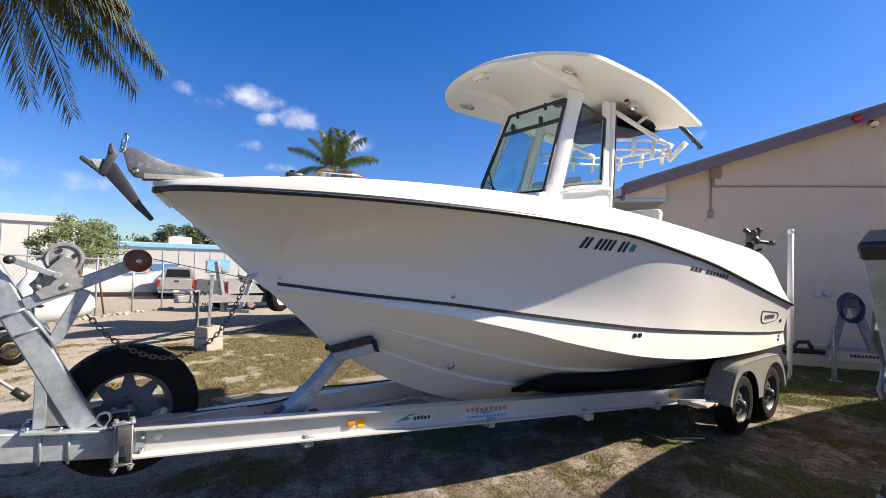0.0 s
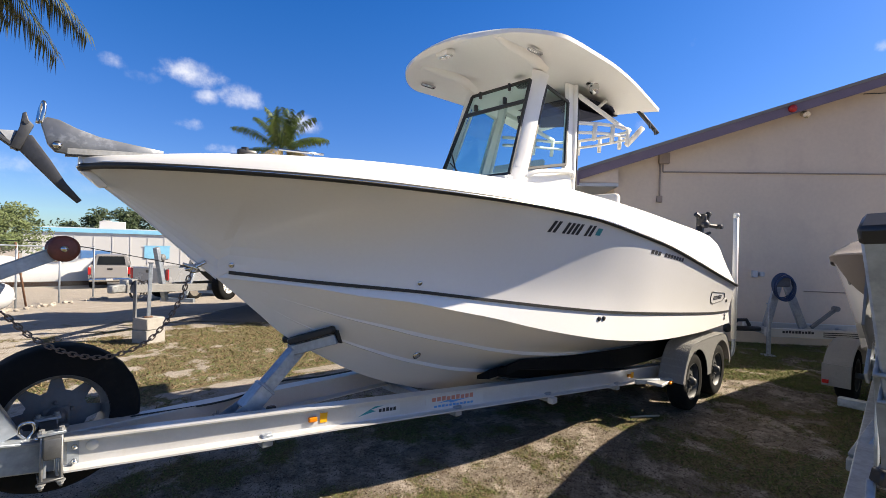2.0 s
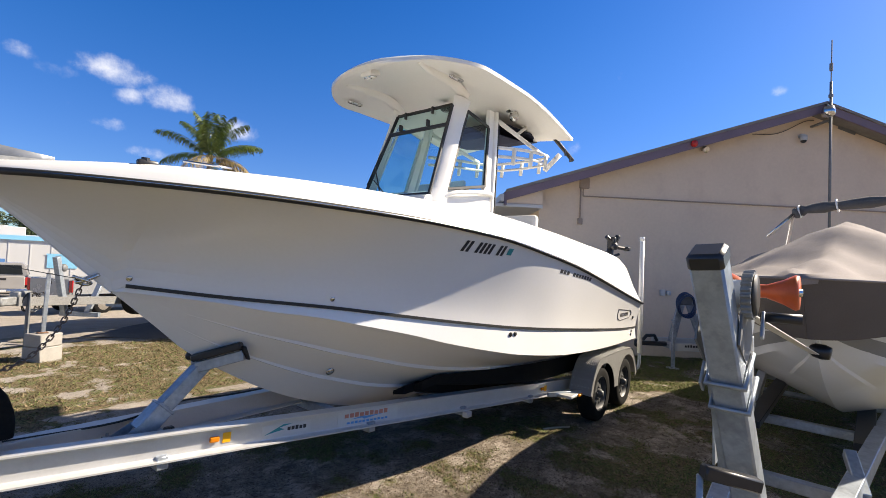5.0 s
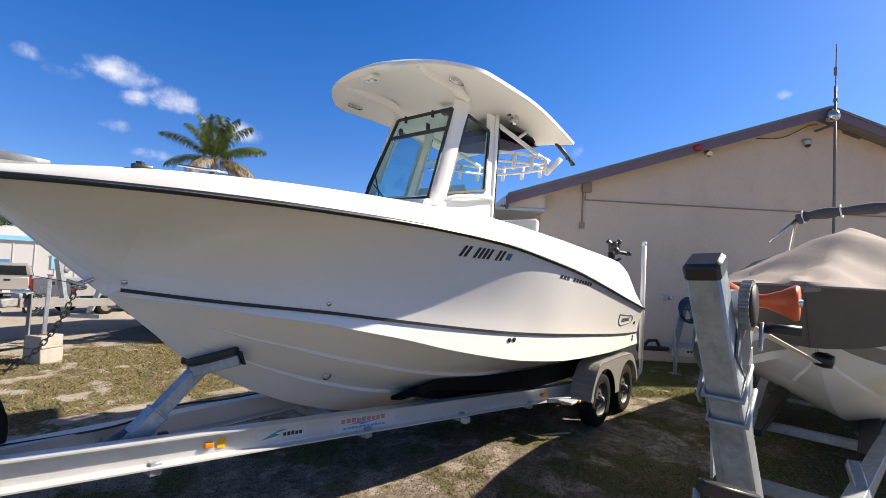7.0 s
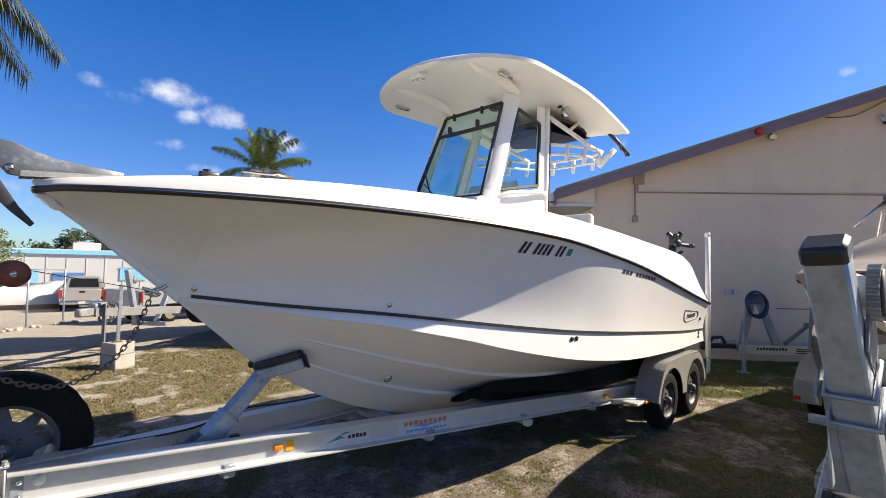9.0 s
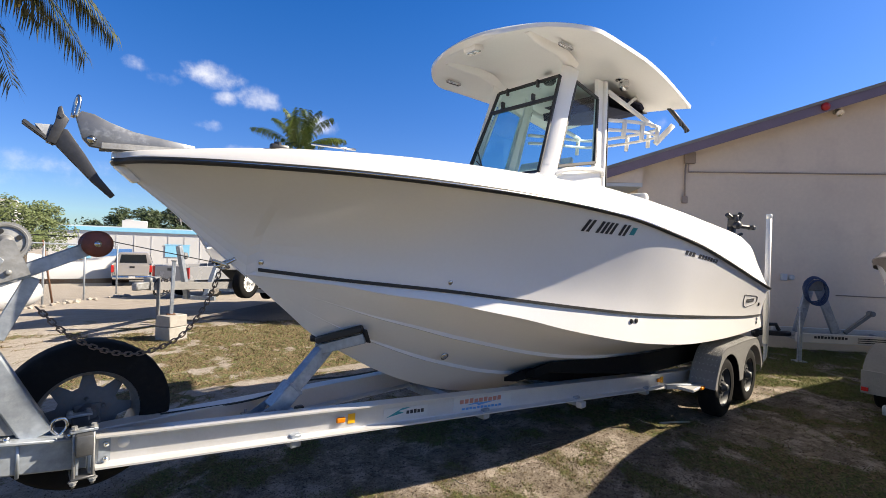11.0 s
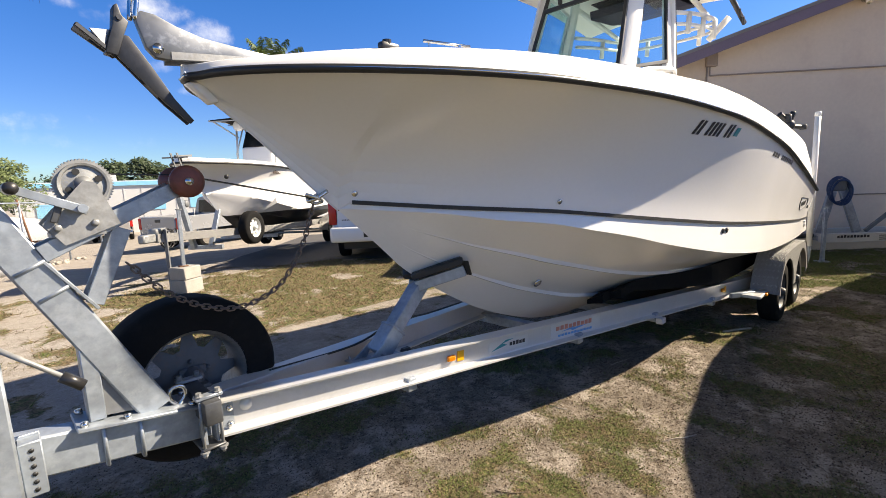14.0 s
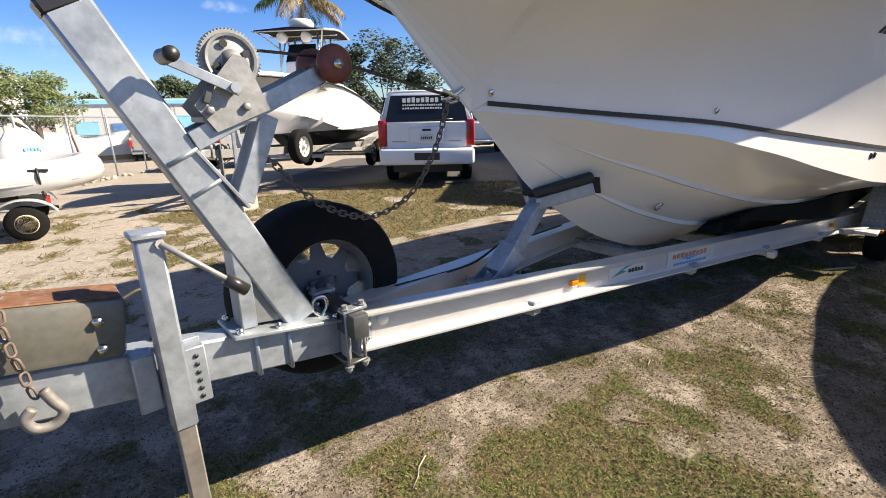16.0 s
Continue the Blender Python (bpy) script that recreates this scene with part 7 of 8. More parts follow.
def leafy_tree(name, label, at, height, crown, seed, leaves=2600, leaf=0.16, material=LEAF, category="tree"):
    rnd = random.Random(seed)
    t = thing(name, label, category, at)
    cx, cz, rx, rz = 0.0, height - crown[1], crown[0], crown[1]
    part("trunk", tube(arc_points([(0, 0, -0.3), (0.05, 0.02, height * 0.2), (0.1, -0.05, height * 0.45)]), 0.12, 9, radii=None), TREEBARK, t)
    clumps = []
    for k in range(30):
        a, u = rnd.uniform(0, math.tau), rnd.uniform(-0.75, 0.95)
        r = math.sqrt(max(0.0, 1 - u * u)) * rnd.uniform(0.45, 1.0)
        clumps.append((Vector((r * rx * math.cos(a), r * rx * math.sin(a), cz + u * rz)), rnd.uniform(0.18, 0.36) * rx))
    for c, r in clumps[:9]:
        part("limb", tube(arc_points([(0.08, -0.03, height * 0.35), tuple(Vector((0, 0, height * 0.45)).lerp(c, 0.5)), tuple(c)]), 0.04, 6, radii=None), TREEBARK, t)
    verts, faces = [], []
    for k in range(leaves):
        c, r = clumps[k % len(clumps)]
        v = Vector((rnd.gauss(0, 1), rnd.gauss(0, 1), rnd.gauss(0, 1))).normalized() * r * rnd.random() ** 0.45
        p = c + Vector((v.x, v.y, v.z * 0.75))
        a = Vector((rnd.gauss(0, 1), rnd.gauss(0, 1), rnd.gauss(0, 0.6))).normalized()
        b = a.orthogonal().normalized()
        s = leaf * rnd.uniform(0.6, 1.3)
        i = len(verts)
        verts += [p - a * s, p + b * s * 0.45, p + a * s, p - b * s * 0.45]
        faces.append((i, i + 1, i + 2, i + 3))
    me = bpy.data.meshes.new("crown")
    me.from_pydata(verts, [], faces)
    me.materials.append(material)
    ob = new("crown", me)
    ob.parent = t
    return t


palm_tree("coconut_palm", "tall coconut palm with drooping yellowing fronds", (-2.25, 9.75, 0), 6.7, 2.3, (1.05, -0.05), 4, fronds=17, trunk_r=0.125, droop=1.1,
          tips=((2.45, 0.56, -1.3), (2.08, 0.74, -1.75), (1.16, 0.94, -2.45), (1.85, 0.3, -0.45), (0.6, 0.5, -2.4), (1.5, 1.2, -1.2)))
palm_tree("coconut_palm", "green coconut palm with upright young fronds rising behind the boats", (14.3, 31.6, ground_z(14.3, 31.6)), 9.35, 3.0, (0.3, 0.2), 9, fronds=20, droop=0.62, leaf=GREENPALM,
          aims=((147, 0.45, 3.6), (-33, 0.3, 3.4), (-38, 1.1, 3.4), (150, 3.0, 3.2), (57, 5.0, 3.4), (-123, 4.0, 3.0), (-40, 2.2, 3.3), (135, 1.3, 3.0), (20, 2.0, 3.2), (-90, 2.5, 3.0), (100, 2.5, 3.2), (-10, 0.4, 3.3), (60, 0.7, 3.2), (-120, 0.8, 3.0)))
leafy_tree("shade_tree", "small round green tree behind the fence", (0.1, 28.2, ground_z(0, 28.2)), 4.1, (1.75, 1.15), 21, 7000, 0.075, OPENLEAF)
leafy_tree("shade_tree", "broad dark green tree behind the parked cars", (20.0, 31.0, ground_z(20, 31)), 7.2, (3.9, 2.9), 22, 11000, 0.15, DARKLEAF)
leafy_tree("shade_tree", "dark green tree beyond the white building", (12.6, 80.0, ground_z(12, 80)), 8.2, (4.6, 2.6), 23, 6000, 0.26, DARKLEAF)
leafy_tree("shade_tree", "dark green tree beyond the white building", (18.5, 82.0, ground_z(18, 82)), 9.0, (3.6, 3.0), 24, 5000, 0.26, DARKLEAF)
leafy_tree("shade_tree", "dark green tree beyond the white building", (6.0, 84.0, ground_z(6, 84)), 6.6, (5.0, 2.2), 25, 5000, 0.26, DARKLEAF)


# far buildings and fence
def far_building(name, label, a, b, height, base, trim, deep=14.0, windows=()):
    a, b = Vector((*a, 0)), Vector((*b, 0))
    d = b - a
    t = thing(name, label, "building", (a.x, a.y, base), math.degrees(math.atan2(d.y, d.x)), kind="structure")
    L = d.length
    part("wall", box(0, L, 0, deep, 0, height), WHITEPAINT, t, smooth=None)
    part("roof_edge", box(-0.15, L + 0.15, -0.15, deep + 0.15, height + 0.003, height + 0.32), trim, t, smooth=None)
    part("roof", box(0.1, L - 0.1, 0.1, deep - 0.1, height + 0.323, height + 0.4), WHITEPAINT, t, smooth=None)
    for k in range(int(L / 1.2)):
        part("wall_rib", box(0.6 + k * 1.2, 0.65 + k * 1.2, -0.03, -0.003, 0.05, height - 0.02), WHITEPAINT, t, smooth=None)
    for x0, x1, z0, z1, m in windows:
        w = part("window" if m is not BLUEPAINT else "roller_door", box(x0, x1, -0.06, -0.034, z0, z1), m, t, "", smooth=None)
        if m is BLUEPAINT:
            for k in range(8):
                z = z0 + (z1 - z0) * k / 8
                part("slat", box(x0 + 0.03, x1 - 0.03, -0.075, -0.062, z + 0.02, z + (z1 - z0) / 8 - 0.03), BLUEPAINT, w, smooth=None)
        else:
            part("window_frame", box(x0 - 0.06, x1 + 0.06, -0.075, -0.062, z1, z1 + 0.08), SKYBLUE, w, smooth=None)
    return t


g2 = ground_z(4, 46)
far_building("warehouse", "long white workshop with a light blue roof edge", (1.6, 46.4), (26.0, 42.0), 3.9, g2 - 0.1, SKYBLUE, windows=((3.4, 5.3, 0.1, 2.5, BLUEPAINT), (1.2, 2.6, 1.7, 2.6, SKYBLUE), (7.6, 9.4, 1.9, 2.9, SKYBLUE), (11.2, 13.0, 1.9, 2.9, SKYBLUE), (14.4, 16.0, 0.1, 2.4, SKYBLUE)))
far_building("warehouse", "white metal-clad warehouse at the side of the lot", (-22.0, 37.0), (-0.3, 36.0), 4.55, ground_z(-5, 36) - 0.1, WHITEPAINT, windows=((6.0, 8.0, 0.1, 2.6, DARKGLASS), (14.0, 15.4, 1.6, 2.6, DARKGLASS)))
single("roof_unit", join(box(-0.9, 0.9, -0.6, 0.6, 0, 0.6, 0.03), box(-0.7, -0.1, -0.4, 0.4, 0.6, 0.68, 0.02)), WHITEPAINT, "white air-conditioning unit on the workshop roof", "air conditioner", (7.2, 47.2, g2 + 4.19), -10)


def make_fence():
    t = thing("chain_link_fence", "galvanised chain-link fence with a top rail", "fence", (-4.0, 13.0, 0), 0.0)
    a, b = Vector((0, 0, 0)), Vector((6.95, 9.65, 0))
    n = 6
    tops = []
    for k in range(n + 1):
        p = a.lerp(b, k / n)
        g = ground_z(p.x - 4, p.y + 13)
        part("post", tube([(p.x, p.y, g - 0.2), (p.x, p.y, 1.86 + g * 0.6)], 0.03, 8), GALV, t)
        tops.append((p.x, p.y, 1.8 + g * 0.6))
    part("top_rail", tube(tops, 0.022, 8), GALV, t)
    part("brace", tube([(4.6, 6.4, 1.7), (4.9, 6.8, -0.4)], 0.03, 8), RUST, t, "rusty leaning pole")
    # wire mesh: crossing diagonals as thin strips
    verts, faces = [], []
    L = (b - a).length
    d = (b - a).normalized()
    q = 0.14
    cnt = int(L / q)
    for s in (-1, 1):
        for k in range(-14, cnt + 14):
            u0, u1 = k * q, k * q + s * 1.9
            z0, z1 = 0.0, 1.9
            if u1 < 0 or u1 > L or u0 < 0 or u0 > L:
                continue
            p, r = a + d * u0, a + d * u1
            gp, gr = ground_z(p.x - 4, p.y + 13), ground_z(r.x - 4, r.y + 13)
            i = len(verts)
            w = d * 0.004
            verts += [p + Vector((0, 0, gp)) - w, p + Vector((0, 0, gp)) + w, r + Vector((0, 0, 1.78 + gr * 0.6)) + w, r + Vector((0, 0, 1.78 + gr * 0.6)) - w]
            faces.append((i, i + 1, i + 2, i + 3))
    me = bpy.data.meshes.new("wire_mesh")
    me.from_pydata(verts, [], faces)
    me.materials.append(DARKGALV)
    ob = new("wire_mesh", me)
    ob.parent = t
    tagged(ob, kind="stuff")
    return t


make_fence()


def make_rocks():
    rnd = random.Random(8)
    for k in range(44):
        u = rnd.random()
        x, y = -1.5 + 4.6 * u + rnd.uniform(-0.25, 0.25), 16.2 + 6.2 * u - 0.5 + rnd.uniform(-0.3, 0.3)
        bm = bmesh.new()
        bmesh.ops.create_icosphere(bm, subdivisions=1, radius=rnd.uniform(0.05, 0.12))
        for v in bm.verts:
            v.co *= rnd.uniform(0.75, 1.2)
            v.co.z *= 0.7
        single("rock", bm, SAND, "pale limestone rock lying along the fence", "rock", (x, y, ground_z(x, y) + 0.03), rnd.uniform(0, 360), "rocks along the fence", smooth=None)


make_rocks()


# block with a pole
def make_pier():
    b = thing("concrete_block", "weathered concrete block on the grass verge", "concrete block", (2.2, 9.86, 0), 28)
    part("lower_course", box(-0.19, 0.19, -0.18, 0.18, -0.03, 0.225, 0.012), CONCRETE, b)
    part("upper_course", box(-0.182, 0.182, -0.172, 0.172, 0.23, 0.44, 0.012), CONCRETE, b)
    p = thing("steel_pole", "weathered square steel pole standing in a concrete block", "pole", (2.18, 9.86, 0.44))
    part("pole", beam((0, 0, -0.3), (0.03, 0.0, 0.99), 0.055, 0.055, 0.004, up=(1, 0, 0)), GALV, p)
    part("pole_plate", box(-0.07, 0.07, -0.07, 0.07, 0.004, 0.02, 0.004), RUST, p)
    part("pole_cap", box(-0.01, 0.075, -0.035, 0.035, 0.98, 1.0, 0.004), DARKGALV, p)


make_pier()


# vehicles: x forward, origin on the ground under the rear axle
def car_wheels(parent, wheelbase, track, r, w=0.24):
    for x in (0, wheelbase):
        for s in (-1, 1):
            y = s * track / 2
            tyre = part("wheel", lathe([(0, r * 0.66), (0.015, r * 0.9), (0.04, r), (w - 0.04, r), (w - 0.015, r * 0.9), (w, r * 0.66)], (x, y - w / 2, r), (x, y + w / 2, r), 32), TYRE, parent, "black tyre")
            part("rim", lathe([(0, r * 0.62), (0.01, r * 0.66), (0.03, r * 0.5), (0.04, r * 0.2), (0.03, 0.0)], (x, y + s * (w / 2 + 0.002) - s * 0.0, r), (x, y - s, r), 20), STEEL, tyre)


def body_loft(sections, rake=0.0):
    """Sections of (x, half width at sill, at waist, at roof, z sill, z waist, z roof), closed."""
    rows = []
    for i, (x, a, b, c, z0, z1, z2) in enumerate(sections):
        r = x + (rake if i == 0 else rake * 0.8 if i == 1 else 0.0)
        rows.append([(x, -a, z0), (x, -b, (z0 + z1) / 2), (x, -b, z1), (r, -c, z2 - 0.05), (r, -c * 0.85, z2), (r, c * 0.85, z2), (r, c, z2 - 0.05), (x, b, z1), (x, b, (z0 + z1) / 2), (x, a, z0)])
    bm = sheet(rows, close=True)
    vs = [v for v in bm.verts]
    n = len(rows[0])
    bm.faces.new(vs[:n][::-1])
    bm.faces.new(vs[-n:])
    bmesh.ops.recalc_face_normals(bm, faces=bm.faces)
    bmesh.ops.bevel(bm, geom=[e for e in bm.edges if e.calc_face_angle(0) > radians(25)], offset=0.035, segments=2, affect="EDGES")
    return bm


def make_suv(at, turn):
    v = thing("suv", "white sport utility vehicle parked with its tail to the yard", "car", at, turn)
    part("body", body_loft([(-1.0, 0.9, 0.97, 0.8, 0.62, 1.33, 1.94), (-0.9, 0.95, 1.01, 0.84, 0.58, 1.33, 1.98), (0.0, 0.96, 1.02, 0.86, 0.38, 1.3, 2.0), (2.4, 0.96, 1.01, 0.84, 0.36, 1.24, 1.95), (2.9, 0.95, 0.99, 0.76, 0.36, 1.2, 1.52), (3.3, 0.94, 0.97, 0.9, 0.38, 1.05, 1.2), (4.0, 0.88, 0.92, 0.85, 0.42, 0.98, 1.1)], 0.24), CARWHITE, v)
    win = part("rear_window", thicken(sheet([[(-1.02, -0.86, 1.35), (-1.02, 0.86, 1.35)], [(-0.83, -0.75, 1.87), (-0.83, 0.75, 1.87)]]), 0.02), DARKGLASS, v, "dark tinted rear window with white lettering", smooth=None)
    up = (0.365, 0, 1)
    bars(win, 0.78, 0.11, 8, side_frame((-0.895, 0.5, 1.73), (0, -1, 0), up), WHITEPAINT)
    bars(win, 0.84, 0.04, 18, side_frame((-0.922, 0.5, 1.66), (0, -1, 0), up), WHITEPAINT)
    bars(win, 0.84, 0.04, 16, side_frame((-0.945, 0.5, 1.595), (0, -1, 0), up), WHITEPAINT)
    part("wiper", tube([(-1.045, -0.06, 1.37), (-1.035, -0.55, 1.39)], 0.012, 6), BLACKPLASTIC, win)
    for s in (-1, 1):
        part("tail_lamp", box(-1.045, -0.86, s * 0.93 - 0.075, s * 0.93 + 0.095, 0.84, 1.38, 0.03, 2), RED, v, "tall red tail lamp")
        part("side_window", thicken(sheet([[(-0.7, s * 1.025, 1.36), (2.3, s * 1.0, 1.32)], [(-0.5, s * 0.91, 1.84), (1.9, s * 0.88, 1.82)]]), 0.012), DARKGLASS, v, smooth=None)
    part("tailgate", box(-1.04, -0.99, -0.84, 0.84, 0.7, 1.34, 0.015), CARWHITE, v)
    plate = part("plate_panel", box(-1.075, -1.041, -0.38, 0.38, 0.9, 1.24, 0.025), CARWHITE, v)
    part("number_plate", box(-1.083, -1.077, -0.15, 0.15, 0.94, 1.09), DECAL, plate, smooth=None)
    bars(plate, 0.24, 0.06, 6, side_frame((-1.085, 0.12, 0.985), (0, -1, 0), (0, 0, 1)), TEXT)
    part("emblem", prism([(-0.09, 1.155), (0.09, 1.155), (0.1, 1.185), (0.07, 1.195), (-0.07, 1.195), (-0.1, 1.185)], "yz", -1.083, -1.077), BLACKPLASTIC, v, smooth=None)
    bars(v, 0.32, 0.03, 9, side_frame((-1.044, 0.74, 0.93), (0, -1, 0), (0, 0, 1)), CARGREY)
    bars(v, 0.26, 0.03, 6, side_frame((-1.044, -0.46, 0.93), (0, -1, 0), (0, 0, 1)), CARGREY)
    for s in (-1, 1):
        part("roof_rail", tube(arc_points([(-0.5, s * 0.76, 1.97), (-0.35, s * 0.76, 2.04), (1.6, s * 0.76, 2.03), (1.8, s * 0.76, 1.95)]), 0.018, 8), BLACKPLASTIC, v)
    part("bumper", box(-1.2, -0.85, -1.0, 1.0, 0.46, 0.8, 0.06, 3), CARWHITE, v)
    part("bumper_recess", box(-1.206, -1.19, -0.27, 0.27, 0.56, 0.72, 0.01), BLACKPLASTIC, v, "dark hitch recess")
    part("hitch", join(box(-1.18, -1.1, -0.18, 0.18, 0.5, 0.6, 0.01), tube([(-1.2, 0, 0.48), (-1.38, 0, 0.45)], 0.03, 8), tube([(-1.38, 0, 0.45), (-1.38, 0, 0.53)], 0.028, 8)), BLACKPLASTIC, v)
    part("underbody", box(-0.9, 3.6, -0.75, 0.75, 0.28, 0.5), BLACK, v, smooth=None)
    car_wheels(v, 2.95, 1.72, 0.38, 0.27)
    return v


def make_pickup(at, turn, paint, label):
    v = thing("pickup_truck", label, "truck", at, turn)
    part("cab", body_loft([(1.3, 0.9, 0.95, 0.74, 0.45, 1.2, 1.84), (1.5, 0.94, 0.98, 0.78, 0.42, 1.2, 1.88), (2.9, 0.94, 0.98, 0.76, 0.4, 1.18, 1.86), (3.5, 0.94, 0.97, 0.82, 0.4, 1.15, 1.32), (4.6, 0.9, 0.94, 0.86, 0.42, 1.06, 1.16)]), paint, v)
    part("bed", join(box(-1.15, 1.28, -0.97, -0.9, 0.55, 1.25, 0.02), box(-1.15, 1.28, 0.9, 0.97, 0.55, 1.25, 0.02), box(-1.15, 1.28, -0.9, 0.9, 0.55, 0.66)), paint, v)
    gate = part("tailgate", box(-1.19, -1.12, -0.82, 0.82, 0.62, 1.24, 0.02), paint, v)
    part("gate_handle", box(-1.2, -1.19, -0.12, 0.12, 1.05, 1.15), BLACKPLASTIC, gate, smooth=None)
    part("number_plate", box(-1.27, -1.262, -0.15, 0.15, 0.47, 0.58), DECAL, gate, smooth=None)
    part("bumper", box(-1.26, -1.1, -0.92, 0.92, 0.42, 0.6, 0.03, 2), STEEL, v)
    for s in (-1, 1):
        part("tail_lamp", box(-1.17, -1.06, s * 0.9 - 0.06, s * 0.9 + 0.08, 0.8, 1.2, 0.015), RED, v, "red tail lamp")
        part("side_window", thicken(sheet([[(1.45, s * 0.975, 1.24), (3.1, s * 0.975, 1.24)], [(1.55, s * 0.84, 1.74), (2.85, s * 0.84, 1.74)]]), 0.012), DARKGLASS, v, smooth=None)
    part("rear_window", thicken(sheet([[(1.285, -0.7, 1.24), (1.285, 0.7, 1.24)], [(1.29, -0.62, 1.74), (1.29, 0.62, 1.74)]]), 0.012), DARKGLASS, v, smooth=None)
    part("underbody", box(-0.9, 4.0, -0.7, 0.7, 0.35, 0.54), BLACK, v, smooth=None)
    car_wheels(v, 3.3, 1.7, 0.38, 0.25)
    return v


make_suv((6.64, 10.06, 0.02), 48)
make_pickup((5.3, 20.4, ground_z(5.3, 20.4)), 26, CARGREY, "silver crew-cab pickup truck parked beyond the fence")
make_pickup((4.95, 32.5, ground_z(4.95, 32.5)), 80, CARTAN, "pale tan pickup truck seen from its tailgate")
make_pickup((14.0, 15.6, ground_z(14, 15.6) + 0.02), 30, CARWHITE, "white pickup truck beyond the parked car")


# the other fishing boat on its trailer
def make_far_boat():
    at, turn = (2.6, 10.75, 0), 42
    b = thing("fishing_boat", "white fishing boat with a black bottom on a trailer", "boat", at, turn)
    k = 0.95
    rows, low = [], []
    for x in stations(0.492, STERN, 46):
        half = [(h * 0.84, z * 0.98 + 0.12) for h, z in hull_section(x)]
        X = (x - 0.49) * k
        zw = 1.16
        below, above = [], []
        for (h0, z0), (h1, z1) in zip(half, half[1:]):
            if z0 < zw <= z1:
                cut = (h0 + (h1 - h0) * (zw - z0) / (z1 - z0), zw)
        if half[0][1] >= zw:
            cut = half[0]
        n_low, n_up = 10, 14
        below = [p for p in half if p[1] < cut[1]] + [cut]
        above = [cut] + [p for p in half if p[1] > cut[1]]

        def spread(pts, n):
            out = []
            for q in range(n + 1):
                f = q / n * (len(pts) - 1)
                m = min(int(f), max(0, len(pts) - 2))
                a, c = pts[m], pts[min(m + 1, len(pts) - 1)]
                out.append((a[0] + (c[0] - a[0]) * (f - m), a[1] + (c[1] - a[1]) * (f - m)))
            return out

        lo, up = spread(below, n_low), spread(above, n_up)
        low.append([(X, -h, z) for h, z in reversed(lo)] + [(X, h, z) for h, z in lo[1:]])
        rows.append(([(X, -h, z) for h, z in reversed(up)], [(X, h, z) for h, z in up]))
    for i, name in ((0, "hull_side"), (1, "hull_side")):
        bm = sheet([r[i] for r in rows])
        bmesh.ops.remove_doubles(bm, verts=bm.verts, dist=0.001)
        bmesh.ops.recalc_face_normals(bm, faces=bm.faces)
        part(name, bm, GELCOAT, b, "white hull side", smooth=30)
    bm = sheet(low)
    bmesh.ops.remove_doubles(bm, verts=bm.verts, dist=0.001)
    bmesh.ops.recalc_face_normals(bm, faces=bm.faces)
    part("hull_bottom", bm, BLACK, b, "black antifouling bottom", smooth=30)
    last = hull_section(STERN)
    out = [(-h * 0.84, z * 0.98 + 0.12) for h, z in reversed(last)] + [(h * 0.84, z * 0.98 + 0.12) for h, z in last[1:]]
    part("transom", prism(out, "yz", (STERN - 0.49) * k - 0.01, (STERN - 0.49) * k + 0.02), GELCOAT, b, smooth=None)
    ring = []
    for x in stations(0.492, STERN, 60):
        ring.append(((x - 0.49) * k, rail_h(x) * 0.84 + 0.01, rail_z(x) * 0.98 + 0.12))
    part("rub_rail", tube([(x, -h, z) for x, h, z in reversed(ring)] + ring[1:], 0.022, 6), BLACK, b)
    rows = []
    for x in stations(0.492, STERN, 40):
        h, z, X = rail_h(x) * 0.84, rail_z(x) * 0.98 + 0.12, (x - 0.49) * k
        rows.append([(X, -h, z), (X, -h * 0.93, z + 0.09), (X, -h * 0.7, z + 0.1), (X, 0, z + (0.1 if x < 2 else -0.1)), (X, h * 0.7, z + 0.1), (X, h * 0.93, z + 0.09), (X, h, z)])
    bm = sheet(rows)
    bmesh.ops.recalc_face_normals(bm, faces=bm.faces)
    part("deck", bm, DECKWHITE, b, "white deck")
    first = set(b.children_recursive)
    part("console", moved(box(-0.45, 0.45, -0.4, 0.4, -0.6, 0.6, 0.08, 2), pose(2.9, 0, 2.2)), DECKWHITE, b, "white centre console")
    ws = part("windscreen", thicken(sheet([[(2.5, -0.38, 2.78), (2.5, 0.38, 2.78)], [(2.7, -0.34, 3.2), (2.7, 0.34, 3.2)]]), 0.012), DARKGLASS, b, "dark windscreen", smooth=None)
    for x in (2.4, 3.3):
        for s in (-1, 1):
            part("tower_leg", tube([(x, s * 0.5, 2.1), (x + 0.1, s * 0.48, 3.42)], 0.025, 8), ALU, b)
            part("tower_brace", tube([(x, s * 0.5, 2.6), (2.9, s * 0.48, 3.4)], 0.018, 6), ALU, b)
    top = part("t_top", thicken(sheet([[(1.9, -0.85, 3.42), (1.9, 0, 3.47), (1.9, 0.85, 3.42)], [(2.8, -0.92, 3.5), (2.8, 0, 3.56), (2.8, 0.92, 3.5)], [(3.7, -0.88, 3.42), (3.7, 0, 3.48), (3.7, 0.88, 3.42)]]), 0.03), TYRE, b, "dark canvas T-top on an aluminium frame")
    for s in (-1, 1):
        part("top_rail", tube(arc_points([(1.9, s * 0.85, 3.4), (2.8, s * 0.92, 3.48), (3.7, s * 0.88, 3.4)]), 0.024, 8), ALU, top)
        part("top_strut", tube([(1.95, s * 0.8, 3.4), (2.6, s * 0.5, 3.05)], 0.018, 6), ALU, top)
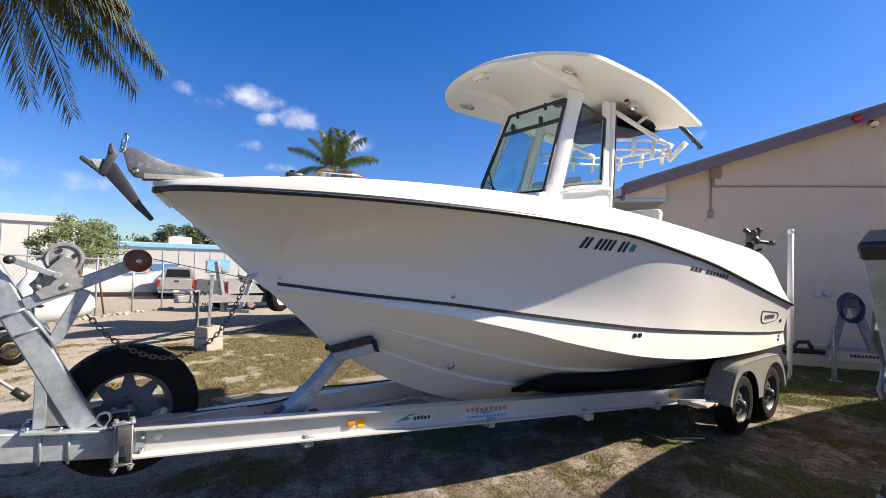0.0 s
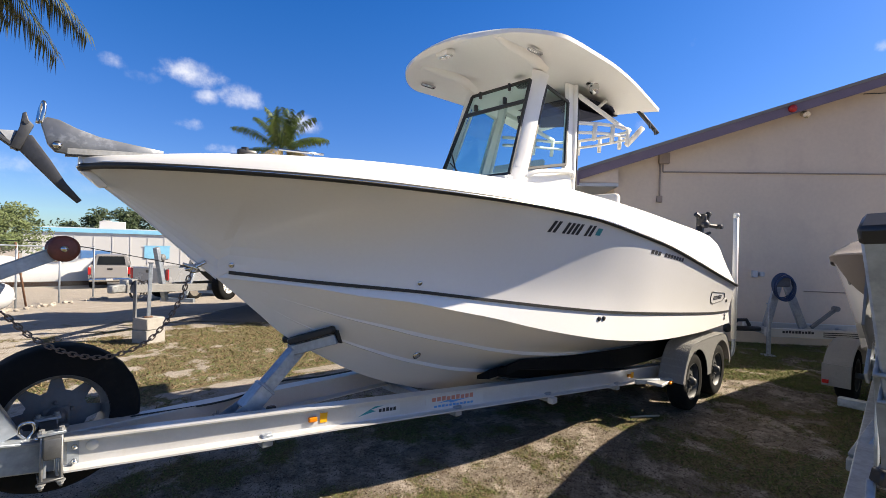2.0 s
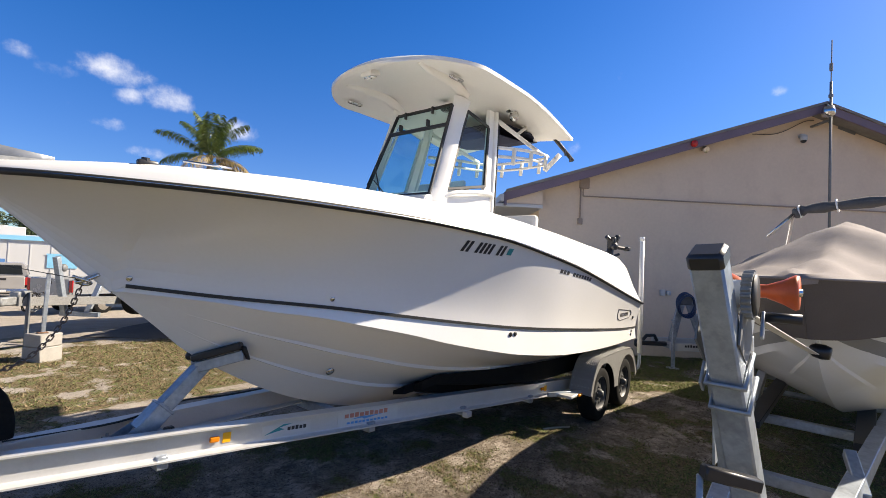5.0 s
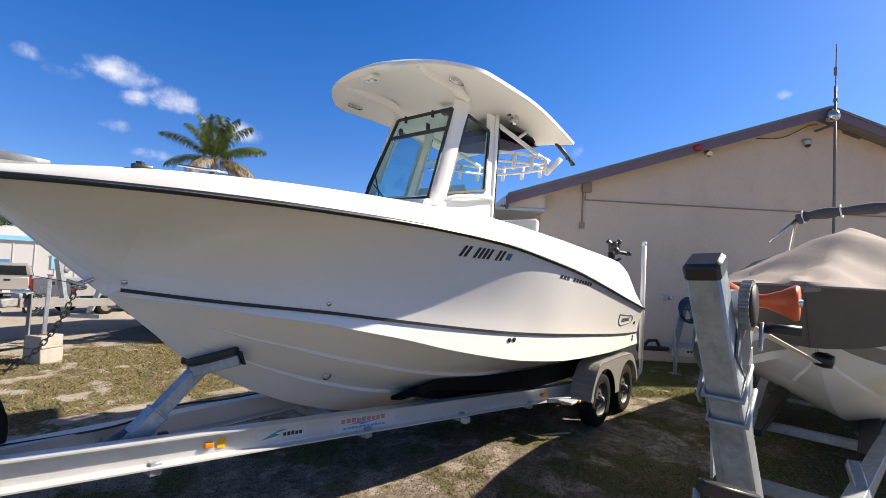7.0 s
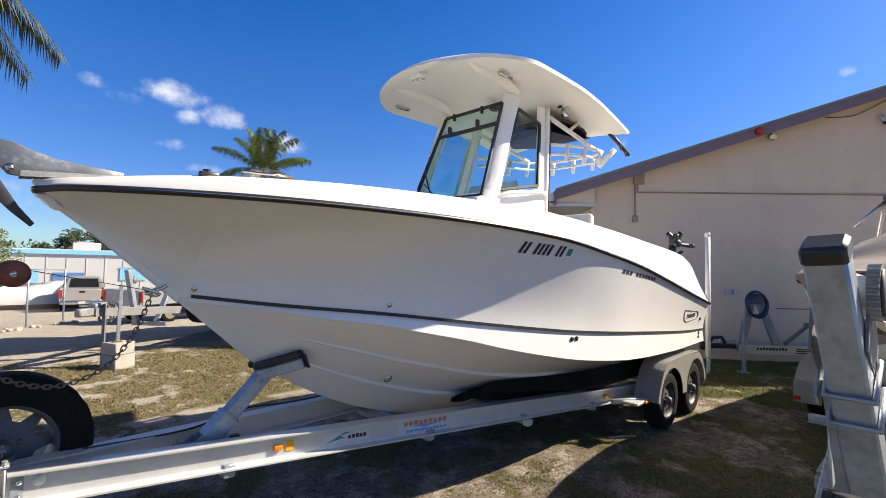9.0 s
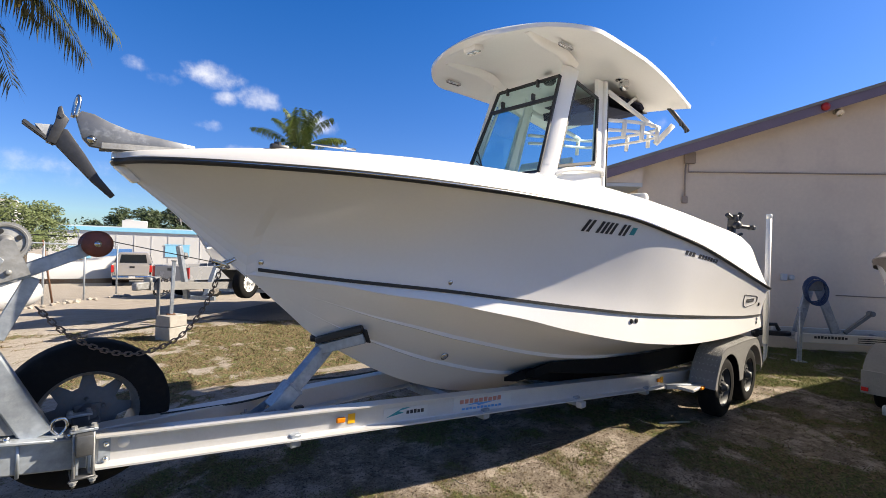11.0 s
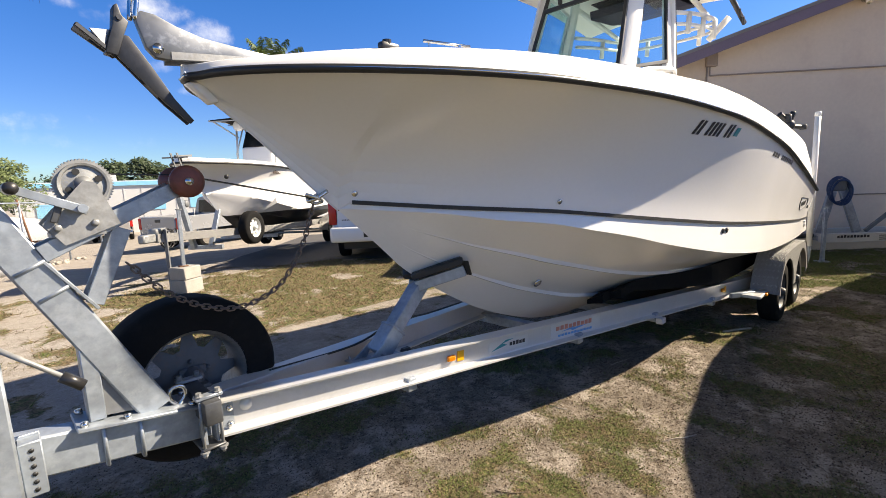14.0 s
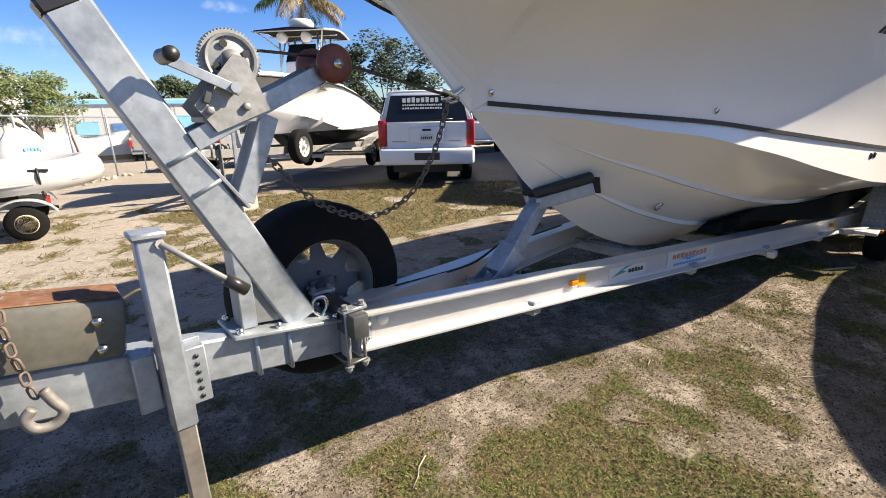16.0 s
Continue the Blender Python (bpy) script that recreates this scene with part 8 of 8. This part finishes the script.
    for x in (1.9, 2.8, 3.7):
        part("top_bow", tube([(x, -0.86, 3.39), (x, 0.86, 3.39)], 0.014, 6), ALU, top)
    for s in (-0.3, 0.3):
        part("speaker", lathe([(0, 0.12), (0.1, 0.13), (0.14, 0.11), (0.12, 0.0)], (2.3, s, 3.3), (1.5, s, 3.25), 18), DECKWHITE, top, "white round tower speaker")
    part("radar", lathe([(0, 0.28), (0.12, 0.3), (0.2, 0.24), (0.22, 0.0)], (2.75, 0, 3.55), (2.75, 0, 5), 22), DECKWHITE, top, "white radar dome")
    for ob in set(b.children_recursive) - first:
        if ob.parent == b:
            ob.matrix_basis = Matrix.Translation((0.8, 0, 0))
    part("anchor", join(prism([(-0.2, 2.34), (0.35, 2.4), (0.35, 2.44), (-0.16, 2.4)], "xz", -0.02, 0.02), prism([(-0.22, 2.44), (-0.17, 2.44), (-0.05, 2.12), (-0.08, 2.12)], "xz", -0.07, -0.055), prism([(-0.22, 2.44), (-0.17, 2.44), (-0.05, 2.12), (-0.08, 2.12)], "xz", 0.055, 0.07), tube([(-0.16, -0.25, 2.36), (-0.16, 0.25, 2.36)], 0.014, 6)), DARKGALV, b, "galvanised anchor at the bow", smooth=None)
    part("fender_roller", lathe([(0, 0.03), (0.02, 0.045), (0.06, 0.045), (0.07, 0.0)], (0.75, -0.42, 2.0), (0.75, -1, 1.9), 12), BLACKPLASTIC, b)
    o = Vector((2.0, -0.84 * hull_at(2.6, 2.0) - 0.01, 2.06))
    bars(b, 0.55, 0.09, 8, side_frame(o, (1, -0.12, -0.02), (0, -0.35, 1)) @ Matrix.Translation((0, 0, 0.012)), BROWN)
    t = thing("boat_trailer", "aluminium tandem trailer carrying the fishing boat", "trailer", at, turn)
    for s in (-1, 1):
        part("side_rail", beam((-1.05, s * 0.06, 0.96), (2.2, s * 0.7, 0.78), 0.07, 0.15, 0.004), PLATE, t)
        part("side_rail", beam((2.2, s * 0.7, 0.78), (6.9, s * 0.8, 0.6), 0.07, 0.15, 0.004), PLATE, t)
        part("bunk", beam((2.4, s * 0.42, 0.66), (6.8, s * 0.42, 0.66), 0.12, 0.1, 0.004), BLACK, t)
        prof = [(5.1 + 1.8 * q / 20, 0.42 + 0.40 * math.sin(math.pi * q / 20) ** 0.3) for q in range(21)]
        part("fender", thicken(sheet([[(x, s * 1.13, z - 0.05) for x, z in prof], [(x, s * 1.13, z) for x, z in prof], [(x, s * 0.86, z) for x, z in prof]]), 0.01), PLATE, t)
    for x in (0.5, 2.4, 4.6, 6.8):
        part("cross_member", box(x - 0.04, x + 0.04, -0.7 if x > 1 else -0.36, 0.7 if x > 1 else 0.36, 0.55, 0.63), GALV, t, smooth=None)
    part("winch_post", beam((0.1, 0, 0.62), (-0.2, 0, 1.7), 0.09, 0.1, 0.005, up=(1, 0, 0)), GALV, t)
    part("winch", lathe([(0, 0.05), (0.02, 0.07), (0.12, 0.07), (0.14, 0.05)], (-0.05, -0.07, 1.5), (-0.05, 0.07, 1.5), 16), DARKGALV, t)
    part("jack", box(-0.93, -0.88, -0.15, -0.1, 0.0, 1.1, 0.006), DARKGALV, t)
    rnd = random.Random(12)
    for q in range(6):
        c, r = Vector((-0.9 + 0.06 * q, -0.1, 1.02)), rnd.uniform(0.09, 0.17)
        part("wire_loop", tube([c + Vector((r * 0.8 * math.cos(a), -0.03 * math.sin(a + q), r * 1.2 * math.sin(a) - r * 0.6)) for a in [math.tau * k_ / 14 for k_ in range(15)]], 0.009, 6, cap=False), BLACKPLASTIC, t)
    part("coupler", join(box(-1.35, -1.0, -0.06, 0.06, 0.9, 1.04, 0.02), box(-1.05, -0.75, -0.08, 0.08, 1.0, 1.12, 0.02)), WINCHGREY, t, "grey steel coupler")
    part("keel_pad", beam((0.7, 0, 0.6), (1.2, 0, 1.45), 0.1, 0.06, 0.004), GALV, t)
    for x in (5.55, 6.45):
        part("axle", tube([(x, -0.9, 0.335), (x, 0.9, 0.335)], 0.035, 8), GALV, t)
        for s in (-1, 1):
            m = t.matrix_basis @ Matrix.Translation((x, s * 1.0, 0.338))
            copy_thing(wheel_master, m @ pose(0, 0, 0, 0, 0, 0 if s < 0 else 180))
    sp = make_wheel("spare_wheel", "white-rimmed spare wheel on the trailer side rail", 0.36, 0.22, 0.2, metal=WHITERIM, hole=0.2)
    sp.matrix_basis = t.matrix_basis @ pose(1.2, -0.66, 0.9, 0, 0, -8)
    part("spare_carrier", beam((1.2, -0.4, 0.8), (1.2, -0.6, 0.9), 0.06, 0.06, 0.004), GALV, t)


make_far_boat()


# inflatable on a small trailer
def make_dinghy():
    at, turn = (0.25, 10.5, 0), 178
    d = thing("inflatable_dinghy", "light grey inflatable dinghy on a small trailer", "boat", at, turn)
    loop = arc_points([(3.3, -0.62, 0.80), (2.4, -0.64, 0.80), (1.2, -0.62, 0.80), (0.5, -0.5, 0.82), (0.12, -0.26, 0.86), (0.05, 0, 0.88), (0.12, 0.26, 0.86), (0.5, 0.5, 0.82), (1.2, 0.62, 0.80), (2.4, 0.64, 0.80), (3.3, 0.62, 0.80)], 8)
    grey = mat("light_grey_inflatable", (0.46, 0.47, 0.485), 0.5, var=0.06)
    part("tube", tube(loop, 0.21, 16), grey, d, "light grey inflated tube")
    part("rub_strip", tube([(p.x * 1.0 - (0.2 if p.x < 0.4 else 0) * (1 - abs(p.y)), p.y * 1.33, p.z - 0.06) for p in loop], 0.022, 6), mat("grey_rub_strip", (0.35, 0.35, 0.36), 0.6), d)
    rows = []
    for x in stations(0.1, 3.25, 14):
        h = min(0.5, 0.1 + 0.6 * math.sqrt(max(0.0, x)))
        z = 0.5 + 0.25 * max(0.0, 1 - x / 0.9)
        rows.append([(x, -h, 0.74), (x, -h * 0.6, (z + 0.74) / 2 - 0.05), (x, 0, z), (x, h * 0.6, (z + 0.74) / 2 - 0.05), (x, h, 0.74)])
    bm = sheet(rows)
    bmesh.ops.recalc_face_normals(bm, faces=bm.faces)
    part("hull", bm, grey, d)
    part("strap", tube(arc_points([(0.62, 0.72, 0.95), (0.62, 0.76, 0.8), (0.62, 0.5, 0.55), (0.62, 0, 0.5)]), 0.016, 6), BLACK, d, "black tie-down strap")
    part("handle", box(0.5, 0.72, 0.70, 0.74, 0.9, 0.94, 0.008), BLACKPLASTIC, d)
    t = thing("small_trailer", "small galvanised trailer under the inflatable", "trailer", at, turn)
    for s in (-1, 1):
        part("side_rail", beam((0.6, s * 0.35, 0.44), (3.4, s * 0.45, 0.44), 0.05, 0.08, 0.004), GALV, t)
        part("bunk", beam((0.9, s * 0.25, 0.53), (3.2, s * 0.25, 0.53), 0.1, 0.06, 0.004), BLACK, t)
        prof = [(0.5 + 0.72 * q / 12, 0.36 + 0.2 * math.sin(math.pi * q / 12) ** 0.6) for q in range(13)]
        part("fender", thicken(sheet([[(x, s * 0.82, z) for x, z in prof], [(x, s * 0.58, z) for x, z in prof]]), 0.008), ALU, t)
    part("axle", tube([(0.86, -0.6, 0.24), (0.86, 0.6, 0.24)], 0.03, 8), GALV, t)
    part("cross_member", box(0.82, 0.90, -0.4, 0.4, 0.36, 0.44), GALV, t, smooth=None)
    part("tow_bar", beam((3.3, 0, 0.42), (4.6, 0, 0.42), 0.07, 0.07), GALV, t)
    part("tail_lamp", box(0.56, 0.6, 0.45, 0.6, 0.45, 0.55), RED, t, smooth=None)
    for s in (-1, 1):
        w = part("wheel", lathe([(0, 0.12), (0.02, 0.2), (0.04, 0.235), (0.1, 0.24), (0.14, 0.235), (0.16, 0.2), (0.18, 0.12)], (0.86, s * 0.71 - 0.09, 0.238), (0.86, s * 0.71 + 0.09, 0.238), 28), TYRE, t)
        part("rim", lathe([(0, 0.13), (0.012, 0.13), (0.03, 0.1), (0.04, 0.04), (0.03, 0.0)], (0.86, s * 0.80, 0.238), (0.86, 0, 0.238), 18), mat("cream_rim", (0.6, 0.52, 0.36), 0.4), w)
    m = thing("covered_outboard", "outboard motor under a white cover on a stand", "motor", (-0.5, 12.6, 0), 20)
    part("stand", join(box(-0.25, 0.25, -0.2, 0.2, 0.0, 0.05), box(-0.05, 0.05, -0.05, 0.05, 0.05, 0.75), box(-0.3, 0.3, -0.18, 0.18, 0.72, 0.8)), BLACK, m, smooth=None)
    rows = []
    for z, a, b_ in ((0.8, 0.42, 0.24), (0.95, 0.44, 0.25), (1.15, 0.36, 0.23), (1.35, 0.22, 0.16), (1.42, 0.06, 0.05)):
        rows.append([(a * math.cos(q) * (1 + 0.06 * math.sin(3 * q + z * 7)) + 0.12 * (z - 1), b_ * math.sin(q), z + 0.02 * math.sin(4 * q)) for q in [math.tau * j / 16 for j in range(16)]])
    bm = sheet(rows, close=True)
    bm.faces.new([v for v in bm.verts][-16:])
    bmesh.ops.recalc_face_normals(bm, faces=bm.faces)
    cov = part("cover", bm, mat("white_cover_cloth", (0.55, 0.57, 0.59), 0.8, var=0.08, scale=6), m, "crumpled white cloth cover")
    bars(cov, 0.3, 0.06, 6, side_frame((-0.05, -0.25, 1.05), (1, 0, 0), (0, 0.2, 1)), PALEBLUE)


make_dinghy()


def make_tarp_boat():
    t = thing("wrapped_boat", "small boat wrapped in white tarpaulin behind the fence", "boat", (-1.5, 38.0, ground_z(-1, 38)), -8)
    rows = []
    for k in range(22):
        x = 0.35 * k
        h = 1.0 + 0.25 * math.sin(x * 1.1) + 0.12 * noise.noise((x, 0, 0)) - 0.5 * max(0, (x - 6.2) / 1.2)
        w = 1.0 - 0.5 * max(0, (x - 5) / 2.4)
        rows.append([(x, -w, 0.35), (x, -w * 0.97, 0.8), (x, -w * 0.6, 0.8 + 0.6 * h), (x, 0, 0.9 + 0.8 * h), (x, w * 0.6, 0.8 + 0.6 * h), (x, w * 0.97, 0.8), (x, w, 0.35)])
    bm = sheet(rows)
    bmesh.ops.recalc_face_normals(bm, faces=bm.faces)
    part("tarpaulin", bm, WHITEPAINT, t, "white tarpaulin")
    part("cradle", join(box(0.5, 7, -0.6, -0.5, -0.1, 0.42), box(0.5, 7, 0.5, 0.6, -0.1, 0.42)), RUST, t, smooth=None)


make_tarp_boat()


def make_board_fence():
    t = thing("wooden_fence", "weathered brown board fence at the back of the lot", "fence", (-9.0, 43.5, ground_z(-5, 43)), -2)
    wood = mat("weathered_brown_board", (0.13, 0.09, 0.07), 0.9, var=0.3, scale=2, grain=30)
    part("rail", box(0, 14.0, 0.02, 0.06, 1.1, 1.2), wood, t, smooth=None)
    for k in range(70):
        part("board", box(0.2 * k, 0.2 * k + 0.185, -0.02, 0.015, -0.1, 1.42 + 0.03 * ((k * 5) % 3)), wood, t, smooth=None)


make_board_fence()


# grass blades, dead straw and leaf litter on the worn ground
def soil_top(x, y):
    return ground_z(x, y) + (0.012 * noise.noise((x * 1.3, y * 1.3, 0)) + 0.008 * noise.noise((x * 4, y * 4, 3)) if -4 < x < 15 and -3 < y < 14 else 0.0)


def island_material(name, colors, rough=0.8):
    """Colour drawn blade by blade from a short ramp."""
    m = bpy.data.materials.new(name)
    m.use_nodes = True
    nt = m.node_tree
    b = nt.nodes["Principled BSDF"]
    b.inputs["Roughness"].default_value, b.inputs["Specular IOR Level"].default_value = rough, 0.2
    geo = nt.nodes.new("ShaderNodeNewGeometry")
    ramp = nt.nodes.new("ShaderNodeValToRGB")
    el = ramp.color_ramp.elements
    for k, c in enumerate(colors):
        pos = k / (len(colors) - 1)
        e = el[k] if k < 2 else el.new(pos)
        e.position, e.color = pos, (*c, 1)
    nt.links.new(geo.outputs["Random Per Island"], ramp.inputs["Fac"])
    nt.links.new(ramp.outputs["Color"], b.inputs["Base Color"])
    return m


GREENBLADE = island_material("green_grass_blades", ((0.055, 0.085, 0.02), (0.1, 0.145, 0.034), (0.17, 0.2, 0.06), (0.24, 0.21, 0.09)))
STRAW = island_material("dry_grass_blades", ((0.075, 0.048, 0.028), (0.18, 0.13, 0.075), (0.31, 0.24, 0.15), (0.12, 0.08, 0.045)))
LITTER = island_material("leaf_litter_flakes", ((0.025, 0.018, 0.014), (0.06, 0.04, 0.028), (0.13, 0.085, 0.055), (0.36, 0.3, 0.24)))


def scatter(name, label, material, count, area, size, seed, flat=False, keep=1.0, invert=False, fade=0.9):
    rnd = random.Random(seed)
    verts, faces = [], []
    x0, x1, y0, y1 = area
    made = tries = 0
    while made < count and tries < count * 6:
        tries += 1
        x, y = rnd.uniform(x0, x1), rnd.uniform(y0, y1)
        c = cover_at(x, y)
        if rnd.random() > min(x - x0, x1 - x, y - y0, y1 - y) / fade:
            continue
        if rnd.random() > (1 - c * 0.8 if invert else c) * keep:
            continue
        made += 1
        z = soil_top(x, y)
        a = rnd.uniform(0, math.tau)
        s = size * rnd.uniform(0.5, 1.5)
        ca, sa = math.cos(a), math.sin(a)
        i = len(verts)
        if flat:
            t = rnd.uniform(0.002, 0.006)
            w = s * rnd.uniform(0.2, 0.5)
            verts += [(x - ca * s * 0.5, y - sa * s * 0.5, z + t), (x - sa * w * 0.5, y + ca * w * 0.5, z + t + rnd.uniform(0, 0.006)), (x + ca * s * 0.5, y + sa * s * 0.5, z + t), (x + sa * w * 0.5, y - ca * w * 0.5, z + t - 0.001)]
            faces.append((i, i + 1, i + 2, i + 3))
        else:
            w, lean = 0.0028 + 0.08 * s, rnd.uniform(0.6, 2.0) * s
            b = rnd.uniform(0, math.tau)
            verts += [(x - ca * w, y - sa * w, z - 0.003), (x + ca * w, y + sa * w, z - 0.003), (x + math.cos(b) * lean, y + math.sin(b) * lean, z + s * rnd.uniform(0.35, 0.9))]
            faces.append((i, i + 1, i + 2))
    me = bpy.data.meshes.new(name)
    me.from_pydata(verts, [], faces)
    me.materials.append(material)
    tagged(new(name, me), label, "grass" if not flat else "leaf litter", "", "stuff")


NEAR, WIDE, VERGE = (-2.4, 4.9, -0.6, 5.0), (2.8, 13.0, -2.2, 5.6), (-3.5, 10.0, 5.8, 11.6)
scatter("grass", "short green grass in worn patches", GREENBLADE, 190000, NEAR, 0.0125, 1)
scatter("dry_grass", "dry straw-coloured grass between the green", STRAW, 130000, NEAR, 0.013, 2)
scatter("leaf_litter", "small brown leaf litter and clippings on the sand", LITTER, 70000, NEAR, 0.011, 3, flat=True, invert=True)
scatter("grass", "short green grass in worn patches", GREENBLADE, 80000, WIDE, 0.022, 4)
scatter("dry_grass", "dry straw-coloured grass between the green", STRAW, 26000, WIDE, 0.034, 5)
scatter("leaf_litter", "small brown leaf litter and clippings on the sand", LITTER, 30000, WIDE, 0.016, 6, flat=True, invert=True)
scatter("dry_grass", "straw-coloured verge grass before the parking lane", STRAW, 30000, VERGE, 0.045, 7)
scatter("grass", "thin green verge grass before the parking lane", GREENBLADE, 7000, VERGE, 0.045, 8)
scatter("grass", "green grass strip along the building", GREENBLADE, 45000, (6.8, 13.5, 0.0, 7.0), 0.036, 9, fade=1.6)


def make_twigs():
    rnd = random.Random(31)
    for k in range(22):
        x, y = rnd.uniform(-0.6, 6.0), rnd.uniform(0.8, 3.2)
        a, ln = rnd.uniform(0, math.tau), rnd.uniform(0.08, 0.26)
        pts = [(u * ln * math.cos(a) + 0.012 * math.sin(u * 7 + k), u * ln * math.sin(a), 0.006 + soil_top(x, y)) for u in (0, 0.3, 0.65, 1.0)]
        single("twig", tube(pts, 0.004, 5, radii=[0.004, 0.0035, 0.003, 0.0015]), TREEBARK if k % 3 else SAND, "thin dry twig lying on the sand", "twig", (x, y, 0), group="twigs on the ground")
    single("stick", tube([(-0.14, 0.1, 0.012), (0.0, 0.02, 0.014), (0.16, -0.09, 0.012)], 0.012, 6), SAND, "pale bleached stick beside the trailer wheel", "stick", (5.38, 2.2, soil_top(5.38, 2.2)))


make_twigs()
